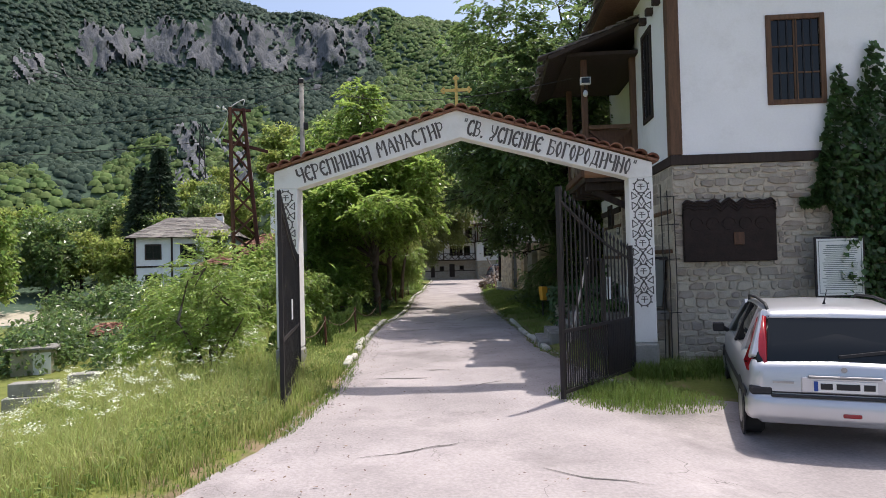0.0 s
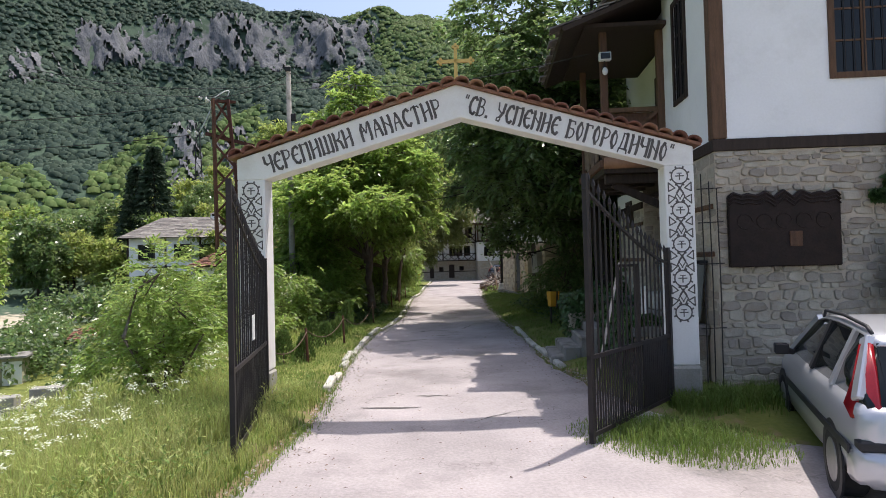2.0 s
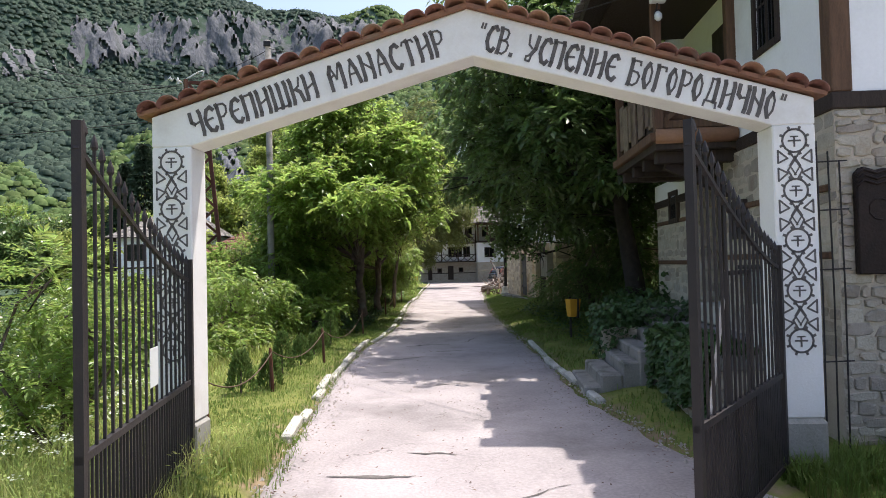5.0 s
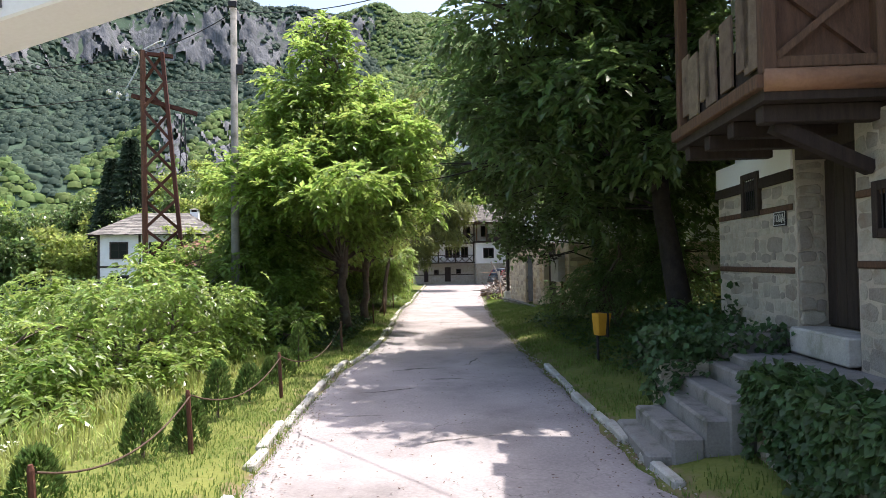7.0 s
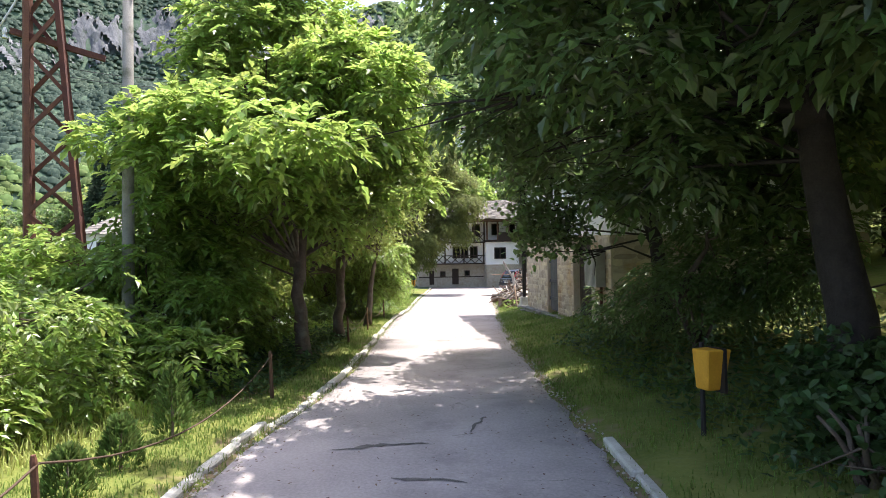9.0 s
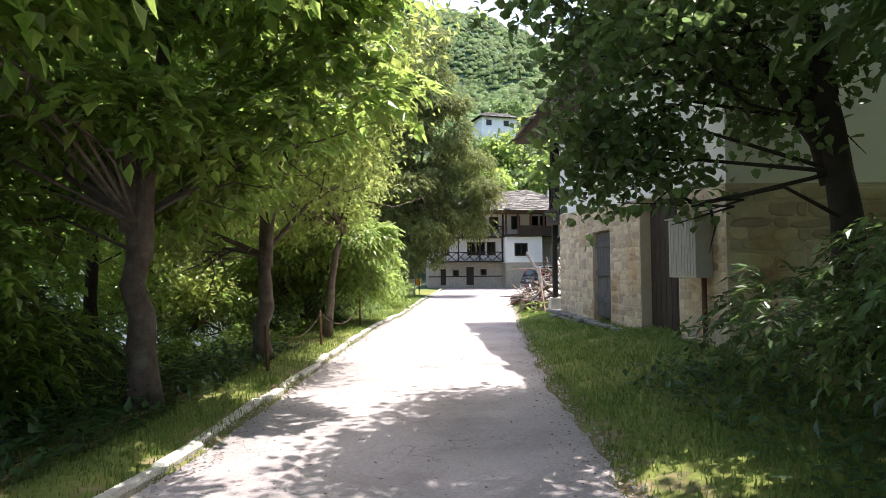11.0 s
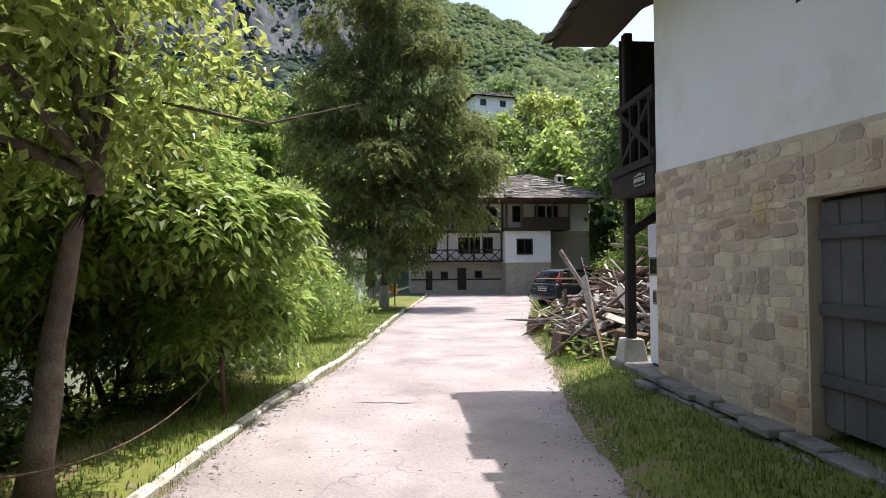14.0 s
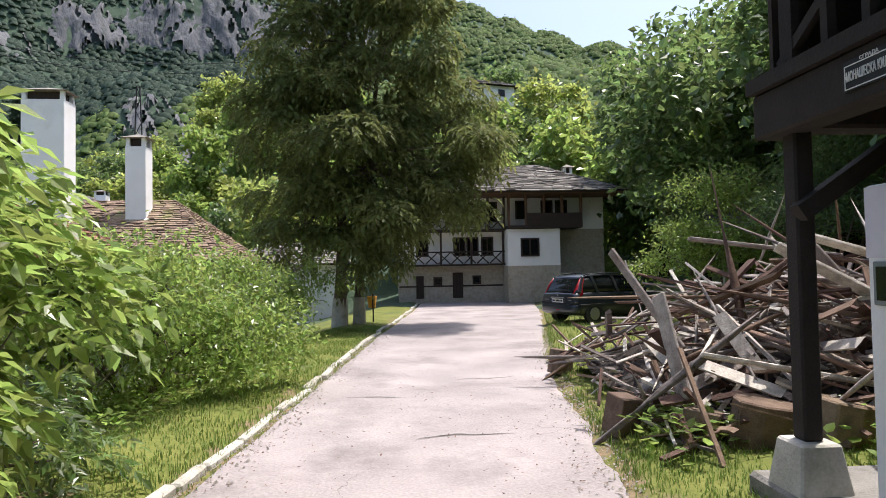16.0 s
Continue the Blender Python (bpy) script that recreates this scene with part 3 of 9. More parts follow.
for key, value in masks.items():
    ground_mesh.attributes.new(key, "FLOAT", "POINT").data.foreach_set("value", value.astype(np.float32))
ground = tagged(new("ground", ground_mesh), "green meadow and wooded mountain slopes with limestone cliffs", "ground", kind="structure")

# rugged cliff faces laid over the steep belts
def on_ground(x, y):
    """Height of the ground mesh itself at places given as arrays."""
    i, j = np.clip(np.searchsorted(gx, x) - 1, 0, nx - 2), np.clip(np.searchsorted(gy, y) - 1, 0, ny - 2)
    u, v = (x - gx[i]) / (gx[i + 1] - gx[i]), (y - gy[j]) / (gy[j + 1] - gy[j])
    g = fz.reshape(ny, nx)
    return (g[j, i] * (1 - u) + g[j, i + 1] * u) * (1 - v) + (g[j + 1, i] * (1 - u) + g[j + 1, i + 1] * u) * v


def blotches(shape, cells, r):
    """Smooth random relief with about the given number of cells."""
    g = r.normal(0, 1, (cells[0] + 2, cells[1] + 2))
    a, b = np.linspace(0, cells[0], shape[0]), np.linspace(0, cells[1], shape[1])
    i, j = a.astype(int), b.astype(int)
    u, v = (a - i)[:, None], (b - j)[None]
    i, j = i[:, None], j[None]
    return (g[i, j] * (1 - u) + g[i + 1, j] * u) * (1 - v) + (g[i, j + 1] * (1 - u) + g[i + 1, j + 1] * u) * v


ca, cr = np.radians(np.arange(-48, -3, 0.16)), np.concatenate([np.arange(96, 180, 1.1), np.arange(186, 345, 0.9)])
CA, CR = np.meshgrid(ca, cr)
deg, rad_ = np.degrees(CA).ravel(), CR.ravel()
kx, ky = np.sin(CA).ravel() * rad_, np.cos(CA).ravel() * rad_
kr = np.random.default_rng(3)
relief = sum(amp * blotches(CA.shape, cells, kr) for amp, cells in ((1.8, (9, 26)), (1.5, (24, 60)), (0.9, (60, 120)), (0.4, (140, 240)))).ravel()
ledge = 1.2 * np.abs(np.sin(rad_ * 0.22 + 0.4 * relief))
mask_c = rock_mask(kx, ky)
out = (mask_c - 0.3) * 2.6 + 0.7 * (relief + ledge - 1.0) * np.clip(rad_ / 260, 0.35, 1)
kz = on_ground(kx, ky) + 0.35 * out
kx, ky = kx * (1 - 0.8 * out / rad_), ky * (1 - 0.8 * out / rad_)
kn = CA.shape[1]
kidx = (np.arange(CA.shape[0] - 1)[:, None] * kn + np.arange(kn - 1)[None]).ravel()
kidx = kidx[(mask_c[kidx] > 0.3) & (np.abs(rad_[kidx] - 181) > 4)]
cliff = tagged(new("cliff", big_mesh("cliff", np.stack([kx, ky, kz], 1), np.stack([kidx, kidx + 1, kidx + kn + 1, kidx + kn], 1), CLIFF, True)), "grey weathered limestone cliffs streaked with greenery", "cliff", kind="structure")

# road strip with a slightly uneven surface and ragged edges
ry = np.concatenate([np.arange(-30, 4, 1.0), np.arange(4, 45, 0.25), np.arange(45, 72, 1.0)])
ru = np.linspace(0, 1, 41)
RY, RU = np.meshgrid(ry, ru, indexing="ij")
ragged = 0.035 * np.sin(RY * 2.3 + 2 * np.sin(RY * 0.7)) + 0.03 * np.sin(RY * 5.9 + 3 * np.sin(RY * 1.1)) + 0.02 * np.sin(RY * 11.3)
RX = table(LEFT_EDGE, RY) * (1 - RU) + (table(RIGHT_EDGE, RY) + ragged) * RU
DIP = -0.14 * smooth_step(1.3, 2.9, RX) * smooth_step(8.3, 6.2, RY)
RZ = DIP + 0.015 * np.sin(RX * 1.1 + RY * 0.35) * np.sin(RY * 0.5) + 0.006 * np.sin(RX * 5 + RY * 3) - 0.05 * ((RU < 0.001) | (RU > 0.999)) + 0.008
mrow, mcol = RX.shape
ridx = (np.arange(mrow - 1)[:, None] * mcol + np.arange(mcol - 1)[None]).ravel()
road = tagged(new("road", big_mesh("road", np.stack([RX.ravel(), RY.ravel(), RZ.ravel()], 1), np.stack([ridx, ridx + 1, ridx + mcol + 1, ridx + mcol], 1), ASPHALT, True)),
              "pale bleached cracked asphalt lane with patches", "road", kind="structure")

# open cracks and broken spots in the asphalt
CRACK = material("crumbled_dark_asphalt", (0.1, 0.092, 0.086), (0.17, 0.155, 0.145), 0.1, 0.02, 0.95, 0.8)
rc = random.Random(77)


def crack(x, y, length, turn, wide):
    """A jagged crumbled ribbon lying on the asphalt."""
    n = max(6, int(length / 0.07))
    c, q = math.cos(math.radians(turn)), math.sin(math.radians(turn))
    top, low, off = [], [], 0.0
    for k in range(n + 1):
        t = k / n
        off += rc.uniform(-0.025, 0.025)
        w = wide * math.sin(math.pi * (0.06 + 0.88 * t)) * rc.uniform(0.35, 1.3)
        u = (t - 0.5) * length
        for side, keep in ((w, top), (-w, low)):
            px, py = x + u * c - (off + side) * q, y + u * q + (off + side) * c
            keep.append((px, py, 0.0145 + 0.015 * math.sin(px * 1.1 + py * 0.35) * math.sin(py * 0.5) + 0.006 * math.sin(px * 5 + py * 3)))
    return Shape().add(low + top, [(k, k + 1, n + 2 + k, n + 1 + k) for k in range(n)])


for x, y, ln, turn, wide in ((-0.85, 9.05, 0.8, 4, 0.035), (-0.3, 9.6, 0.5, -8, 0.02), (0.5, 8.3, 0.9, 30, 0.012), (-0.2, 17.6, 1.0, 6, 0.06), (0.3, 16.6, 0.7, -15, 0.04), (-0.7, 15.8, 0.9, 12, 0.03), (0.9, 18.4, 0.8, 70, 0.03), (-1.0, 14.2, 0.6, -10, 0.02), (0.2, 13.0, 1.4, 14, 0.014),
                             (1.2, 27.5, 1.1, 80, 0.012), (0.6, 33.5, 0.9, 3, 0.018), (2.1, 34.2, 0.8, -6, 0.02), (1.9, 37.5, 1.1, 8, 0.022), (0.7, 39.5, 0.9, -4, 0.02), (2.4, 41.0, 1.0, 10, 0.025), (-0.6, 5.2, 1.1, 18, 0.012), (0.9, 4.4, 0.9, -25, 0.012)):
    part("crack", crack(x, y, ln, turn, wide), CRACK, road, "dark crumbled crack")

# kerbs of whitewashed blocks
def kerb_line(name, y0, y1, edge, off, label, skip=()):
    k = tagged(new(name), label, "kerb", kind="structure")
    r = random.Random(5)
    y = y0
    while y < y1:
        ln = r.uniform(0.45, 1.05)
        if not any(a < y + ln / 2 < b for a, b in skip):
            xa, xb = float(table(edge, y)) + off, float(table(edge, y + ln)) + off
            s = Shape().box(-0.06, 0.06, 0.012, math.hypot(ln, xb - xa) - 0.012, -0.12, 0.065 + r.uniform(-0.03, 0.02))
            part("kerb_block", s, LIME, k, bevel=0.022, m=pose(xa + r.uniform(-0.035, 0.035), y, 0, r.uniform(-1.4, 1.4), r.uniform(-6, 6), -math.degrees(math.atan2(xb - xa, ln)) + r.uniform(-2.0, 2.0)))
        y += ln
    return k


kerb_line("kerb_west", 10.2, 66, LEFT_EDGE, -0.06, "whitewashed concrete kerb blocks, chipped, along the grass verge", [(11.5, 11.95)])
kerb_line("kerb_east", 11.4, 16.7, RIGHT_EDGE, 0.05, "whitewashed broken concrete kerb blocks sunk in grass", [(12.1, 12.8)])

# ---- gateway
GY0, GY1 = 8.6, 8.9
GM = Matrix.Translation((2.7, 8.6, 0)) @ pose(0, 0, 0, 0, 0, -6.0) @ Matrix.Translation((-2.7, -8.6, 0))
gate = thing("gateway", "white plastered monastery gateway arch with tiled top and painted ornament", "gate", GM)
for x0, x1, nm in ((-2.84, -2.47, "pillar"), (2.70, 3.06, "pillar")):
    p = part(nm, Shape().box(x0, x1, GY0, GY1, 0.5, 3.02), PLASTER_GATE, gate, bevel=0.012)
    part("pillar_base", Shape().box(x0 - 0.02, x1 + 0.02, GY0 - 0.03, GY1 + 0.02, -0.3, 0.5), CONCRETE, p, "rough bare concrete base", bevel=0.04)
AP = (0.09, 4.17)
arch = [(-2.84, 3.02), (-2.47, 3.02), (-2.36, 3.05), (0.14, 3.74), (2.58, 3.06), (2.70, 3.02), (3.06, 3.02), (3.06, 3.25), AP, (-2.84, 3.3)]
lintel = part("lintel", Shape().prism(arch, "y", GY0, GY1), PLASTER_GATE, gate, bevel=0.01)


def barrel_tile(length, radius):
    s = Shape()
    n = 8
    v, f = [], []
    for y, rr in ((-length / 2, radius), (length / 2, radius * 0.9)):
        for off in (0, 0.014):
            for k in range(n + 1):
                a = math.pi * k / n
                v.append((math.cos(a) * (rr + off), y, math.sin(a) * (rr + off) * 0.8))
    m = n + 1
    for k in range(n):
        f += [(k, k + 1, 2 * m + k + 1, 2 * m + k), (m + k, 3 * m + k, 3 * m + k + 1, m + k + 1), (k, m + k, m + k + 1, k + 1), (2 * m + k, 2 * m + k + 1, 3 * m + k + 1, 3 * m + k)]
    f += [(0, 2 * m, 3 * m, m), (n, m + n, 3 * m + n, 2 * m + n)]
    return s.add(v, f).mesh("tile", True)


tile_mesh = barrel_tile(0.5, 0.085)
tile_mesh.materials.append(TILE)
rt = random.Random(3)
for (xa, za), (xb, zb) in (((-2.92, 3.3), AP), (AP, (3.14, 3.25))):
    ln = math.hypot(xb - xa, zb - za)
    tilt = math.degrees(math.atan2(zb - za, xb - xa))
    part("tile_bed", Shape().box(-0.02, ln, -0.2, 0.2, 0.0, 0.035), TILE, lintel, "mortar and pan tiles", m=pose(xa, (GY0 + GY1) / 2, za, 0, -tilt, 0))
    n = int(ln / 0.185)
    for k in range(n):
        t = (k + 0.5) / n
        part("tile", tile_mesh, None, lintel, m=pose(xa + (xb - xa) * t, (GY0 + GY1) / 2 + rt.uniform(-0.015, 0.015), za + (zb - za) * t + 0.02 + rt.uniform(-0.008, 0.012), rt.uniform(-1, 1), -tilt + rt.uniform(-6, 6), rt.uniform(-2.5, 2.5)))
cross = thing("cross", "gilded metal cross with trefoil ends on the gateway ridge", "cross", GM @ Matrix.Translation((0.09, 8.75, 4.21)))
cs = Shape().box(-0.022, 0.022, -0.012, 0.012, 0, 0.5).box(-0.2, 0.2, -0.012, 0.012, 0.29, 0.335)
for x, z in ((-0.2, 0.3125), (0.2, 0.3125), (0, 0.5)):
    for dx, dz in ((0, 0.03), (0.03, 0), (-0.03, 0), (0, -0.03)):
        cs.tube([(x + dx, -0.014, z + dz), (x + dx, 0.014, z + dz)], 0.022, 8)
part("cross_bar", cs, GOLD, cross)
part("foot", Shape().tube([(0, 0, -0.06), (0, 0, 0.02)], [0.05, 0.03], 10), TILE, cross)

F = GY0 - 0.003


def strip(s, pts, w, closed=False):
    """Thin raised strips of paint along a line in the x, z plane, facing -y."""
    pts = list(pts) + ([pts[0]] if closed else [])
    for (xa, za), (xb, zb) in zip(pts, pts[1:]):
        d = Vector((xb - xa, 0, zb - za))
        n = Vector((-d.z, 0, d.x)).normalized() * w / 2
        e = d.normalized() * w * 0.3
        a, b = Vector((xa, 0, za)) - e, Vector((xb, 0, zb)) + e
        o = Vector((0, -0.003, 0))
        s.add([a - n, b - n, b + n, a + n, a - n + o, b - n + o, b + n + o, a + n + o], [(7, 6, 5, 4), (0, 1, 5, 4), (1, 2, 6, 5), (2, 3, 7, 6), (3, 0, 4, 7)])


# church-script capitals: broad stems and thin curved hairlines in a box one unit high
def stem(x, z0=0.0, z1=1.0):
    return (True, [(x - 0.03, z0 - 0.02), (x, z0 + 0.12), (x, z1 - 0.1), (x - 0.035, z1 + 0.02)])


def hair(*pts):
    return (False, list(pts))


def bow(x, z0, z1, w):
    return (False, [(x, z1), (x + 0.75 * w, z1 - 0.03), (x + w, z1 * 0.7 + z0 * 0.3), (x + 0.9 * w, z0 * 0.75 + z1 * 0.25), (x + 0.5 * w, z0), (x, z0 + 0.02)])


def round_left(x, w):
    return (True, [(x + w, 0.86), (x + 0.75 * w, 1.0), (x + 0.3 * w, 0.92), (x, 0.62), (x, 0.36), (x + 0.3 * w, 0.07), (x + 0.75 * w, 0.0), (x + w, 0.14)])


SCRIPT = {
    "Ч": (0.48, [(True, [(0.02, 1.0), (0.02, 0.62), (0.16, 0.5)]), hair((0.14, 0.5), (0.46, 0.58)), stem(0.46)]),
    "Е": (0.44, [round_left(0.02, 0.42), hair((0.02, 0.5), (0.36, 0.54))]),
    "Р": (0.44, [stem(0.04), bow(0.04, 0.46, 1.0, 0.4)]),
    "П": (0.5, [stem(0.04), stem(0.46), hair((0.0, 0.97), (0.5, 0.97))]),
    "И": (0.5, [stem(0.04), stem(0.46), hair((0.04, 0.42), (0.46, 0.6))]),
    "Ш": (0.72, [stem(0.04), stem(0.36), stem(0.68), hair((0.0, 0.03), (0.7, 0.03))]),
    "К": (0.46, [stem(0.04), hair((0.46, 1.0), (0.36, 0.66), (0.06, 0.5)), (True, [(0.22, 0.55), (0.38, 0.4), (0.46, 0.0)])]),
    "М": (0.68, [(True, [(0.04, 0.0), (0.04, 0.7), (0.16, 1.0)]), hair((0.14, 0.98), (0.34, 0.42), (0.52, 0.98)), stem(0.62), hair((0.04, 0.5), (0.24, 0.62))]),
    "А": (0.5, [hair((0.02, 0.0), (0.1, 0.55), (0.26, 1.0)), (True, [(0.24, 1.0), (0.38, 0.6), (0.48, 0.0)]), hair((0.08, 0.42), (0.4, 0.42))]),
    "Н": (0.5, [stem(0.04), stem(0.46), hair((0.04, 0.74), (0.46, 0.34))]),
    "С": (0.4, [round_left(0.02, 0.38)]),
    "Т": (0.54, [stem(0.28), hair((0.02, 0.86), (0.08, 0.98), (0.48, 0.98), (0.54, 0.86))]),
    "У": (0.48, [hair((0.0, 1.0), (0.06, 0.62), (0.24, 0.48)), (True, [(0.44, 1.0), (0.4, 0.5), (0.22, 0.2)]), hair((0.22, 0.2), (0.04, 0.14), (0.04, -0.02), (0.22, -0.04), (0.26, 0.12))]),
    "В": (0.46, [stem(0.04), bow(0.04, 0.52, 1.0, 0.34), bow(0.04, 0.0, 0.54, 0.42)]),
    "О": (0.42, [(True, [(0.2, 1.0), (0.05, 0.72), (0.05, 0.34), (0.2, 0.0)]), hair((0.2, 0.0), (0.36, 0.3), (0.36, 0.7), (0.2, 1.0))]),
    "Г": (0.4, [stem(0.04), hair((0.0, 0.97), (0.38, 0.97), (0.4, 0.82))]),
    "Б": (0.46, [stem(0.04), hair((0.0, 0.97), (0.4, 0.97), (0.42, 0.82)), bow(0.04, 0.0, 0.56, 0.42)]),
    "Д": (0.6, [hair((0.1, 0.1), (0.18, 0.6), (0.2, 1.0)), stem(0.46, 0.1), hair((0.16, 0.98), (0.46, 0.98)), hair((0.02, -0.12), (0.04, 0.1), (0.56, 0.1), (0.58, -0.12))]),
    ".": (0.1, [(True, [(0.04, 0.0), (0.05, 0.08)])]),
    "\u201d": (0.26, [hair((0.06, 1.02), (0.04, 0.82)), hair((0.2, 1.02), (0.18, 0.82))]),
    " ": (0.3, []),
}


def inscription(text, length, high, m, parent):
    """Painted church-script lettering spread over a length, one mesh a letter."""
    gap = 0.17
    total = sum(SCRIPT[c][0] + gap for c in text) - gap
    k, x = length / total, -length / 2
    for c in text:
        width, lines = SCRIPT[c]
        if lines:
            s = Shape()
            for broad, pts in lines:
                strip(s, [(x + px * k, (pz - 0.5) * high) for px, pz in pts], 0.034 if broad else 0.018)
            part("letter", s, LETTER, parent, m=m)
        x += (width + gap) * k


inscription("ЧЕРЕПИШКИ МАНАСТИР", 2.42, 0.225, pose(-1.29, F, 3.545, 0, -16.2, 0), gate)
inscription("\u201dСВ. УСПЕНИЕ БОГОРОДИЧНО\u201d", 2.72, 0.225, pose(1.5, F, 3.54, 0, 16.2, 0), gate)


def ornament(xc, ztop, pitch, n):
    s = Shape()
    for k in range(n):
        z = ztop - k * pitch
        strip(s, [(xc + 0.1 * math.cos(a * math.tau / 18), z + 0.1 * math.sin(a * math.tau / 18)) for a in range(18)], 0.017, True)
        for a in range(8):
            c, q = math.cos(a * math.tau / 8 + 0.39), math.sin(a * math.tau / 8 + 0.39)
            strip(s, [(xc + 0.1 * c, z + 0.1 * q), (xc + 0.125 * c, z + 0.125 * q)], 0.022)
        strip(s, [(xc - 0.05, z), (xc + 0.05, z)], 0.014)
        strip(s, [(xc - 0.03, z + 0.035), (xc + 0.03, z + 0.035)], 0.012)
        strip(s, [(xc, z - 0.05), (xc, z + 0.035)], 0.014)
        if k < n - 1:
            m = z - pitch / 2
            h = pitch / 2 - 0.1
            for sx in (-1, 1):
                strip(s, [(xc + sx * 0.04, m + h), (xc - sx * 0.06, m - h * 0.35), (xc - sx * 0.02, m - h)], 0.015)
                strip(s, [(xc + sx * 0.005, m + h * 0.7), (xc - sx * 0.045, m), (xc + sx * 0.005, m - h * 0.7)], 0.012)
                for sz in (-1, 1):
                    strip(s, [(xc + sx * 0.06, m + sz * h * 0.55), (xc + sx * 0.14, m + sz * h * 1.15), (xc + sx * 0.14, m + sz * h * 0.2)], 0.015, True)
    return s


part("ornament", ornament(2.88, 2.88, 0.43, 5), LETTER, gate, "dark painted interlaced ring pattern", m=Matrix.Translation((0, GY0 - 0.001, 0)))
part("ornament", ornament(-2.655, 2.88, 0.43, 5), LETTER, gate, "dark painted interlaced ring pattern", m=Matrix.Translation((0, GY0 - 0.001, 0)))


def gate_leaf(hinge, free, seed, label, wicket=False):
    """An iron leaf of square bars, its top rising towards the free end."""
    r = random.Random(seed)
    h, fr = Vector((*hinge, 0)), Vector((*free, 0))
    ln = (fr - h).length
    g = thing("gate_leaf", label, "gate leaf", pose(h.x, h.y, 0.03, 0, 0, math.degrees(math.atan2(fr.y - h.y, fr.x - h.x))), "iron gate leaves")
    n = 18
    top = lambda t: 1.88 + 0.78 * t ** 1.35
    fs = Shape().box(-0.03, 0.03, -0.03, 0.03, 0.05, 1.95).box(ln - 0.05, ln, -0.025, 0.025, 0.02, top(1.0) + 0.02)
    for z in (0.1, 0.86):
        fs.box(0, ln, -0.018, 0.018, z - 0.022, z + 0.022)
    for k in range(12):
        a, b = k / 12, (k + 1) / 12
        fs.beam((ln * a, 0, top(a) - 0.12), (ln * b, 0, top(b) - 0.12), 0.03, 0.03)
    part("leaf_frame", fs, IRON, g)
    for k in range(n):
        t = (k + 0.7) / (n + 0.6)
        b = Shape().box(-0.008, 0.008, -0.008, 0.008, 0.12, top(t))
        b.tube([(0, 0, top(t)), (0, 0, top(t) + 0.02), (0, 0, top(t) + 0.05), (0, 0, top(t) + 0.1)], [0.011, 0.022, 0.018, 0.001], 6)
        part("bar", b, IRON, g, m=pose(ln * t, 0, 0, 0, r.uniform(-0.3, 0.3), 0))
    for k in range(n + 1):
        t = (k + 0.2) / (n + 0.6)
        part("short_bar", Shape().box(-0.007, 0.007, -0.007, 0.007, 0.1, 0.86), IRON, g, m=pose(ln * t, 0, 0))
    return g, ln


leaf_w, lnw = gate_leaf((-2.44, 9.04), (-2.2, 6.8), 1, "black iron bar gate leaf standing open with a white notice")
part("notice", Shape().box(0.95, 1.13, 0.012, 0.016, 1.02, 1.3), PAPER, leaf_w, "blank white notice")
leaf_e, lne = gate_leaf((2.66, 8.52), (1.22, 6.98), 2, "black iron bar gate leaf standing open with a wicket door")
part("sheet", Shape().box(0.1, 0.8, -0.005, 0.005, 0.1, 0.86), IRON, leaf_e)
part("notice", Shape().box(0.62, 0.78, -0.02, -0.016, 1.18, 1.5), PAPER, leaf_e, "white sign with a ring symbol")
ws = Shape().beam((0.85, -0.03, 0.1), (0.85, -0.03, 1.75), 0.03, 0.03).beam((1.35, -0.03, 0.1), (1.35, -0.03, 1.75), 0.03, 0.03).beam((0.85, -0.03, 1.75), (1.35, -0.03, 1.75), 0.03, 0.03)
part("wicket_frame", ws, IRON, leaf_e)
part("prop_bar", Shape().tube([(lne - 0.1, -0.05, 0.3), (1.25, -0.05, 1.78)], 0.014, 8), GREYWOOD, leaf_e, "grey steel prop bar")
part("latch", Shape().box(0.95, 1.12, -0.07, -0.03, 0.78, 0.82).tube([(1.03, -0.06, 0.8), (1.03, -0.1, 0.8)], 0.02, 8), RUST, leaf_e)

# ---- entrance house beside the gateway
HA = pose(3.57, 9.05, 0, 0, 0, -6.5)
house = thing("monastery_house", "two-storey monastery house, white plaster over a rubble stone base, dark timber", "house", HA)
BX, BD = 9.0, 6.1
stone_a = part("stone_wall", Shape().box(0.0, BX, 0.0, 2.74, -0.3, 3.26), MORTAR, house, "grey rubble stone ground floor")
for x0, y0, y1, z0 in ((0.0, 3.85, BD, -0.3), (0.36, 2.74, 3.85, -0.3)):
    part("stone_wall", Shape().box(x0, BX, y0, y1, z0, 3.26), MORTAR, house, "grey rubble stone ground floor")
part("lintel", Shape().box(0, 0.36, 2.74, 3.85, 3.05, 3.26), DARKWOOD, house)
plaster_a = part("plaster_wall", Shape().box(0.0, 1.6, 0.0, 0.35, 3.42, 6.75).box(2.34, BX, 0.0, 0.35, 3.42, 6.75).box(1.6, 2.34, 0.0, 0.35, 3.42, 4.25).box(1.6, 2.34, 0.0, 0.35, 5.53, 6.75), PLASTER, house, "white plastered upper storey")
part("side_wall", Shape().box(0.0, 0.35, 0.35, 1.05, 3.42, 6.75).box(0.0, 0.35, 1.55, 2.2, 3.42, 6.75).box(0.0, 0.35, 1.05, 1.55, 3.42, 4.35).box(0.0, 0.35, 1.05, 1.55, 5.85, 6.75), PLASTER, house, "white plastered side wall")
part("inner_wall", Shape().box(0.36, BX, 0.36, 2.2, 3.42, 6.75), DARKWOOD, house)
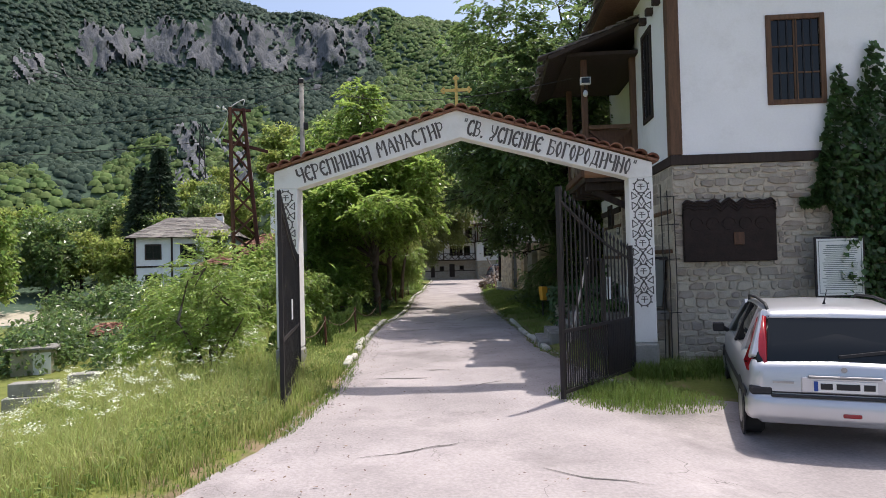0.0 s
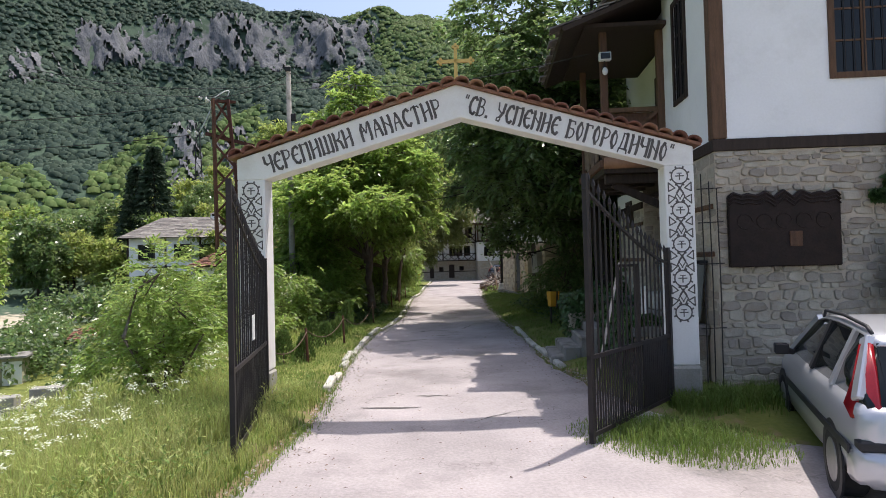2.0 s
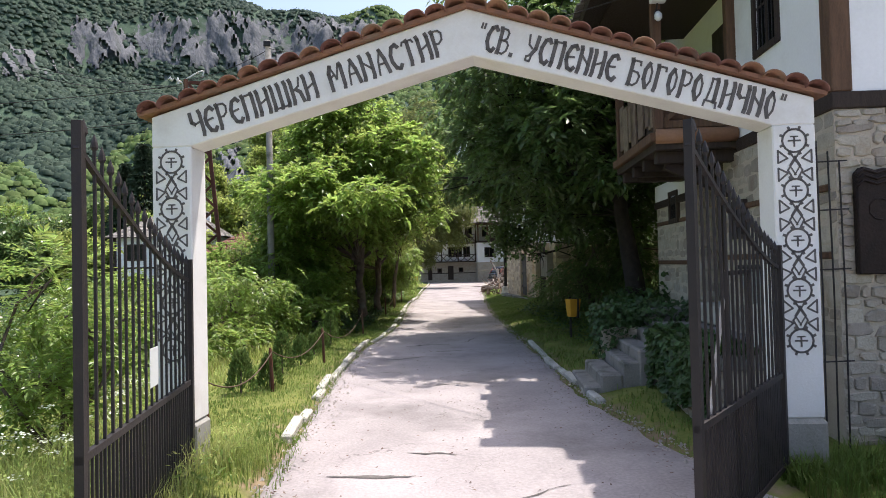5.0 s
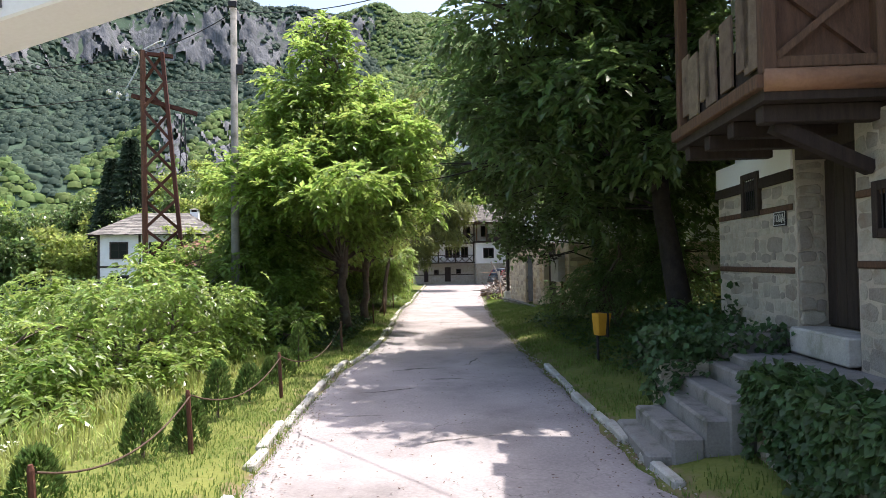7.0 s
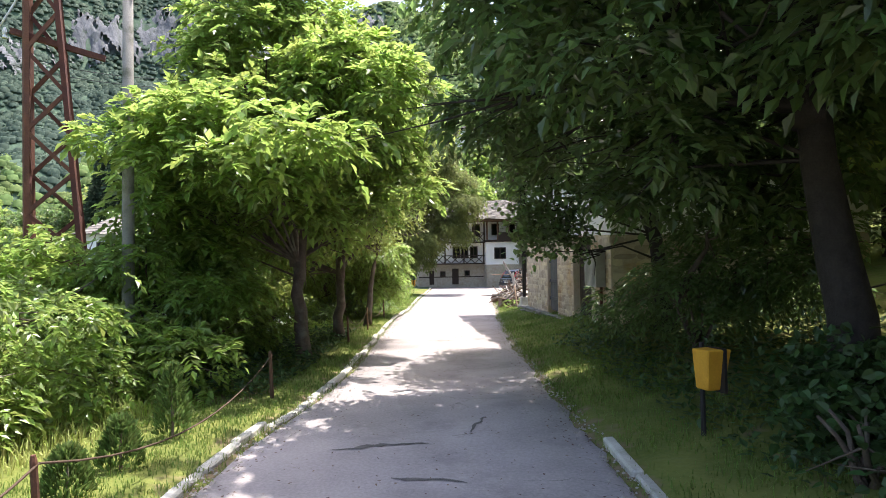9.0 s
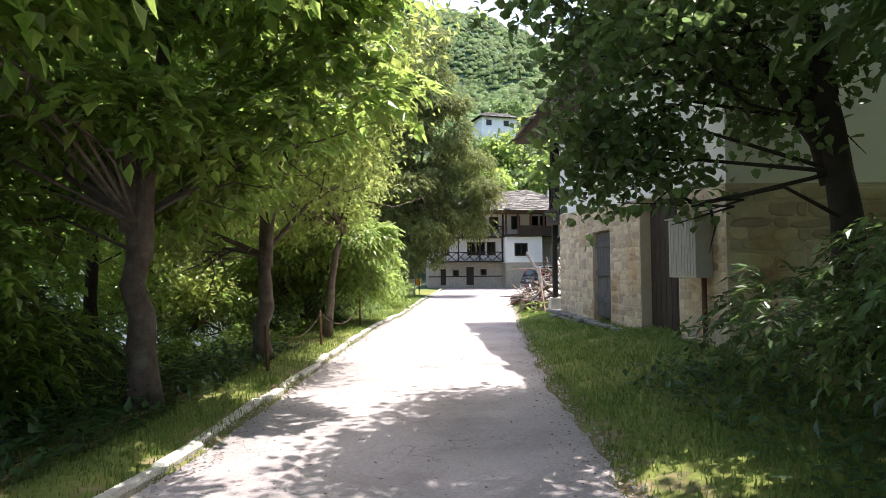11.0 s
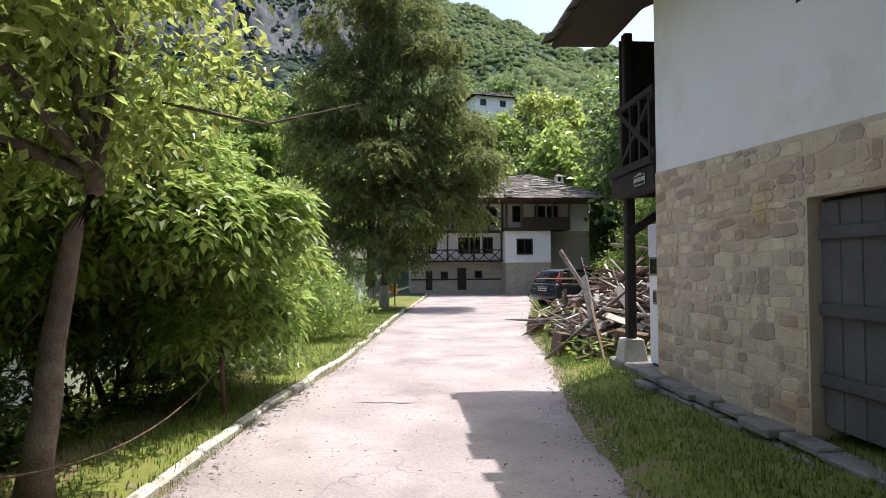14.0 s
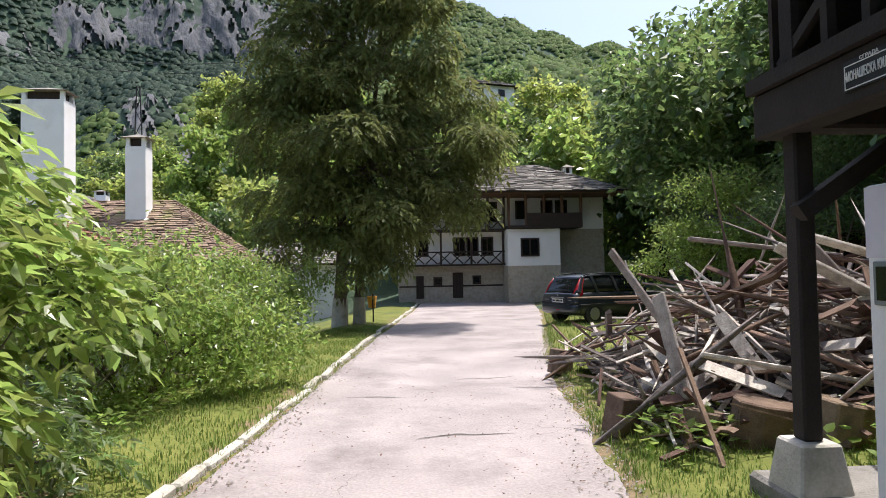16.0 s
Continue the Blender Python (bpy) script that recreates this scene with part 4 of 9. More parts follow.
part("rear_wall", Shape().box(0.25, BX, 2.2, BD, 3.26, 6.75), PLASTER, house)
part("timber_band", Shape().box(-0.03, BX, -0.035, 2.2, 3.262, 3.42), DARKWOOD, house, bevel=0.01)
part("corner_post", Shape().box(-0.02, 0.17, -0.025, 0.16, 3.425, 6.75), BROWNWOOD, house, bevel=0.012)


def window(parent, w, h, m, mat=DARKWOOD, cols=2, rows=3, deep=0.1, frame=0.08, grille=True):
    """A timber window in the local x, z plane, facing -y, lower left corner at the origin."""
    fr = Shape().box(-frame, 0, -0.05, deep, -frame, h + frame).box(w, w + frame, -0.05, deep, -frame, h + frame).box(0, w, -0.05, deep, -frame, 0).box(0, w, -0.05, deep, h, h + frame)
    win = part("window", fr, mat, parent, m=m, bevel=0.006)
    part("pane", Shape().box(0.0, w, -0.012, -0.006, 0, h), PANE, win)
    s = Shape()
    for k in range(1, cols):
        s.box(w * k / cols - 0.03, w * k / cols + 0.03, -0.026, -0.012, 0, h)
    part("mullion", s, mat, win)
    if rows > 1:
        for k in range(1, rows):
            part("glazing_bar", Shape().box(0, w, -0.022, -0.012, h * k / rows - 0.012, h * k / rows + 0.012), mat, win)
    if grille:
        g = Shape()
        for k in range(1, 6):
            g.tube([(w * k / 6, -0.034, 0), (w * k / 6, -0.034, h)], 0.006, 6)
        part("grille", g, IRON, win)
    return win


window(plaster_a, 0.74, 1.28, pose(1.6, 0.02, 4.25), BROWNWOOD, 2, 3)
window(plaster_a, 0.5, 1.5, pose(0.02, 1.55, 4.35, 0, 0, -90), DARKWOOD, 2, 3)
window(stone_a, 0.3, 0.34, pose(-0.01, 2.35, 2.2, 0, 0, -90), DARKWOOD, 1, 1)
window(stone_a, 0.34, 0.4, pose(-0.01, 5.1, 2.58, 0, 0, -90), DARKWOOD, 1, 1)
# beam ends under the eaves
for k in range(3):
    part("beam_end", Shape().box(-0.12, 0.05, 0.35 + k * 0.45, 0.47 + k * 0.45, 6.05, 6.17), DARKWOOD, house, bevel=0.01)
# entrance door set back in its opening, with a whitewashed sill
part("upper_plaster", Shape().box(-0.03, 0.0, 3.9, 6.1, 2.96, 3.26), PLASTER, house, "white plaster strip above the stone")
part("timber_band", Shape().box(-0.045, 0.0, 3.88, 6.12, 2.83, 2.96), DARKWOOD, house, bevel=0.01)
door_a = part("door", Shape().box(0.33, 0.358, 2.74, 3.85, 1.2, 3.05), DARKWOOD, house, "dark plank entrance door")
for k in range(6):
    part("plank", Shape().box(0.3, 0.33, 2.75 + k * 0.181, 2.921 + k * 0.181, 1.22, 3.03), DARKWOOD, door_a, bevel=0.006)
part("door_step", Shape().box(-0.12, 0.3, 2.75, 3.84, 0.92, 1.2), LIME, house, "whitewashed threshold step", bevel=0.02)
# string courses of timber in the stone
for z, v0, v1 in ((2.5, 0.1, 2.72), (1.85, 0.1, 2.72), (2.5, 3.9, 6.05), (1.78, 3.9, 6.05)):
    part("tie_beam", Shape().box(-0.03, 0.04, v0, v1, z, z + 0.07), BROWNWOOD, stone_a, bevel=0.012)
# projecting balcony
bal = part("balcony", Shape().box(-1.05, 0.25, 2.2, 4.6, 3.32, 3.42), DARKWOOD, house, "projecting dark timber balcony with crossed rails")
part("log_sill", Shape().tube([(-1.05, 2.2, 3.49), (-0.02, 2.2, 3.49)], 0.1, 12), TANWOOD, bal, "tan round log sill", smooth=True)
part("side_sill", Shape().box(-1.12, -1.0, 2.2, 4.6, 3.42, 3.55), BROWNWOOD, bal, bevel=0.012)
for u, v in ((-1.0, 2.24), (-1.0, 4.5), (-0.05, 2.24)):
    part("post", Shape().box(u - 0.06, u + 0.06, v - 0.06, v + 0.06, 3.55, 5.75), BROWNWOOD, bal, bevel=0.01)
part("lower_rail", Shape().box(-0.94, -0.1, 2.2, 2.28, 3.6, 3.7), BROWNWOOD, bal, bevel=0.008)
part("handrail", Shape().box(-0.94, -0.1, 2.2, 2.28, 4.36, 4.44), BROWNWOOD, bal, bevel=0.008)
part("brace", Shape().beam((-0.93, 2.22, 3.7), (-0.12, 2.22, 4.36), 0.05, 0.06), BROWNWOOD, bal)
part("brace", Shape().beam((-0.93, 2.26, 4.36), (-0.12, 2.26, 3.7), 0.05, 0.06), BROWNWOOD, bal)
rb = random.Random(9)
part("inner_board", Shape().box(-0.97, -0.95, 2.34, 4.5, 3.55, 4.0), DARKWOOD, bal)
part("back_board", Shape().box(-0.94, -0.1, 2.285, 2.31, 3.7, 4.36), BROWNWOOD, bal)
for k in range(7):
    part("board", Shape().box(-1.02, -0.99, 2.34 + k * 0.31, 2.63 + k * 0.31, 3.7, 4.42), STUMP, bal, bevel=0.005, m=pose(0, 0, rb.uniform(-0.05, 0.03), rb.uniform(-2, 2), 0, 0))
part("balcony_back", Shape().box(-0.02, 0.25, 2.22, 2.25, 3.43, 5.7), DARKWOOD, bal)
for k in range(4):
    part("joist", Shape().box(-1.0, 0.2, 2.35 + k * 0.65, 2.5 + k * 0.65, 3.16, 3.32), DARKWOOD, bal, bevel=0.01)
part("bracket", Shape().beam((-0.85, 2.5, 3.16), (0.0, 2.5, 2.75), 0.12, 0.12), DARKWOOD, bal)
part("balcony_ceiling", Shape().box(-1.35, 0.3, 1.95, 5.0, 5.75, 5.82), DARKWOOD, bal)
part("inner_door", Shape().box(0.22, 0.249, 2.9, 3.6, 3.45, 5.3), DARKWOOD, house)
lamp_a = thing("flood_lamp", "white square flood lamp on the balcony post", "lamp", HA @ Matrix.Translation((-1.0, 2.1, 5.28)))
part("lamp_body", Shape().box(-0.1, 0.1, -0.08, 0.03, -0.06, 0.08), PAPER, lamp_a, bevel=0.01)
part("lamp_glass", Shape().box(-0.08, 0.08, -0.088, -0.08, -0.04, 0.06), PANE, lamp_a)
part("lamp_arm", Shape().tube([(0, 0.0, -0.05), (0, 0.06, -0.12)], 0.012, 8), IRON, lamp_a)
cam_a = thing("security_camera", "small white dome security camera on a timber post", "camera", HA @ Matrix.Translation((-1.0, 2.13, 5.02)))
part("dome", Shape().tube([(0, -0.02, 0.08), (0, -0.04, 0.04), (0, -0.05, 0.0), (0, -0.05, -0.04)], [0.03, 0.05, 0.05, 0.02], 12), PAPER, cam_a, smooth=True)
part("mount", Shape().box(-0.03, 0.03, -0.03, 0.05, 0.06, 0.12), IRON, cam_a)


def slate_roof(name, corners, parent, over=0.0, size=0.38, seed=1, mat=SLATE, thick=0.03):
    """Overlapping stone slates on a four-cornered slope: eave left, eave right, ridge right, ridge left."""
    a, b, c, d = (Vector(p) for p in corners)
    n = (b - a).cross(d - a).normalized()
    if n.z < 0:
        n = -n
    s = Shape()
    s.add([a, b, c, d, a - n * 0.08, b - n * 0.08, c - n * 0.08, d - n * 0.08], [(0, 1, 2, 3), (7, 6, 5, 4), (0, 4, 5, 1), (1, 5, 6, 2), (2, 6, 7, 3), (3, 7, 4, 0)])
    deck = part(name, s, DARKWOOD, parent)
    r = random.Random(seed)
    rows = max(2, int((d - a).length / (size * 0.62)))
    k = Shape()
    for i in range(rows):
        t0, t1 = i / rows, min(1.0, (i + 1.45) / rows)
        pa, pb, qa, qb = a.lerp(d, t0), b.lerp(c, t0), a.lerp(d, t1), b.lerp(c, t1)
        ln = (pb - pa).length
        if ln < 0.1:
            continue
        u = 0.0
        while u < ln:
            w = r.uniform(0.6, 1.4) * size
            e0, e1 = u / ln, min(1.0, (u + w - 0.015) / ln)
            j = (r.uniform(-0.05, 0.03) if i else r.uniform(-0.2, 0.0)) * (d - a).normalized()
            lift, low = n * (thick * r.uniform(1.6, 3.2)), n * r.uniform(0.0, 0.012)
            p = [pa.lerp(pb, e0) + j, pa.lerp(pb, e1) + j + n * r.uniform(-0.01, 0.02), qa.lerp(qb, e1), qa.lerp(qb, e0)]
            v = [p[0] + lift - n * thick, p[1] + lift - n * thick, p[2] + low, p[3] + low, p[0] + lift, p[1] + lift, p[2] + low + n * thick * 0.7, p[3] + low + n * thick * 0.7]
            k.add(v, [(0, 1, 5, 4), (4, 5, 6, 7), (1, 2, 6, 5), (0, 4, 7, 3)])
            u += w
    me = big_mesh("slate_cover", k.v, k.f, mat)
    tagged(part("slate_cover", me, None, deck, "overlapping grey stone slates"), kind="stuff")
    return deck


slate_roof("balcony_roof", [(-1.75, 1.75, 5.72), (-1.75, 5.2, 5.72), (0.3, 5.2, 6.5), (0.3, 1.75, 6.5)], house, seed=4)
slate_roof("roof", [(-0.7, -0.15, 6.75), (9.5, -0.15, 6.75), (8.0, 3.0, 8.4), (1.5, 3.0, 8.4)], house, seed=5)
slate_roof("roof", [(-0.7, 6.8, 6.75), (-0.7, -0.15, 6.75), (1.5, 3.0, 8.4), (1.5, 3.1, 8.4)], house, seed=6)
part("soffit", Shape().box(-0.65, 9.4, -0.1, 6.7, 6.66, 6.75), BROWNWOOD, house)

# ---- storehouse further along the lane
HB = pose(4.02, 33.35, 0, 0, 0, 3.3)
barn = thing("storehouse", "long stone storehouse with white plastered upper storey and slate roof", "house", HB)
BL = 8.35


def wall_with_holes(u0, u1, runs):
    """A wall in the y, z plane between u0 and u1, made of upright runs (v0, v1, z0, z1)."""
    s = Shape()
    for v0, v1, z0, z1 in runs:
        s.box(u0, u1, v0, v1, z0, z1)
    return s


stone_b = part("stone_wall", wall_with_holes(0, 0.45, [(-2.68, 0.22, -0.3, 2.5)]), MORTAR_BARN, barn, "warm limestone block ground floor")
for run in ((-BL, -6.95, -0.3, 2.5), (-5.45, -3.84, -0.3, 2.5), (-3.84, -2.68, 2.24, 2.5)):
    part("stone_wall", wall_with_holes(0, 0.45, [run]), MORTAR_BARN, barn, "warm limestone block ground floor")
part("stone_wall", Shape().box(0.45, 6.3, -BL, 0.22, -0.3, 2.5), MORTAR_BARN, barn, "limestone end walls")
part("stone_wall_top", Shape().prism([(-BL, 2.5), (0.22, 2.5), (0.22, 2.88), (-BL, 2.52)], "x", 0.45, 6.3), MORTAR_BARN, barn)
part("stone_wall_top", Shape().prism([(-5.45, 2.5), (0.22, 2.5), (0.22, 2.88), (-5.45, 2.645)], "x", 0, 0.45), MORTAR_BARN, barn)
part("stone_wall_top", Shape().prism([(-BL, 2.5), (-6.95, 2.5), (-6.95, 2.58), (-BL, 2.52)], "x", 0, 0.45), MORTAR_BARN, barn)
plaster_b = part("plaster_wall", wall_with_holes(0.012, 0.4, [(-BL, -3.45, 2.9, 5.3)]), PLASTER, barn, "white plastered upper wall")
for run in ((-2.6, 0.22, 2.9, 5.3), (-3.45, -2.6, 2.9, 3.86), (-3.45, -2.6, 4.95, 5.3)):
    part("plaster_wall", wall_with_holes(0.012, 0.4, [run]), PLASTER, barn, "white plastered upper wall")
part("plaster_wall", Shape().box(0.4, 6.3, -BL + 0.01, 0.21, 2.9, 5.3), PLASTER, barn)
part("plaster_skirt", Shape().prism([(-BL, 2.525), (0.22, 2.885), (0.22, 2.9), (-BL, 2.9)], "x", 0.012, 6.3), PLASTER, barn)
window(plaster_b, 0.7, 0.95, pose(0.06, -2.66, 3.93, 0, 0, -90), DARKWOOD, 1, 1, grille=False)
GREYBLUE = material("grey_painted_door", (0.12, 0.12, 0.125), (0.075, 0.075, 0.08), 0.3, 0.03, 0.8, 0.4, spread=0.15)
dr = part("door", Shape().box(0.12, 0.17, -3.82, -2.7, 0.42, 2.22), DARKWOOD, barn, "grey weathered plank door with battens")
for k in range(5):
    part("plank", Shape().box(0.09, 0.12, -3.81 + k * 0.222, -3.595 + k * 0.222, 0.43, 2.2), GREYBLUE, dr, bevel=0.006)
for z in (0.75, 1.3, 1.9):
    part("batten", Shape().box(0.05, 0.09, -3.8, -2.72, z, z + 0.1), GREYBLUE, dr, bevel=0.008)
bd = part("double_door", Shape().box(0.2, 0.25, -6.93, -5.47, 0.2, 2.57), DARKWOOD, barn, "dark brown double barn door")
for k in range(7):
    part("plank", Shape().box(0.17, 0.2, -6.92 + k * 0.206, -6.722 + k * 0.206, 0.22, 2.56), DARKWOOD, bd, bevel=0.006)
slate_roof("roof", [(-0.85, -9.0, 5.2), (-0.85, 2.1, 5.2), (3.0, 2.1, 7.0), (3.0, -9.0, 7.0)], barn, seed=8)
slate_roof("roof", [(6.95, 2.1, 5.2), (6.95, -9.0, 5.2), (3.0, -9.0, 7.0), (3.0, 2.1, 7.0)], barn, seed=9)
part("eave_board", Shape().box(-0.8, 0.0, -8.9, 2.0, 5.14, 5.17), DARKWOOD, barn)
part("gable", Shape().prism([(0.0, 5.3), (6.3, 5.3), (3.0, 6.9)], "y", -BL + 0.02, -BL + 0.3), PLASTER, barn)
part("gable", Shape().prism([(0.0, 5.3), (6.3, 5.3), (3.0, 6.9)], "y", -0.1, 0.2), PLASTER, barn)
rf = random.Random(31)
for layer, (z0, z1, out) in enumerate(((-0.2, 0.16, 0.3), (0.16, 0.27, 0.24), (0.27, 0.36, 0.2))):
    v = -5.7 + 0.2 * layer
    while v < 0.1:
        ln = rf.uniform(0.25, 0.75)
        part("footing_slab", Shape().box(-out + rf.uniform(-0.08, 0.05), 0.02, v, v + ln - 0.03, z0, z1 - rf.uniform(0.005, 0.035)), STEPSTONE, barn, "rough dark footing slab", bevel=0.015, m=pose(0, 0, 0, 0, rf.uniform(-1.5, 1.5), 0))
        v += ln
# porch at the far end: posts on plinths carrying a timber gallery
part("porch_floor", Shape().box(-0.03, 6.2, 0.23, 2.0, -0.2, 0.3), STEPSTONE, barn, "worn stone paving under the gallery", bevel=0.03)
for u, v in ((0.18, 1.6), (2.6, 1.6), (5.6, 1.6)):
    pl = Shape().add([(-0.19, -0.19, 0.28), (0.19, -0.19, 0.28), (0.19, 0.19, 0.28), (-0.19, 0.19, 0.28), (-0.14, -0.14, 0.62), (0.14, -0.14, 0.62), (0.14, 0.14, 0.62), (-0.14, 0.14, 0.62)],
                     [(3, 2, 1, 0), (4, 5, 6, 7), (0, 1, 5, 4), (1, 2, 6, 5), (2, 3, 7, 6), (3, 0, 4, 7)])
    part("plinth", pl, LIME, barn, "whitewashed tapered plinth", bevel=0.015, m=Matrix.Translation((u, v, 0)))
    part("post", Shape().box(u - 0.068, u + 0.068, v - 0.068, v + 0.068, 0.62, 5.2), CHARRED, barn, "black charred timber post", bevel=0.015)
part("gallery_beam", Shape().box(-0.015, 0.22, 0.223, 1.8, 2.7, 3.02), CHARRED, barn, bevel=0.02)
part("gallery_floor", Shape().box(-0.06, 6.2, 0.223, 1.8, 3.02, 3.12), CHARRED, barn)
part("gallery_beam", Shape().box(0.22, 6.2, 1.45, 1.7, 2.72, 3.02), CHARRED, barn, bevel=0.02)
part("handrail", Shape().box(-0.02, 0.08, 0.223, 1.6, 3.95, 4.03), CHARRED, barn)
for v0, v1 in ((0.24, 1.5), (1.5, 0.24)):
    part("brace", Shape().beam((0.02, v0, 3.14), (0.02, v1, 3.95), 0.05, 0.07), CHARRED, barn)
for k in range(4):
    part("baluster", Shape().box(-0.01, 0.05, 0.35 + k * 0.33, 0.41 + k * 0.33, 3.12, 3.95), CHARRED, barn)
part("knee_brace", Shape().beam((0.1, 1.5, 2.15), (1.0, 1.5, 2.75), 0.1, 0.12), CHARRED, barn)
part("gallery_boarding", Shape().box(0.12, 6.2, 1.74, 1.78, 3.12, 5.15), DARKWOOD, barn, "dark boarding closing the gallery")
part("gallery_back", Shape().box(0.05, 6.2, 0.225, 0.25, 3.12, 5.2), DARKWOOD, barn)
SIGNBLACK = material("black_enamel_sign", (0.02, 0.02, 0.022), (0.028, 0.028, 0.03), 0.2, 0.02, 0.5, 0.05)
SIGNWHITE = material("white_sign_paint", (0.72, 0.72, 0.7), (0.66, 0.66, 0.64), 0.2, 0.02, 0.6, 0.0)
sgn = thing("wall_sign", "black sign with white border and lettering on a gallery beam", "sign", HB @ pose(-0.018, 0.86, 2.865, 0, 0, -90))
part("plate", Shape().box(-0.01, 0.38, -0.012, 0.0, -0.085, 0.085), SIGNBLACK, sgn)
part("border", Shape().box(0.0, 0.37, -0.015, -0.012, -0.076, -0.07).box(0.0, 0.37, -0.015, -0.012, 0.054, 0.06).box(0.0, 0.006, -0.015, -0.012, -0.07, 0.054).box(0.364, 0.37, -0.015, -0.012, -0.07, 0.054), SIGNWHITE, sgn)
words("\u2022МОНАШЕСКА КИЛИЯ\u2022", 0.075, SIGNWHITE, pose(0.185, -0.014, -0.008), sgn, squeeze=0.44, depth=0.002, bold=0.01)
words("СГРАДА", 0.03, SIGNWHITE, pose(0.185, -0.014, 0.073), sgn, squeeze=1.1, depth=0.002)

# ---- trees and shrubs
def gz(x, y):
    return float(ground_height(x, y)[0])


def bent(x, y, z, r0, r1, h, lean=(0, 0), n=6, seed=0):
    r = random.Random(seed)
    return [(x + lean[0] * (k / n) ** 1.3 + r.uniform(-0.05, 0.05) * (k > 0), y + lean[1] * (k / n) ** 1.3 + r.uniform(-0.05, 0.05) * (k > 0), z + h * k / n, r0 * 1.35 if k == 0 else r0 + (r1 - r0) * k / n) for k in range(n + 1)]


WALNUT = dict(style="spray", leaf=0.19, pairs=3, rachis=0.26, droop=0.42, ratio=0.54)
# row on the river side of the lane
tree("walnut_tree", (-2.25, 23.8, gz(-2.25, 23.8) - 0.05), [bent(0, 0, 0, 0.17, 0.1, 2.0, (-0.1, 0), seed=1), bent(-0.1, 0, 1.9, 0.11, 0.03, 6.0, (-0.5, 0.2), seed=2), bent(-0.05, 0, 1.6, 0.1, 0.03, 5.0, (0.9, -0.2), seed=3)],
     [(-0.5, 0, 8.5, 0.6, 0.6, 0.8), (-0.5, -0.2, 7.6, 0.95, 0.9, 0.8), (-1.2, -0.3, 6.8, 1.0, 1.0, 0.6), (0.3, -0.2, 6.8, 1.0, 1.0, 0.6), (-0.6, -0.8, 6.2, 1.2, 1.1, 0.6), (-1.7, 0, 5.8, 1.1, 1.2, 0.65), (0.9, 0, 5.7, 1.2, 1.2, 0.65), (-0.6, -1.3, 5.2, 1.4, 1.1, 0.6), (-2.1, -0.2, 4.7, 1.2, 1.2, 0.65),
      (1.4, 0.2, 4.6, 1.2, 1.3, 0.65), (-1.5, -1.5, 4.1, 1.3, 1.1, 0.55), (0.5, -1.6, 4.2, 1.3, 1.1, 0.55), (-2.2, 0.2, 3.5, 1.1, 1.2, 0.65), (1.7, 0.7, 3.4, 1.1, 1.2, 0.6), (-0.6, 1.5, 5.0, 1.7, 1.4, 1.4), (-0.6, 1.6, 3.1, 1.6, 1.2, 0.8),
      (-1.3, -2.5, 4.3, 1.1, 0.9, 0.35), (1.8, -1.6, 5.2, 0.9, 0.9, 0.45), (1.2, -1.2, 5.8, 1.0, 0.9, 0.5), (0.3, -2.9, 3.6, 1.0, 0.8, 0.35), (-0.7, -3.4, 3.5, 1.0, 0.8, 0.35), (0.7, -3.6, 3.9, 0.9, 0.8, 0.35), (-1.7, -3.0, 3.9, 1.0, 0.8, 0.35),
      (0.0, -1.0, 3.0, 1.0, 0.9, 0.45), (-1.1, -1.2, 3.1, 1.1, 0.9, 0.45), (0.8, 0.3, 2.8, 0.7, 0.9, 0.4), (-2.0, -0.8, 2.5, 1.0, 1.0, 0.5), (-2.3, 0.7, 1.9, 1.0, 1.1, 0.6), (-2.2, -2.0, 3.2, 1.0, 0.9, 0.4)],
     7600, LEAF_A, BARK, "tall green walnut tree with forked grey trunk and pointed crown", seed=11, gaps=0.3, **WALNUT)
tree("plum_tree", (-1.97, 27.1, gz(-1.97, 27.1) - 0.05), [bent(0, 0, 0, 0.15, 0.09, 1.7, (0.05, 0), seed=4), bent(0.05, 0, 1.6, 0.09, 0.03, 4.6, (-0.6, 0.2), seed=5), bent(0.05, 0, 1.5, 0.08, 0.03, 4.2, (0.7, 0.1), seed=6)],
     [(0, 0, 5.9, 1.7, 1.6, 1.5), (0.8, -0.2, 4.2, 1.6, 1.7, 1.2), (-1.3, 0, 4.0, 1.8, 1.8, 1.4), (0.9, 0.8, 3.1, 1.2, 1.3, 0.8), (-1.8, 0.3, 2.5, 1.5, 1.5, 1.0), (1.5, -0.6, 5.3, 1.3, 1.5, 0.9), (1.3, 0.8, 4.8, 1.0, 1.1, 0.6)],
     3100, LEAF_E, BARK, "plum tree with small olive leaves over the grass verge", style="tuft", leaf=0.12, ratio=0.5, count=8, reach=0.2, seed=12, gaps=0.34)
tree("plum_tree", (-1.52, 30.0, gz(-1.52, 30.0) - 0.05), [bent(0, 0, 0, 0.11, 0.05, 2.3, (0.35, 0.1), seed=7), bent(0.35, 0.1, 2.2, 0.05, 0.02, 2.6, (-0.5, 0), seed=8)],
     [(-0.2, 0, 4.3, 1.5, 1.4, 1.1), (0.5, 0.2, 3.2, 1.2, 1.2, 0.8), (-1.2, 0.2, 3.0, 1.4, 1.4, 1.0)],
     1900, LEAF_E, BARK, "young plum tree with yellowish sunlit leaves", style="tuft", leaf=0.11, ratio=0.5, count=8, reach=0.18, seed=13, gaps=0.36)
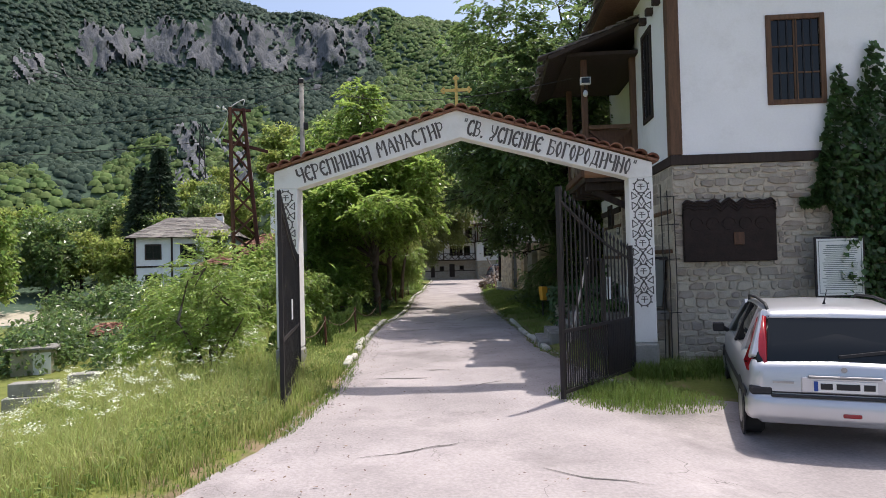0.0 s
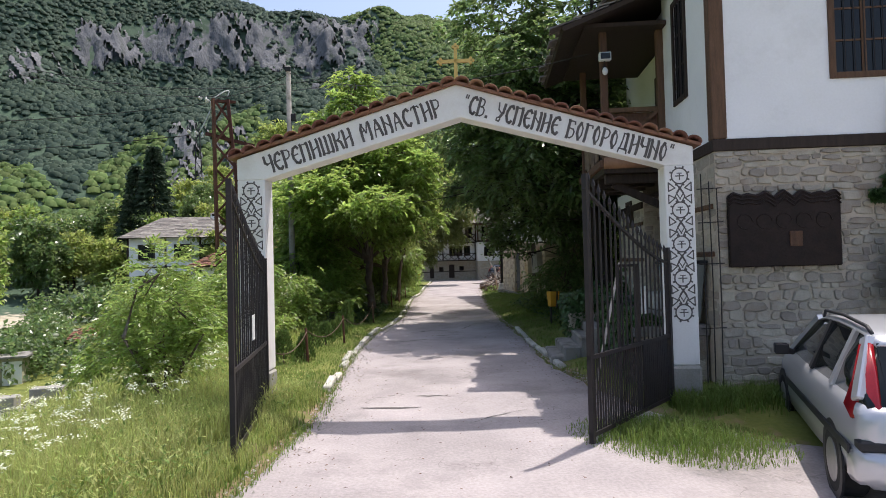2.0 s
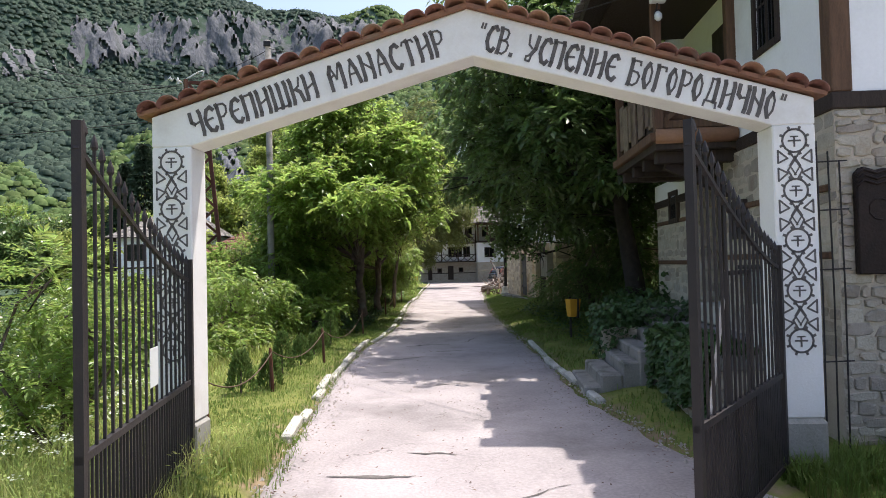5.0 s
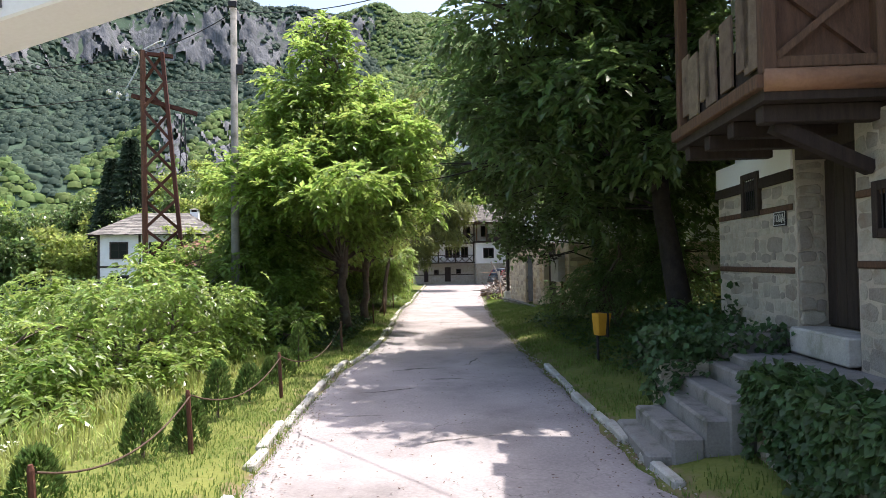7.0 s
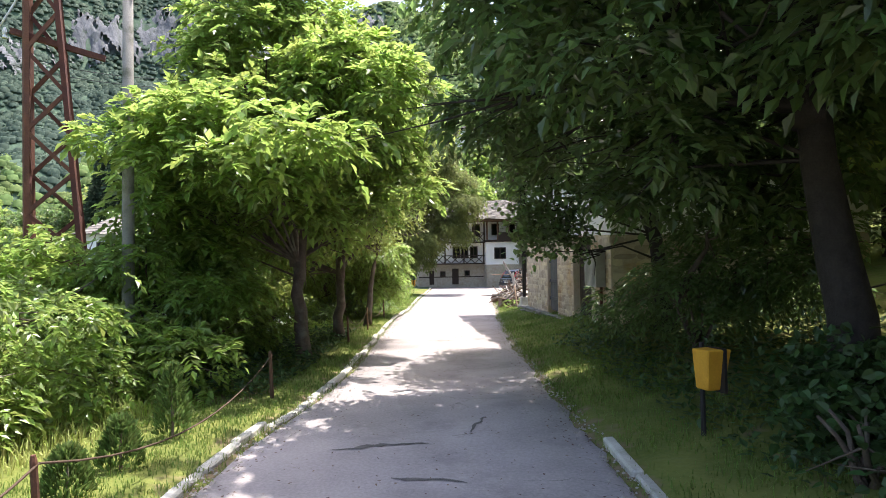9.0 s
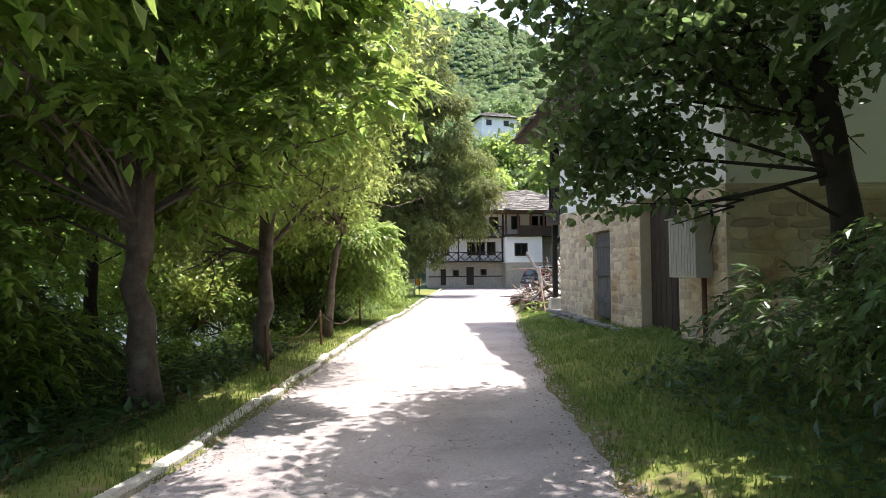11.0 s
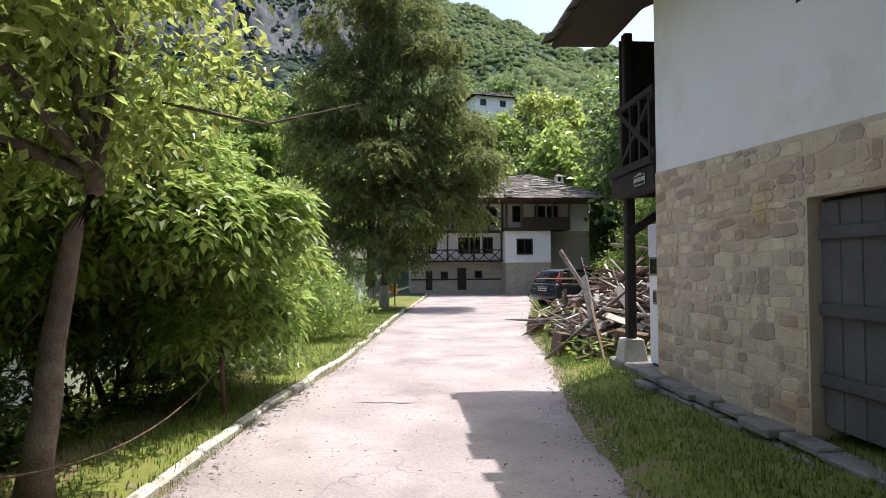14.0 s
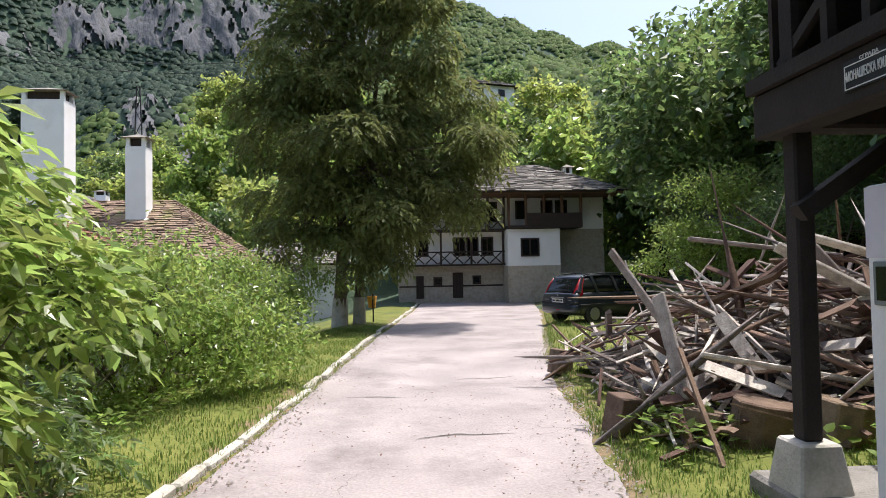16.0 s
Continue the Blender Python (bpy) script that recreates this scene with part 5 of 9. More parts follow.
tree("walnut_tree", (-4.6, 27.0, gz(-4.6, 27.0) - 0.05), [bent(0, 0, 0, 0.12, 0.05, 4.5, (-0.3, 0.3), seed=9)],
     [(-0.3, 0, 4.8, 2.0, 2.2, 1.6), (-0.6, 1.5, 3.0, 1.8, 1.8, 1.2), (0.2, -1.6, 3.2, 1.7, 1.7, 1.3), (0.3, 3.6, 3.8, 1.8, 1.8, 1.5)],
     1300, LEAF_A, BARK_DARK, "shaded walnut tree behind the roadside row", seed=14, gaps=0.3, **WALNUT)
for bx, by, sd, lobes in ((-6.3, 30.4, 16, [(0, 0, 5.2, 1.7, 1.8, 1.4), (0.9, -0.8, 3.6, 1.6, 1.6, 1.1), (-0.9, 0.8, 3.6, 1.7, 1.6, 1.1), (0.6, 1.4, 4.4, 1.5, 1.6, 1.2), (0.9, 0.2, 2.4, 1.5, 1.6, 0.9)]),
                          (-6.6, 34.4, 17, [(0, 0, 5.0, 1.7, 1.7, 1.4), (0.9, -0.8, 3.4, 1.6, 1.6, 1.1), (-0.9, 0.6, 3.4, 1.7, 1.6, 1.1), (0.8, 0.6, 2.3, 1.4, 1.5, 0.9)])):
    tree("young_tree", (bx, by, gz(bx, by) - 0.05), [bent(0, 0, 0, 0.09, 0.03, 4.0, (0.2, 0.1), seed=sd * 7)], lobes, 1700, LEAF_E, BARK, "bushy young tree on the bank towards the river", style="tuft", leaf=0.15, ratio=0.5, count=7, reach=0.22, seed=sd, group="bushy trees on the river bank")
# great dark trees on the house side
tree("walnut_tree", (4.55, 17.2, gz(4.55, 17.2) - 0.1), [bent(0, 0, 0, 0.26, 0.15, 3.2, (-0.3, 0.1), seed=15), bent(-0.3, 0.1, 3.0, 0.14, 0.04, 6.0, (0.3, 0.5), seed=16), bent(-0.25, 0.1, 2.8, 0.12, 0.04, 4.0, (-1.8, -0.3), seed=17)],
     [(-0.6, 0.4, 8.2, 2.6, 2.6, 2.0), (-2.2, 0.0, 6.4, 2.3, 2.4, 1.6), (0.8, 0.6, 6.0, 2.4, 2.2, 2.0), (-1.0, 1.8, 5.2, 2.6, 1.8, 1.4), (-2.4, 1.4, 4.5, 1.7, 1.8, 0.9), (0.9, 1.6, 3.9, 1.8, 1.6, 1.2), (-0.7, -0.6, 4.9, 1.8, 1.3, 1.0), (-2.6, 3.2, 4.3, 1.6, 1.3, 0.7), (-0.6, 3.4, 4.1, 1.6, 1.2, 0.8), (-3.7, 2.2, 5.2, 1.4, 1.4, 0.8), (-2.0, 3.1, 3.4, 1.0, 0.8, 0.45), (-0.4, 2.5, 3.2, 1.1, 0.8, 0.5), (-3.0, 3.4, 3.75, 1.0, 0.8, 0.4), (0.9, 2.6, 3.3, 1.2, 0.9, 0.6), (1.6, 1.0, 4.8, 1.6, 1.6, 1.2), (0.4, 0.4, 6.9, 2.0, 1.6, 1.4), (-2.6, 0.8, 7.8, 1.8, 1.8, 1.3), (-2.0, -1.5, 4.3, 1.2, 1.0, 0.6), (-0.8, -1.6, 3.7, 1.1, 0.9, 0.6), (-2.4, -0.4, 3.9, 1.1, 1.0, 0.6), (-3.2, 0.6, 4.4, 1.2, 1.1, 0.6), (-1.6, 0.6, 3.1, 1.0, 0.9, 0.5), (-0.4, -1.4, 5.6, 1.3, 1.0, 0.7), (-2.2, -1.2, 5.9, 1.3, 1.1, 0.8), (0.6, -0.9, 4.6, 1.0, 0.9, 0.6), (-1.2, 1.7, 2.8, 1.0, 0.8, 0.45), (0.3, 1.8, 2.7, 1.0, 0.8, 0.5), (-0.3, 3.2, 2.8, 1.0, 0.8, 0.5), (0.9, 3.4, 2.6, 1.0, 0.9, 0.6)],
     9800, LEAF_B, BARK_DARK, "great dark walnut tree overhanging the lane", seed=18, gaps=0.28, **WALNUT)
tree("linden_tree", (5.1, 23.4, gz(5.1, 23.4) - 0.1), [bent(0, 0, 0, 0.2, 0.1, 3.0, (-0.2, 0.2), seed=19), bent(-0.2, 0.2, 2.8, 0.1, 0.03, 4.5, (-0.6, 0.3), seed=20), bent(-0.15, 0.2, 1.9, 0.08, 0.03, 2.6, (-1.4, 0.4), seed=21)],
     [(-0.8, 0.5, 7.0, 2.2, 2.2, 1.7), (-2.0, 0.4, 5.2, 1.7, 1.8, 1.2), (0.6, -0.6, 5.2, 1.8, 1.8, 1.5), (-1.3, 0.3, 3.7, 1.4, 0.8, 0.9), (-0.4, 0.5, 2.8, 0.9, 0.7, 0.6), (-2.0, 0.3, 2.5, 0.6, 0.4, 0.5), (-2.3, 0.85, 2.45, 0.5, 0.4, 0.6), (-2.4, 0.6, 3.3, 0.6, 0.5, 0.5), (-1.3, 0.4, 3.0, 0.5, 0.4, 0.4), (-2.9, -0.3, 4.0, 0.9, 0.9, 0.6), (-2.3, -0.7, 3.1, 0.5, 0.5, 0.35), (-2.6, 0.1, 2.0, 0.4, 0.4, 0.4), (-2.2, 0.2, 2.05, 0.5, 0.4, 0.4), (-2.75, 0.4, 2.5, 0.35, 0.35, 0.4), (-1.9, 0.0, 1.9, 0.4, 0.35, 0.35)],
     3000, LEAF_B, BARK_DARK, "dark broad-leaved linden tree beside the storehouse", style="tuft", leaf=0.11, ratio=0.8, count=7, reach=0.17, seed=22, gaps=0.3)
tree("walnut_tree", (7.6, 18.5, gz(7.6, 18.5) - 0.1), [bent(0, 0, 0, 0.2, 0.06, 7.0, (0.2, 0.4), seed=23)],
     [(0, 0, 8.4, 2.8, 2.6, 2.2), (-0.5, 1.5, 5.6, 2.4, 2.2, 1.8), (0.8, -1.5, 6.0, 2.2, 2.2, 1.8), (0.2, 0.3, 3.8, 2.3, 2.0, 1.2)],
     3400, LEAF_B, BARK_DARK, "dark tree on the slope behind the house", seed=24, gaps=0.25, **WALNUT)
# drooping cypress pair
tree("cypress_tree", (-1.5, 50.6, gz(-1.5, 50.6) - 0.05), [bent(0, 0, 0, 0.2, 0.04, 12.5, (0.4, 0.3), 8, seed=25), bent(0.55, 0.5, 0, 0.16, 0.04, 10.5, (0.9, 0.2), 8, seed=26)],
     [(0.4, 0.3, 11.6, 1.1, 1.1, 2.0), (0.2, 0.2, 9.2, 1.9, 1.9, 1.8), (1.2, 0.2, 8.0, 1.7, 1.7, 1.8), (-0.9, 0, 6.8, 1.8, 2.0, 1.7), (1.8, 0, 6.0, 1.9, 1.9, 1.5), (0.3, -0.6, 5.2, 2.2, 1.9, 1.7), (-1.2, 0, 4.4, 1.7, 1.9, 1.5), (3.3, 0, 4.6, 1.5, 1.5, 1.0), (0.7, -0.4, 3.4, 2.2, 1.9, 1.3), (4.1, 0, 5.9, 1.6, 1.7, 1.4), (2.9, 0.2, 7.4, 1.7, 1.6, 1.6), (2.6, -0.3, 9.4, 1.4, 1.4, 1.5), (3.4, 0.2, 4.2, 1.5, 1.5, 1.0), (1.6, 0.2, 10.9, 1.4, 1.4, 1.6), (0.2, -0.5, 2.5, 1.5, 1.3, 1.0), (-1.3, -0.3, 3.0, 1.4, 1.4, 1.1), (1.6, -0.4, 2.7, 1.2, 1.2, 0.8), (-1.1, 0, 9.3, 1.7, 1.7, 1.7), (-0.5, 0, 11.8, 1.6, 1.6, 1.8), (1.2, 0.2, 13.0, 1.5, 1.5, 1.8), (-2.0, 0, 6.6, 1.2, 1.4, 1.6)],
     11500, LEAF_D, BARK, "tall drooping oriental cypress with two trunks, dull green", style="spray", leaf=0.22, pairs=3, rachis=0.3, droop=0.85, ratio=0.42, seed=27, gaps=0.3, shell=0.6)


for x, y, rad in ((0, 0, 0.275), (0.56, 0.5, 0.22)):
    cw = bpy.data.objects["cypress_tree"]
    part("whitewash", Shape().tube([(x, y, 0.02), (x + 0.01, y, 0.5), (x + 0.02, y + 0.01, 0.95)], [rad, rad * 0.93, rad * 0.84], 12, False), LIME, cw, "whitewashed trunk base", smooth=True)


def shrub(x, y, lobes, n, mat, label, seed, name="shrub", style="spray", leaf=0.11, z=None, **kw):
    b = gz(x, y) if z is None else z
    tall = min(1.2, max(lb[2] for lb in lobes))
    st = [bent(0, 0, -0.1, 0.035, 0.012, tall, (math.cos(k) * 0.5 * tall, math.sin(k) * 0.5 * tall), 4, seed=seed + k) for k in range(5)]
    args = dict(style=style, leaf=leaf, pairs=4, rachis=0.24, droop=0.6, ratio=0.4, gaps=0.22, limbs=2)
    args.update(kw)
    return tree(name, (x, y, b), st, lobes, n, mat, BARK, label, "shrub", seed=seed, **args)


shrub(-4.1, 9.9, [(0.0, 0, 1.95, 0.2, 0.2, 0.3), (0.05, 0.1, 1.5, 0.3, 0.3, 0.35), (-0.1, 0.1, 1.0, 0.38, 0.35, 0.35), (0.15, 0.2, 0.55, 0.42, 0.4, 0.35)], 460, LEAF_C, "young tree-of-heaven shoots with long bright fronds", 31, "sapling", leaf=0.11, pairs=7, rachis=0.46, ratio=0.32, limbs=1, droop=0.3)
shrub(-5.3, 17.6, [(0.2, -0.4, 1.75, 0.9, 1.0, 0.5), (-1.2, -0.2, 1.5, 1.0, 1.0, 0.55), (0.9, 0.9, 1.5, 0.8, 0.9, 0.5), (-2.2, -1.0, 1.2, 1.0, 1.0, 0.55), (-0.3, -2.0, 1.0, 0.9, 0.9, 0.45), (-1.5, -2.6, 0.95, 0.9, 0.9, 0.45), (0, 0, 0.55, 1.4, 1.4, 0.8), (-1.4, 0.3, 0.45, 1.4, 1.3, 0.9), (0.9, 1.6, 0.7, 1.2, 1.4, 0.9), (-0.8, 2.4, 0.8, 1.6, 1.5, 1.0), (0.9, -0.6, 0.3, 0.9, 1.2, 0.6), (-0.2, -2.6, 0.25, 1.1, 1.3, 0.65), (-1.6, -2.2, 0.25, 1.3, 1.3, 0.7), (-2.4, 1.0, 0.3, 1.0, 1.2, 0.8)], 6600, LEAF_C, "dense bright green shrub on the bank below the lane", 32, leaf=0.13, ratio=0.5, pairs=3, rachis=0.22)
shrub(-4.6, 21.8, [(-0.2, 0.5, 2.4, 1.2, 1.2, 0.7), (1.0, 0.4, 1.8, 0.9, 1.0, 0.6), (-1.4, 0.2, 2.2, 1.1, 1.1, 0.6), (0, 0, 1.35, 1.4, 1.5, 1.0), (-1.8, 0.4, 1.2, 1.6, 1.6, 1.1), (0.9, 0.8, 0.9, 1.0, 1.2, 0.8), (1.2, -1.4, 0.6, 1.0, 1.1, 0.7)], 3100, LEAF_A, "green shrub in the shade of the trees", 33, leaf=0.15, ratio=0.5)
shrub(-6.8, 14.6, [(0, 0, 0.25, 1.0, 1.2, 0.35), (0.6, 1.8, 0.4, 1.1, 1.2, 0.5)], 900, LEAF_A, "rambling green shrubs above the gardens", 34, leaf=0.12)
shrub(-2.9, 33.7, [(0.7, -0.9, 3.5, 0.8, 0.8, 0.55), (0, 0, 3.1, 1.3, 1.4, 0.8), (1.0, -0.3, 2.9, 1.1, 1.2, 0.6), (1.6, -0.5, 2.4, 0.85, 1.0, 0.5), (1.6, 0.5, 2.0, 0.75, 1.0, 0.5), (1.2, -1.4, 2.5, 0.9, 0.8, 0.5), (0.3, -1.5, 2.8, 1.1, 0.8, 0.6), (-1.2, 0, 2.7, 1.4, 1.4, 1.0), (-0.6, -1.3, 2.3, 1.2, 0.9, 0.7), (1.4, 0.0, 1.4, 0.8, 1.1, 0.4), (0.6, 0.4, 1.7, 1.2, 1.2, 0.7), (-1.0, -0.8, 1.5, 1.2, 1.1, 0.8), (0.8, 1.4, 2.4, 1.0, 0.9, 0.6)], 5100, LEAF_C, "large elder-like shrub with broad bright leaves", 35, leaf=0.165, ratio=0.48, pairs=3, rachis=0.28, z=-0.2)
shrub(-3.2, 33.6, [(-0.6, 0, 2.6, 1.5, 1.4, 1.2), (0.3, 0.4, 1.6, 1.2, 1.2, 0.9), (-1.5, 0.5, 1.5, 1.5, 1.4, 1.0), (1.1, 0.5, 0.9, 0.8, 1.3, 0.7), (0.4, -1.4, 0.7, 1.0, 1.2, 0.6), (1.0, 2.0, 0.9, 0.8, 1.1, 0.7)], 2900, LEAF_B, "shrub under the roadside trees", 36, leaf=0.13, z=-0.6)
shrub(-3.6, 45.4, [(0, 0, 1.6, 1.5, 1.5, 1.0), (1.0, 0.8, 1.2, 1.2, 1.3, 0.9), (-1.4, -0.4, 1.6, 1.5, 1.5, 1.1), (0.3, -1.2, 0.8, 1.2, 1.1, 0.7), (1.6, 2.6, 1.9, 0.8, 1.0, 0.8)], 3000, LEAF_C, "rounded small-leaved hedge shrub on the verge", 37, style="tuft", leaf=0.1, count=6, ratio=0.55, z=-0.4)
shrub(-3.2, 40.6, [(-0.8, 0, 1.0, 1.4, 1.5, 1.0), (0.2, 1.2, 0.7, 1.0, 1.2, 0.7), (-1.9, 0.6, 1.7, 1.4, 1.4, 1.1), (-0.9, 0.4, 2.1, 1.2, 1.2, 0.9), (0.5, 2.4, 1.0, 1.0, 1.3, 0.8), (-0.6, 2.6, 1.7, 1.2, 1.2, 0.9), (1.9, -0.6, 1.4, 0.8, 1.1, 0.7), (1.1, -1.2, 2.0, 1.1, 1.1, 0.8)], 4700, LEAF_C, "small-leaved green shrubs along the verge", 38, style="tuft", leaf=0.1, count=6, ratio=0.55, z=-0.6)
shrub(-5.6, 23.6, [(0, 0, 1.0, 1.6, 1.6, 0.9), (-1.4, 0.8, 0.9, 1.6, 1.6, 0.9), (0.6, 1.4, 1.0, 1.3, 1.4, 0.9), (1.4, 0.2, 0.6, 1.0, 1.3, 0.7)], 2300, LEAF_B, "dense dark undergrowth shrub below the trees", 51, leaf=0.13)
shrub(-5.9, 27.6, [(0, 0, 1.6, 1.7, 1.8, 1.4), (-1.2, 0.8, 2.2, 1.6, 1.6, 1.4), (0.9, 1.4, 0.9, 1.3, 1.5, 0.9), (1.4, -0.6, 0.7, 1.1, 1.4, 0.8)], 2700, LEAF_A, "dense undergrowth shrub below the trees", 52, leaf=0.13)
shrub(-5.2, 31.0, [(0, 0, 1.5, 1.5, 1.6, 1.2), (-1.2, 0.6, 2.4, 1.7, 1.6, 1.4), (0.9, 0.4, 0.8, 1.1, 1.4, 0.8)], 2300, LEAF_A, "dense undergrowth shrub below the trees", 53, leaf=0.13)
shrub(4.6, 20.8, [(0, 0, 0.9, 1.3, 1.4, 0.8), (-0.6, 1.6, 0.6, 1.0, 1.2, 0.5), (1.4, 0.4, 1.4, 1.4, 1.4, 1.0), (0.2, -0.8, 1.6, 1.0, 0.9, 0.7), (1.2, -1.4, 1.5, 1.1, 1.0, 0.8)], 2000, LEAF_B, "low dark undergrowth beneath the trees", 39, leaf=0.12)
shrub(3.5, 15.6, [(0.2, 0, 0.35, 0.6, 0.8, 0.35), (0.5, -0.9, 0.6, 0.5, 0.6, 0.35), (0.8, 0.9, 0.4, 0.7, 0.8, 0.4)], 650, LEAF_IVY, "dark ivy mound over the stair wall", 40, style="tuft", leaf=0.1, count=6, ratio=0.8)
shrub(9.3, 47.5, [(0, 0, 2.6, 1.5, 1.5, 1.3), (1.0, 0.5, 1.8, 1.3, 1.3, 1.0), (-0.9, 0, 1.7, 1.2, 1.2, 1.0)], 2200, LEAF_C, "small fruit tree behind the timber pile", 41, "fruit_tree", style="tuft", leaf=0.11, count=6, ratio=0.5, z=0.4)
shrub(11.5, 45.0, [(0, 0, 3.1, 1.7, 1.7, 1.4), (1.3, -0.5, 2.4, 1.4, 1.4, 1.2), (-1.0, 0.3, 2.2, 1.3, 1.3, 1.0)], 2200, LEAF_B, "fruit tree beside an outbuilding", 42, "fruit_tree", style="tuft", leaf=0.11, count=6, ratio=0.5, z=0.5)
# clipped thujas along the rope fence
for k, (x, y, h, w) in enumerate([(-3.3, 11.3, 0.45, 0.2), (-3.0, 12.55, 0.56, 0.19), (-2.68, 12.95, 0.46, 0.17), (-2.72, 14.0, 0.64, 0.17), (-2.6, 15.0, 0.46, 0.2), (-2.54, 16.1, 0.36, 0.17), (-2.52, 16.9, 0.42, 0.18), (-2.46, 17.9, 0.74, 0.17)]):
    r = np.random.default_rng(60 + k)
    t = thing("thuja_bush", "small clipped green thuja bush on the grass verge", "bush", Matrix.Translation((x, y, gz(x, y))), "thujas along the rope fence")
    part("stem", Shape().tube([(0, 0, -0.05), (0, 0, h * 0.8)], [0.02, 0.008], 6), BARK, t)
    n = 900
    a, q = r.uniform(0, math.tau, n), r.random(n) ** 0.8
    rad = w * (1 - q) ** 0.55 * r.uniform(0.75, 1.05, n) + 0.01
    p = np.stack([np.cos(a) * rad, np.sin(a) * rad, 0.03 + q * h], 1)
    d = unit(np.stack([np.cos(a) * 0.6, np.sin(a) * 0.6, np.ones(n)], 1) + r.normal(0, 0.25, (n, 3)))
    v, f = leaf_faces(p, d, unit(np.cross(d, r.normal(0, 1, (n, 3)))), r.uniform(0.05, 0.1, n), 0.03)
    part("foliage", big_mesh("foliage", v, f, LEAF_THUJA), None, t)

# ---- woods: middle-distance trees share a few meshes, far slopes are one mass
def wood_tree(seed, lobes, n, mat, card=0.5):
    r = np.random.default_rng(seed)
    p, d = in_lobes(lobes, n, r, 0.5, 0.25)
    v, f = tufts(p, d, r, 3, card, 0.7, 0.3)
    w = Shape().tube([(0, 0, -0.6), (0, 0, 2), (0.2, 0.1, 5)], [0.22, 0.17, 0.06], 8)
    return w.mesh("trunk", True), big_mesh("crown", v, f, mat)


kinds = [wood_tree(70, [(0, 0, 6.5, 2.6, 2.6, 2.4), (1.4, 0.6, 4.8, 2.2, 2.0, 1.8), (-1.5, -0.4, 4.6, 2.2, 2.2, 2.0), (0.2, 0.2, 3.0, 2.4, 2.4, 1.5)], 1300, LEAF_E),
         wood_tree(71, [(0, 0, 8.2, 1.9, 1.9, 2.4), (0.8, 0.6, 5.8, 2.2, 2.0, 2.0), (-0.9, -0.4, 4.6, 2.0, 2.2, 2.2), (0.4, 0.2, 2.6, 2.1, 2.2, 1.4)], 1300, LEAF_C),
         wood_tree(72, [(0, 0, 7.2, 2.4, 2.2, 2.2), (-1.6, 0.6, 5.2, 2.0, 2.0, 1.6), (1.5, -0.9, 4.6, 2.2, 2.2, 1.8), (0.0, 0.6, 3.0, 2.6, 2.4, 1.4)], 1300, LEAF_B)]
for tm, cm in kinds:
    tm.materials.append(BARK_DARK)
rw = random.Random(8)
spots = [(6, 77), (9.5, 78), (3, 79), (12, 80), (5.2, 82.5), (8.8, 83), (7.0, 82), (4.0, 85)] + [(x + rw.uniform(-2, 2), y + rw.uniform(-2, 2)) for x, y in (
    (7.5, 73), (12, 70), (16, 66), (20, 60), (12, 78), (18, 74), (24, 70), (2, 76), (-4, 74), (-9, 70), (-1, 84), (10, 92), (14, 86), (20, 84), (26, 80), (16, 56), (18, 50), (15, 45), (19, 42), (16, 36), (14, 30), (18, 28),
    (22, 34), (24, 48), (13, 24), (16, 20), (20, 22), (-12, 76), (-30, 92), (-42, 96), (-52, 92), (-60, 84), (-58, 70), (-64, 60), (-20, 88), (-8, 92),
    *((-72 + 7.5 * (k % 9), 82 + 7 * (k // 9) + 3 * (k % 2)) for k in range(45)),
    (-46, 104), (-36, 108), (-70, 74), (-48, 66), (10, 26), (13, 18), (17, 14))]
for x, y in spots:
    t = thing("broadleaf_tree", "green broad-leaved tree of the valley woods", "tree", pose(x, y, gz(x, y) - 0.2, 0, 0, rw.uniform(0, 360)) @ Matrix.Scale(rw.uniform(0.75, 1.15), 4), "trees of the valley woods")
    tm, cm = kinds[rw.randrange(3)]
    part("trunk", tm, None, t)
    part("crown", cm, None, t)
great = wood_tree(73, [(0, 0, 9.5, 2.6, 2.6, 2.4), (1.8, 0.6, 7.2, 2.4, 2.2, 2.0), (-1.9, -0.4, 7.0, 2.4, 2.4, 2.2), (0.2, -1.2, 5.0, 2.8, 2.6, 2.0), (-1.0, 1.2, 3.4, 2.4, 2.4, 1.4), (1.6, 0.4, 3.6, 2.4, 2.4, 1.5)], 2400, LEAF_B, 0.34)
great[0].materials.append(BARK_DARK)
for x, y, s in ((17, 60, 1.15), (20.5, 63, 1.3), (17.5, 53.5, 1.05), (22, 57, 1.35), (14.5, 65, 1.2), (5.4, 83.5, 0.86), (8.4, 84, 0.84), (16.0, 63, 1.05), (18.5, 47, 1.0), (16.6, 51.0, 1.1), (24.5, 51, 1.25), (12.0, 54.2, 1.0), (13.4, 46.4, 0.95), (14.6, 42.6, 1.0)):
    t = thing("broadleaf_tree", "tall dark broad-leaved tree behind the outbuilding", "tree", pose(x, y, gz(x, y) - 0.2, 0, 0, x * 77) @ Matrix.Scale(s, 4), "trees of the valley woods")
    part("trunk", great[0], None, t)
    part("crown", great[1], None, t)
low = wood_tree(74, [(0, 0, 1.0, 1.6, 1.6, 1.1), (1.3, 0.6, 0.8, 1.4, 1.3, 1.0), (-1.4, -0.4, 0.7, 1.5, 1.4, 0.9)], 420, LEAF_B, 0.28)
low = (Shape().tube([(0, 0, -0.3), (0.05, 0, 0.4), (0.2, 0.1, 0.9)], [0.08, 0.06, 0.02], 6).mesh("trunk", True), low[1])
low[0].materials.append(BARK_DARK)
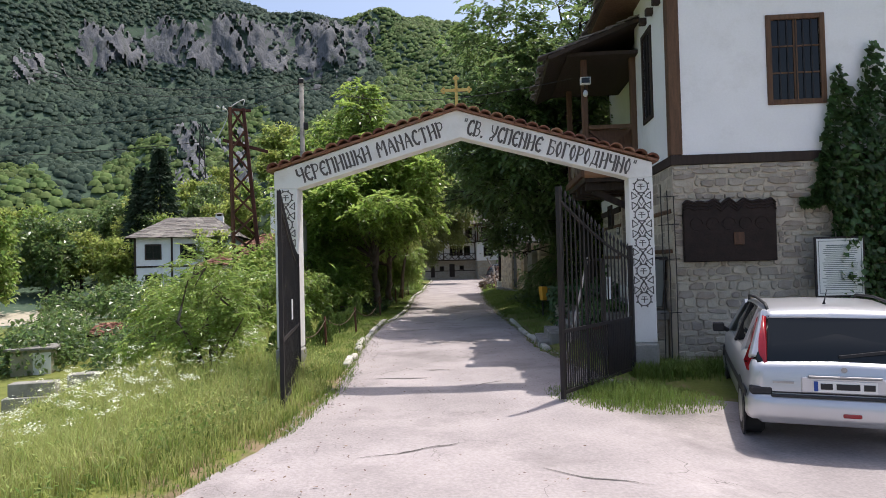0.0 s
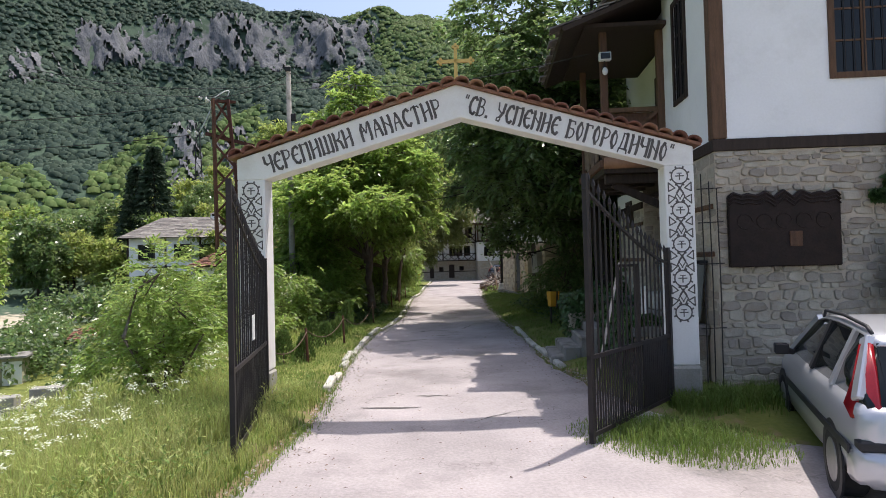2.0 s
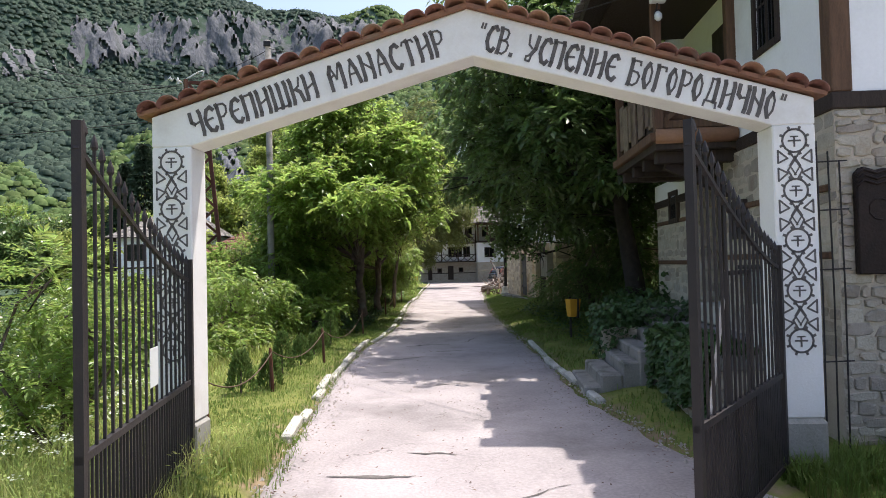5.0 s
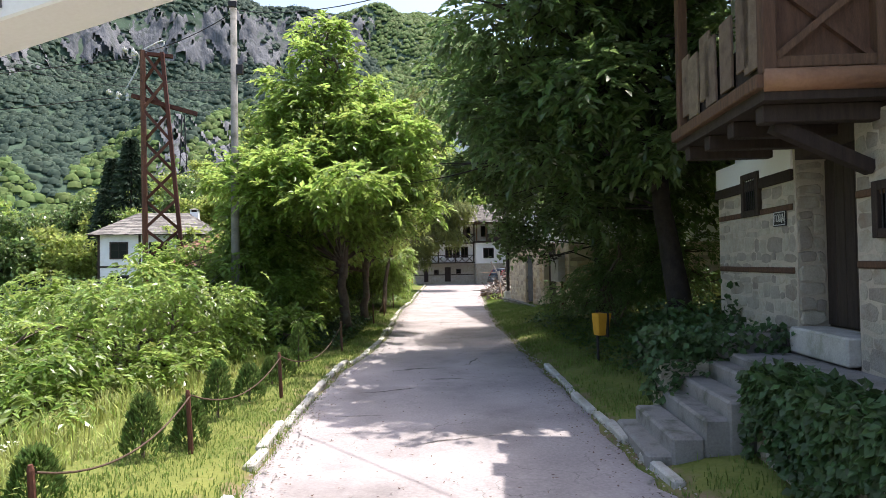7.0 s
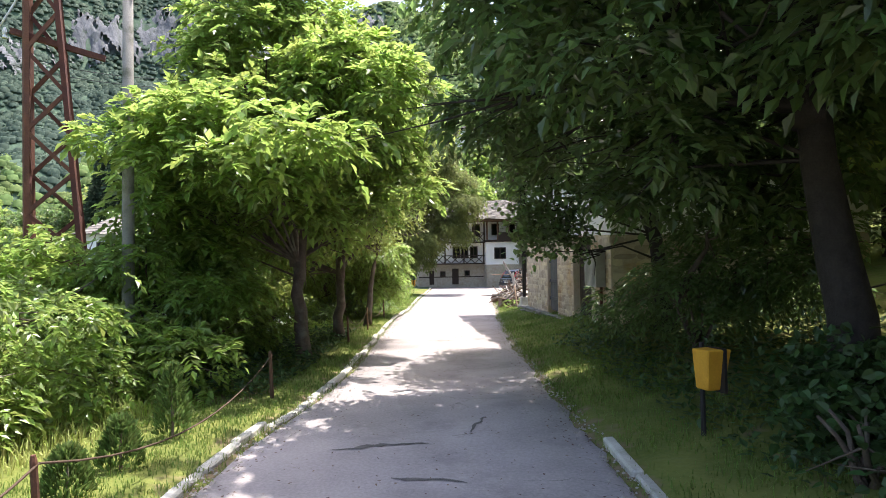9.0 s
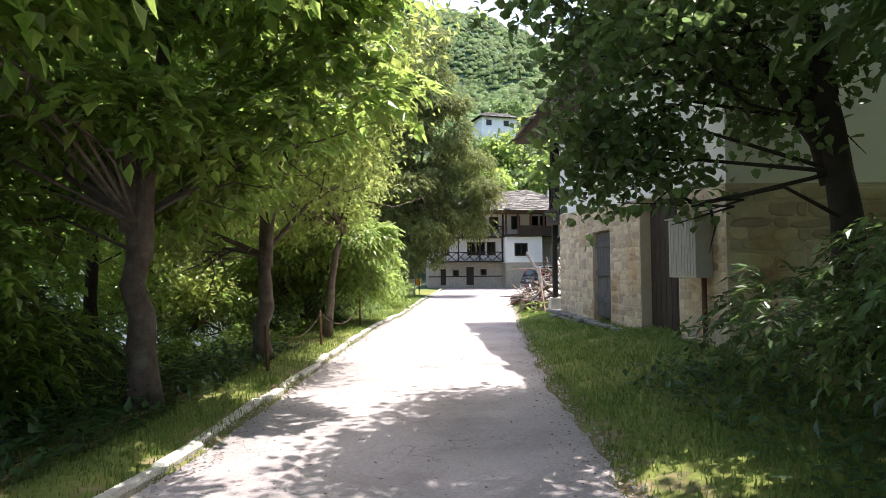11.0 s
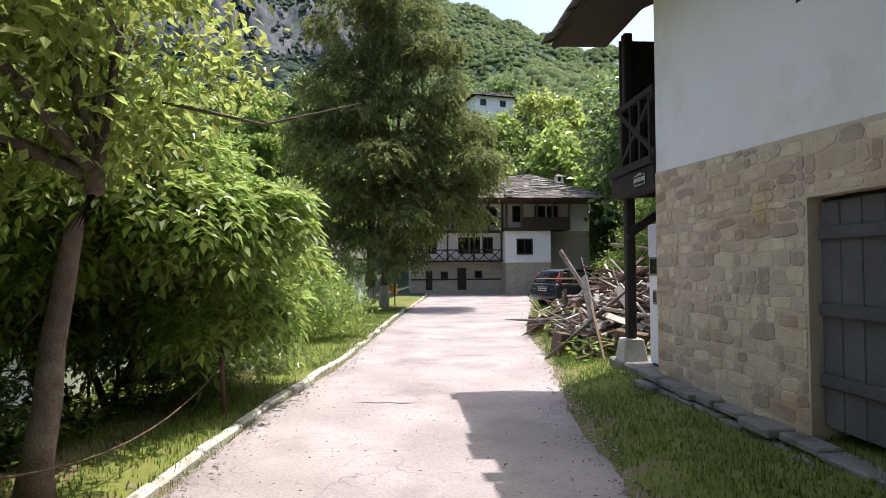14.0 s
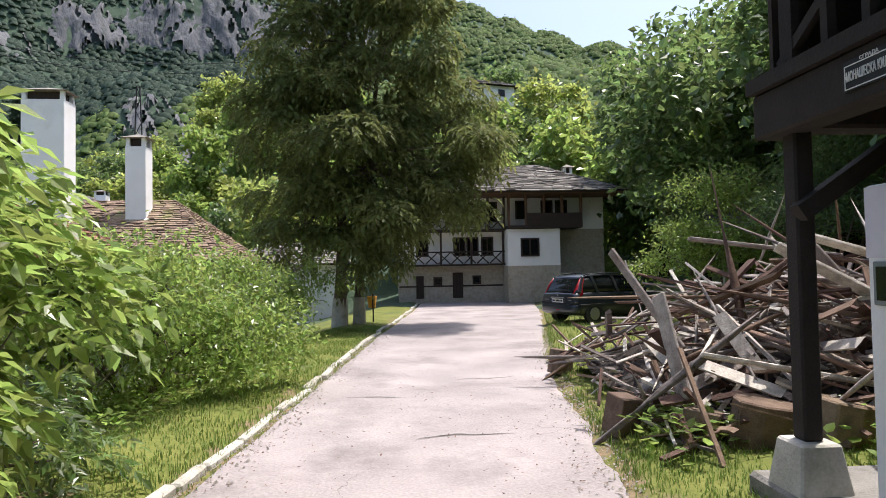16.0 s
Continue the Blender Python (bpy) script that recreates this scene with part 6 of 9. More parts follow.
for x, y, s in ((-18, 28.5, 0.9), (-11.5, 29, 1.0), (-10.0, 22.5, 0.7), (-11.6, 24.4, 0.8), (-20, 34, 0.8), (-16, 37, 0.9), (-24, 40, 0.75), (-21, 46, 0.9), (-28, 47, 0.7), (-18, 50, 1.3), (-26, 55, 1.5), (-32, 58, 1.4), (-22, 60, 1.5), (-30, 66, 1.6), (-24, 68, 1.5), (-35, 70, 1.3), (-27, 74, 1.2), (-18.0, 25.2, 0.85), (-16.4, 25.7, 0.8), (-13.6, 27.6, 0.75)):
    t = thing("garden_shrub", "rounded green shrub in the gardens below the lane", "shrub", pose(x, y, gz(x, y), 0, 0, x * 61) @ Matrix.Scale(s, 4), "shrubs of the gardens")
    part("trunk", low[0], None, t)
    part("crown", low[1], None, t)
# dark spruces
ns = 2600
r = np.random.default_rng(90)
q = r.random(ns) ** 0.75
a = r.uniform(0, math.tau, ns)
layer = (q * 16 % 1.0)
rad = 3.3 * (1 - q) * (0.4 + 0.65 * layer) + 0.05
p = np.stack([np.cos(a) * rad, np.sin(a) * rad, 1 + q * 13], 1)
d = unit(np.stack([np.cos(a), np.sin(a), np.full(ns, -0.45)], 1) + r.normal(0, 0.2, (ns, 3)))
v, f = leaf_faces(p, d, unit(np.cross(d, r.normal(0, 1, (ns, 3)))), r.uniform(0.6, 1.0, ns), 0.4)
spruce_crown = big_mesh("crown", v, f, LEAF_S)
spruce_trunk = Shape().tube([(0, 0, -0.5), (0, 0, 13.5)], [0.25, 0.03], 8).mesh("trunk", True)
spruce_trunk.materials.append(BARK_DARK)
for x, y, s in ((-39, 92, 1.25), (-43, 95, 1.05), (-41.5, 90, 0.85)):
    t = thing("spruce_tree", "dark conical spruce behind the white house", "tree", pose(x, y, gz(x, y), 0, 0, x * 40) @ Matrix.Scale(s, 4), "spruces behind the white house")
    part("trunk", spruce_trunk, None, t)
    part("crown", spruce_crown, None, t)

r = np.random.default_rng(91)
m = 36000
az = np.radians(np.where(r.random(m) < 0.93, r.uniform(-44, 24, m), r.uniform(-62, 62, m)))
rr = np.sqrt(r.uniform(70 ** 2, 385 ** 2, m))
cx, cy = np.sin(az) * rr, np.cos(az) * rr
rock = rock_mask(cx, cy)
bare = (rock > 0.4 + 0.6 * r.random(m) ** 0.7) | ((cx > -34) & (cx < 13) & (cy < 92) & (rr < 92)) | ((cx < -15) & (rr < 118)) | (np.hypot(cx + 40, cy - 66) < 24)
cx, cy, rr, rock = cx[~bare], cy[~bare], rr[~bare], rock[~bare]
cz = on_ground(cx, cy) + 1.0 * rock
size = r.uniform(0.8, 1.75, len(cx)) * np.interp(rr, [70, 130, 400], [0.9, 1.0, 1.2]) * (1 - 0.4 * rock)
w = len(cx)
# rounded crowns with a few leafy sprays on each
rows_ = ((1.0, -0.25), (0.78, 0.5))
nr_ = 6
ring = [np.stack([cx[:, None] + np.cos(np.arange(nr_) * math.tau / nr_ + 0.45 * j + cx[:, None]) * size[:, None] * q * r.uniform(0.75, 1.15, (w, nr_)),
                  cy[:, None] + np.sin(np.arange(nr_) * math.tau / nr_ + 0.45 * j + cx[:, None]) * size[:, None] * q * r.uniform(0.75, 1.15, (w, nr_)),
                  cz[:, None] + size[:, None] * h * r.uniform(0.85, 1.15, (w, nr_))], 2) for j, (q, h) in enumerate(rows_)]
crest = np.stack([cx + r.normal(0, 0.12, w) * size, cy + r.normal(0, 0.12, w) * size, cz + size * r.uniform(0.68, 0.85, w)], 1)[:, None]
dome = np.concatenate(ring + [crest], 1)
nd = dome.shape[1]
tri_ = np.array([t_ for j in range(1) for q in range(nr_) for t_ in ((j * nr_ + q, j * nr_ + (q + 1) % nr_, (j + 1) * nr_ + q), (j * nr_ + (q + 1) % nr_, (j + 1) * nr_ + (q + 1) % nr_, (j + 1) * nr_ + q))]
                + [(nr_ + q, nr_ + (q + 1) % nr_, 2 * nr_) for q in range(nr_)])
k = 2
d = unit(r.normal(0, 1, (w, k, 3)) + np.array([0, -0.2, 0.7]))
p = np.stack([cx, cy, cz + size * 0.15], 1)[:, None] + d * size[:, None, None] * r.uniform(0.85, 1.05, (w, k, 1))
face = unit(d + r.normal(0, 0.25, d.shape))
side = unit(np.cross(face, r.normal(0, 1, d.shape)))
d = np.cross(side, face)
ln = np.repeat(size, k) * r.uniform(0.3, 0.55, w * k)
v, f = leaf_faces(p.reshape(-1, 3), d.reshape(-1, 3), side.reshape(-1, 3), ln, ln * 0.8, 0.1)
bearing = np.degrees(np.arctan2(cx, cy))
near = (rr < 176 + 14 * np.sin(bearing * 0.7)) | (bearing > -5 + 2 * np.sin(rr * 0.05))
# nearer crowns stay bright green, farther ones take the haze-tinted colour
for sel, mat, label in ((near, LEAF_HILL, "bright deciduous woods on the nearer hill"), (~near, LEAF_FAR_HAZED, "dense deciduous woods covering the mountain slopes, tinted bluish for distance haze")):
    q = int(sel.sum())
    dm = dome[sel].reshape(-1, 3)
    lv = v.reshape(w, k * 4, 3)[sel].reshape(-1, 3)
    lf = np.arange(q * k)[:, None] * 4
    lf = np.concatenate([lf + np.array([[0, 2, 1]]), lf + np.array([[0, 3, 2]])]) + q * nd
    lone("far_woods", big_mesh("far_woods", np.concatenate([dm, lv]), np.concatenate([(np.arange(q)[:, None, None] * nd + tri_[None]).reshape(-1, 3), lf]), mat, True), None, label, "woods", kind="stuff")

# ---- the other houses of the monastery
def hip_roof(parent, x0, x1, y0, y1, z, h, over, seed, ridge=0.3, mat=SLATE, size=0.5):
    a, b, c, d = (x0 - over, y0 - over, z), (x1 + over, y0 - over, z), (x1 + over, y1 + over, z), (x0 - over, y1 + over, z)
    ym, run = (y0 + y1) / 2, (y1 - y0) / 2 * (1 - ridge) + over
    e, f = (x0 - over + run, ym, z + h), (x1 + over - run, ym, z + h)
    slate_roof("roof", [a, b, f, e], parent, size=size, seed=seed, mat=mat)
    slate_roof("roof", [c, d, e, f], parent, size=size, seed=seed + 1, mat=mat)
    slate_roof("roof", [d, a, e, (e[0], e[1] + 0.02, e[2])], parent, size=size, seed=seed + 2, mat=mat)
    slate_roof("roof", [b, c, f, (f[0], f[1] + 0.02, f[2])], parent, size=size, seed=seed + 3, mat=mat)


def chimney(parent, x, y, z0, z1, w, d=None, cap=SLATE):
    d = d or w
    c = part("chimney", Shape().box(x - w / 2, x + w / 2, y - d / 2, y + d / 2, z0, z1 - 0.45), PLASTER, parent, "white chimney with slate cap", bevel=0.015)
    for sx in (-1, 1):
        for sy in (-1, 1):
            part("chimney_pier", Shape().box(x + sx * (w / 2 - 0.09) - 0.07, x + sx * (w / 2 - 0.09) + 0.07, y + sy * (d / 2 - 0.09) - 0.07, y + sy * (d / 2 - 0.09) + 0.07, z1 - 0.45, z1 - 0.12), PLASTER, c)
    part("flue", Shape().box(x - w / 2 + 0.16, x + w / 2 - 0.16, y - d / 2 + 0.16, y + d / 2 - 0.16, z1 - 0.45, z1 - 0.14), DARKWOOD, c)
    o = 0.13
    part("chimney_cap", Shape().add([(x - w / 2 - o, y - d / 2 - o, z1 - 0.12), (x + w / 2 + o, y - d / 2 - o, z1 - 0.12), (x + w / 2 + o, y + d / 2 + o, z1 - 0.12), (x - w / 2 - o, y + d / 2 + o, z1 - 0.12), (x, y, z1 + 0.1)],
                                    [(3, 2, 1, 0), (0, 1, 4), (1, 2, 4), (2, 3, 4), (3, 0, 4)]), cap, c)
    return c


# galleried guest house closing the lane
HF = pose(5.35, 62.6, 0.45, 0, 0, 4)
guest = thing("guest_house", "three-level guest house with dark timber galleries, white plaster and slate roof", "house", HF)
wl = part("stone_base", Shape().box(-5.6, 5.6, 1.2, 7.0, -0.6, 1.5).box(0, 2.75, -0.25, 1.2, -0.6, 1.45), STONE, guest, "rubble stone ground floor")
part("wall", Shape().box(-5.6, 0, 1.2, 7.0, 1.5, 5.2), PLASTER, guest, "white plastered wall", bevel=0.01)
part("wall", Shape().box(0.0, 2.75, -0.25, 1.2, 1.45, 3.35), PLASTER, guest, "bright whitewashed projecting bay")
part("wall", Shape().box(0.0, 5.6, 1.2, 7.0, 1.5, 3.4), STONE, guest, "grey rubble stone side wall")
part("wall", Shape().box(0.0, 5.6, 1.2, 7.0, 3.4, 5.2), PLASTER, guest, "white upper wall")
window(guest, 0.82, 0.8, pose(0.75, -0.26, 2.0), DARKWOOD, 2, 1, grille=False)
for x in (-5.2, -4.3, -2.9, -1.9, -0.9):
    window(guest, 0.55, 0.95, pose(x, 1.19, 3.9), DARKWOOD, 2, 1, grille=False)
for x in (-4.6, -2.6, -1.9, -1.1):
    window(guest, 0.5, 0.85, pose(x, 1.19, 2.1), DARKWOOD, 2, 1, grille=False)
for x in (0.8, 2.2, 3.0):
    window(guest, 0.5, 0.85, pose(x, 1.19, 4.05), DARKWOOD, 1, 1, grille=False)
part("gallery_floor", Shape().box(-5.4, 0, 0.35, 1.2, 3.3, 3.42), DARKWOOD, guest)
part("gallery_floor", Shape().box(0.0, 3.9, -0.5, 1.2, 3.38, 3.52), DARKWOOD, guest)
part("gallery_floor", Shape().box(-5.0, 0, 0.5, 1.2, 1.5, 1.6), DARKWOOD, guest)
for x in (-5.3, -4.2, -3.1, -2.0, -0.9, -0.05):
    part("gallery_post", Shape().box(x - 0.06, x + 0.06, 0.36, 0.48, 3.42, 5.25), DARKWOOD, guest)
for x in (0.05, 0.95, 1.9, 2.85, 3.85):
    part("gallery_post", Shape().box(x - 0.06, x + 0.06, -0.48, -0.36, 3.5, 5.25), BROWNWOOD, guest)
for x in (-4.95, -3.4, -1.8, -0.1):
    part("gallery_post", Shape().box(x - 0.05, x + 0.05, 0.5, 0.6, 1.6, 3.3), DARKWOOD, guest)
part("parapet", Shape().box(0.95, 3.9, -0.5, -0.44, 3.5, 4.15), DARKWOOD, guest, "brown boarded parapet")
part("handrail", Shape().box(-5.3, 0, 0.38, 0.46, 4.1, 4.18), DARKWOOD, guest)
part("handrail", Shape().box(-4.95, 0, 0.5, 0.58, 2.2, 2.27), DARKWOOD, guest)
for k in range(8):
    x = -5.25 + k * 0.65
    part("rail_cross", Shape().beam((x, 0.42, 3.45), (x + 0.62, 0.42, 4.1), 0.04, 0.06).beam((x, 0.43, 4.1), (x + 0.62, 0.43, 3.45), 0.04, 0.06), DARKWOOD, guest)
for k in range(7):
    x = -4.9 + k * 0.68
    part("rail_cross", Shape().beam((x, 0.54, 1.62), (x + 0.62, 0.54, 2.2), 0.04, 0.06).beam((x, 0.55, 2.2), (x + 0.62, 0.55, 1.62), 0.04, 0.06), DARKWOOD, guest)
part("door", Shape().box(-2.75, -2.2, 1.14, 1.2, -0.2, 1.15), DARKWOOD, guest, "low dark cellar door")
part("door", Shape().box(-4.7, -4.3, 1.14, 1.2, -0.2, 1.0), DARKWOOD, guest, "low dark cellar door")
window(guest, 0.3, 0.3, pose(-3.7, 1.19, 0.55), DARKWOOD, 1, 1, grille=False)
window(guest, 0.3, 0.3, pose(-1.6, 1.19, 0.6), DARKWOOD, 1, 1, grille=False)
part("timber_band", Shape().box(-5.6, -0.02, 1.16, 1.2, 0.4, 0.48), DARKWOOD, guest)
GA, GB, GC, GD, GE, GF = (-6.3, -1.3, 5.2), (6.1, -1.3, 5.2), (6.1, 7.6, 5.2), (-6.3, 7.6, 5.2), (-0.6, 3.0, 7.05), (2.3, 3.0, 7.2)
for corners, sd in (([GA, GB, GF, GE], 20), ([GC, GD, GE, GF], 21), ([GD, GA, GE, (-0.6, 3.02, 7.05)], 22), ([GB, GC, GF, (2.3, 3.02, 7.2)], 23)):
    slate_roof("roof", corners, guest, size=0.5, seed=sd)
chimney(guest, 4.6, 4.5, 5.6, 7.4, 0.55)
part("soffit", Shape().box(-6.2, 6.0, -1.2, 7.5, 5.12, 5.19), BROWNWOOD, guest)

# house on the slope above
up = thing("hillside_house", "white hillside house with grey slate roof above the trees", "house", pose(7.4, 88, 17.0, 0, 0, 18) @ Matrix.Scale(0.62, 4))
part("wall", Shape().box(-3.5, 3.5, 0, 5, -2, 3.2), PLASTER, up)
window(up, 0.9, 0.9, pose(-2.6, -0.01, 1.7), DARKWOOD, 2, 1, grille=False)
window(up, 0.9, 0.9, pose(0.9, -0.01, 1.7), DARKWOOD, 2, 1, grille=False)
hip_roof(up, -3.5, 3.5, 0, 5, 3.2, 1.5, 0.7, 30)

# white two-storey house across the gardens
wh = thing("white_house", "white two-storey house with dark timber bands and slate hipped roof", "house", pose(-37.2, 79.6, -2.1, 0, 0, 8))
part("wall", Shape().box(0, 12.2, 0, 9, -0.5, 8.0), PLASTER, wh)
for z in (-0.1, 4.15):
    part("timber_band", Shape().box(-0.06, 12.26, -0.06, 9.06, z, z + 0.22), DARKWOOD, wh)
for x in (-0.06, 4.4, 8.6):
    part("timber_post", Shape().box(x, x + 0.25, -0.05, 0.2, 0.12, 8.0), DARKWOOD, wh)
for x in (1.4, 5.7, 8.9):
    window(wh, 1.7, 1.7, pose(x, -0.02, 5.3), DARKWOOD, 2, 2, frame=0.16, grille=False)
    window(wh, 1.8, 1.5, pose(x, -0.02, 1.6), DARKWOOD, 2, 3, frame=0.16, grille=False)
hip_roof(wh, 0, 12.2, 0, 9, 8.0, 2.9, 0.9, 40, size=0.8)
chimney(wh, 9.5, 6.0, 8.6, 11.6, 1.0)

# low red-roofed house and the chimneyed house lower by the river
rh = thing("red_roofed_house", "low house with pale red clay tile roof and white chimney", "house", pose(-13.6, 38.5, -0.6, 0, 0, -12))
part("wall", Shape().box(0, 8, 0, 6, -1.5, 2.6), PLASTER, rh)
hip_roof(rh, 0, 8, 0, 6, 2.6, 2.0, 0.6, 50, mat=TILE, size=0.3)
chimney(rh, 4.6, 3.4, 3.6, 5.6, 0.7)
MOSSTILE = material("mossy_brown_tile", (0.29, 0.21, 0.155), (0.2, 0.145, 0.105), 0.2, 0.03, 0.9, 0.5, spread=0.35, stain=(0.16, 0.18, 0.05), stain_size=0.6, stain_amount=0.7)
ch = thing("chimneyed_house", "low house with mossy brown tile roof and tall white chimneys", "house", pose(-14.5, 52.0, -1.2, 0, 0, 6))
part("wall", Shape().box(0, 8.2, 0, 6.5, -1.5, 3.5), PLASTER_OLD, ch)
hip_roof(ch, 0, 8.2, 0, 6.5, 3.5, 2.5, 0.6, 60, mat=MOSSTILE, size=0.32)
chimney(ch, 4.9, 2.2, 4.2, 8.4, 0.75)
chimney(ch, 1.9, 1.6, 4.0, 10.0, 1.5, 0.9)
lh = thing("long_low_roof", "long grey slate roof of a low building by the river", "house", pose(-9.0, 63.0, -1.0, 0, 0, 3))
part("wall", Shape().box(0, 5.5, 0, 4, -1.5, 3.2), PLASTER, lh)
hip_roof(lh, 0, 5.5, 0, 4, 3.2, 1.2, 0.5, 64)
# outbuilding and yard wall beyond the timber pile
ob_ = thing("outbuilding", "dark low outbuilding with pale plaster piers", "shed", pose(10.5, 49.0, 0.4, 0, 0, -20))
part("wall", Shape().box(0, 8, 1.0, 4, -0.5, 2.2), DARKWOOD, ob_)
for x in (0.0, 2.6, 5.2, 7.8):
    part("pier", Shape().box(x - 0.2, x + 0.2, 0.5, 1.0, -0.5, 2.2), PLASTER_OLD, ob_)
slate_roof("roof", [(-0.6, -0.2, 2.2), (8.6, -0.2, 2.2), (8.6, 4.4, 3.4), (-0.6, 4.4, 3.4)], ob_, seed=66)
yw = lone("yard_wall", Shape().box(0, 9, 0, 0.35, -0.4, 1.9), PLASTER_OLD, "old pale plastered yard wall behind the pile", "wall", bevel=0.02, m=pose(9.0, 38.0, 0.3, 0, 0, 12))

# garden sheds below the meadow
gs = thing("garden_shed", "low white garden shed overgrown with vine", "shed", pose(-16.6, 24.0, -2.2, 0, 0, 20) @ Matrix.Scale(0.62, 4))
part("wall", Shape().box(0, 2.2, 0, 2, -0.3, 1.5), PLASTER_OLD, gs)
part("wall_front", Shape().box(1.2, 2.2, -0.02, 0.0, -0.3, 1.3), PLASTER, gs)
part("roof", Shape().box(-0.3, 2.5, -0.3, 2.3, 1.5, 1.62), STEPSTONE, gs)
gs2 = thing("garden_shed", "small white shed with a red tile roof among shrubs", "shed", pose(-16.0, 28.8, -2.2, 0, 0, 12) @ Matrix.Scale(0.75, 4))
part("wall", Shape().box(0, 1.6, 0, 1.6, -0.3, 1.3), PLASTER, gs2)
slate_roof("roof", [(-0.2, -0.3, 1.3), (1.8, -0.3, 1.3), (1.8, 1.8, 1.9), (-0.2, 1.8, 1.9)], gs2, seed=67, mat=TILE, size=0.25)
for k, (x, y, z, w) in enumerate(((-12.3, 17.0, -1.85, 1.4), (-11.2, 18.0, -1.8, 1.0))):
    lone("stone_bench", Shape().box(0, w, 0, 0.8, -0.4, 0.12).box(0.1, w - 0.1, 0.15, 0.6, 0.12, 0.5), CONCRETE, "grey concrete slab table in the garden", "table", bevel=0.02, m=pose(x, y, z, 0, 0, 12 + k * 4))

# ---- pylon, pole and wires
py_ = thing("lattice_pylon", "rusty lattice steel power pylon leaning above the shrubs", "pylon", pose(-7.35, 24.4, -1.2, 0, 0, 20))


def leg_at(sx, sy, t):
    w = 0.62 + (0.26 - 0.62) * t
    return Vector((sx * w + t * -0.45, sy * w * 0.5, t * 9.4))


for sx in (-1, 1):
    for sy in (-1, 1):
        part("leg", Shape().beam(leg_at(sx, sy, 0), leg_at(sx, sy, 1), 0.1, 0.1), RUST, py_)
for k in range(11):
    a, b = k / 11, (k + 1) / 11
    s = 1 if k % 2 else -1
    part("brace", Shape().beam(leg_at(-s, -1, a), leg_at(s, -1, b), 0.05, 0.08), RUST, py_)
    part("brace", Shape().beam(leg_at(s, 1, a), leg_at(-s, 1, b), 0.05, 0.08), RUST, py_)
    part("brace", Shape().beam(leg_at(-1, -s, a), leg_at(-1, s, b), 0.05, 0.08), RUST, py_)
    part("brace", Shape().beam(leg_at(1, s, a), leg_at(1, -s, b), 0.05, 0.08), RUST, py_)
part("crossarm", Shape().beam((-1.0, 0, 8.1), (0.75, 0, 7.7), 0.1, 0.12), RUST, py_)
part("crossarm", Shape().beam((-0.6, 0, 9.35), (0.1, 0, 9.35), 0.1, 0.1), RUST, py_)
INSUL = material("white_insulator", (0.7, 0.7, 0.66), (0.6, 0.6, 0.58), 0.1, 0.01, 0.3, 0.0)
for x, z in ((-1.0, 8.1), (-1.25, 8.12), (-0.6, 9.4), (-0.85, 9.42)):
    part("insulator", Shape().tube([(x - 0.1, 0, z - 0.16), (x - 0.1, 0, z - 0.1), (x - 0.1, 0, z - 0.04), (x - 0.1, 0, z + 0.06)], [0.05, 0.03, 0.05, 0.02], 8), INSUL, py_)
for x, z in ((-1.25, 8.05), (-1.5, 8.1), (-0.85, 9.3), (-1.1, 9.36)):
    part("insulator", Shape().tube([(x - 0.02 * k, 0, z + 0.015 * k) for k in range(7)], [0.03, 0.075, 0.03, 0.075, 0.03, 0.075, 0.02], 8), INSUL, py_)
for x0, z0, x1, z1 in ((-0.95, 9.4, -1.2, 8.15), (-0.2, 9.55, -0.75, 9.4)):
    part("jumper", Shape().tube([(x0 + (x1 - x0) * k / 8 + 0.28 * math.sin(k * math.pi / 8), 0, z0 + (z1 - z0) * k / 8 + 0.3 * math.sin(k * math.pi / 8)) for k in range(9)], 0.022, 6), INSUL, py_, "pale looped jumper wire", smooth=True)
pole = thing("utility_pole", "grey concrete utility pole with small black fittings", "pole", Matrix.Translation((-4.65, 21.5, -0.6)))
part("shaft", Shape().tube([(0, 0, 0), (0, 0, 9.15)], [0.11, 0.075], 12), STEPSTONE, pole, smooth=True)
part("fitting", Shape().box(0.06, 0.22, -0.05, 0.05, 7.3, 7.55), IRON, pole, bevel=0.01)
part("fitting", Shape().box(-0.1, 0.1, -0.12, -0.05, 8.95, 9.1), IRON, pole, bevel=0.01)


def cable(a, b, sag, rad, label, n=14, mat=None):
    a, b = Vector(a), Vector(b)
    pts = []
    for k in range(n + 1):
        t = k / n
        p = a.lerp(b, t)
        p.z -= sag * 4 * t * (1 - t)
        pts.append(p)
    return lone("cable", Shape().tube(pts, rad, 5, False), mat or IRON, label, "cable", "overhead cables", smooth=True)


cable((-4.6, 21.45, 8.3), (2.55, 11.25, 5.35), 0.5, 0.009, "thin dark cable from the pole to the balcony")
cable((-8.9, 24.3, 6.9), (-60, 40, 14), 2, 0.014, "thin power line crossing the valley")
cable((-8.4, 24.4, 8.1), (-60, 42, 16), 2, 0.014, "thin power line crossing the valley")
cable((-8.2, 24.5, 8.3), (-4.6, 21.5, 8.3), 0.15, 0.011, "thin power line between pylon and pole")
cable((-120, 190, 62), (-30, 200, 60), 5, 0.09, "far power lines across the mountain")
cable((-120, 190, 64.5), (-30, 200, 62.5), 5, 0.09, "far power lines across the mountain")
fm = thing("lattice_mast", "thin dark lattice mast on the wooded hill", "mast", pose(-46, 130, gz(-46, 130)))
for sx in (-1, 1):
    part("leg", Shape().beam((sx * 0.9, 0, 0), (sx * 0.25, 0, 16), 0.15, 0.15), IRON, fm)
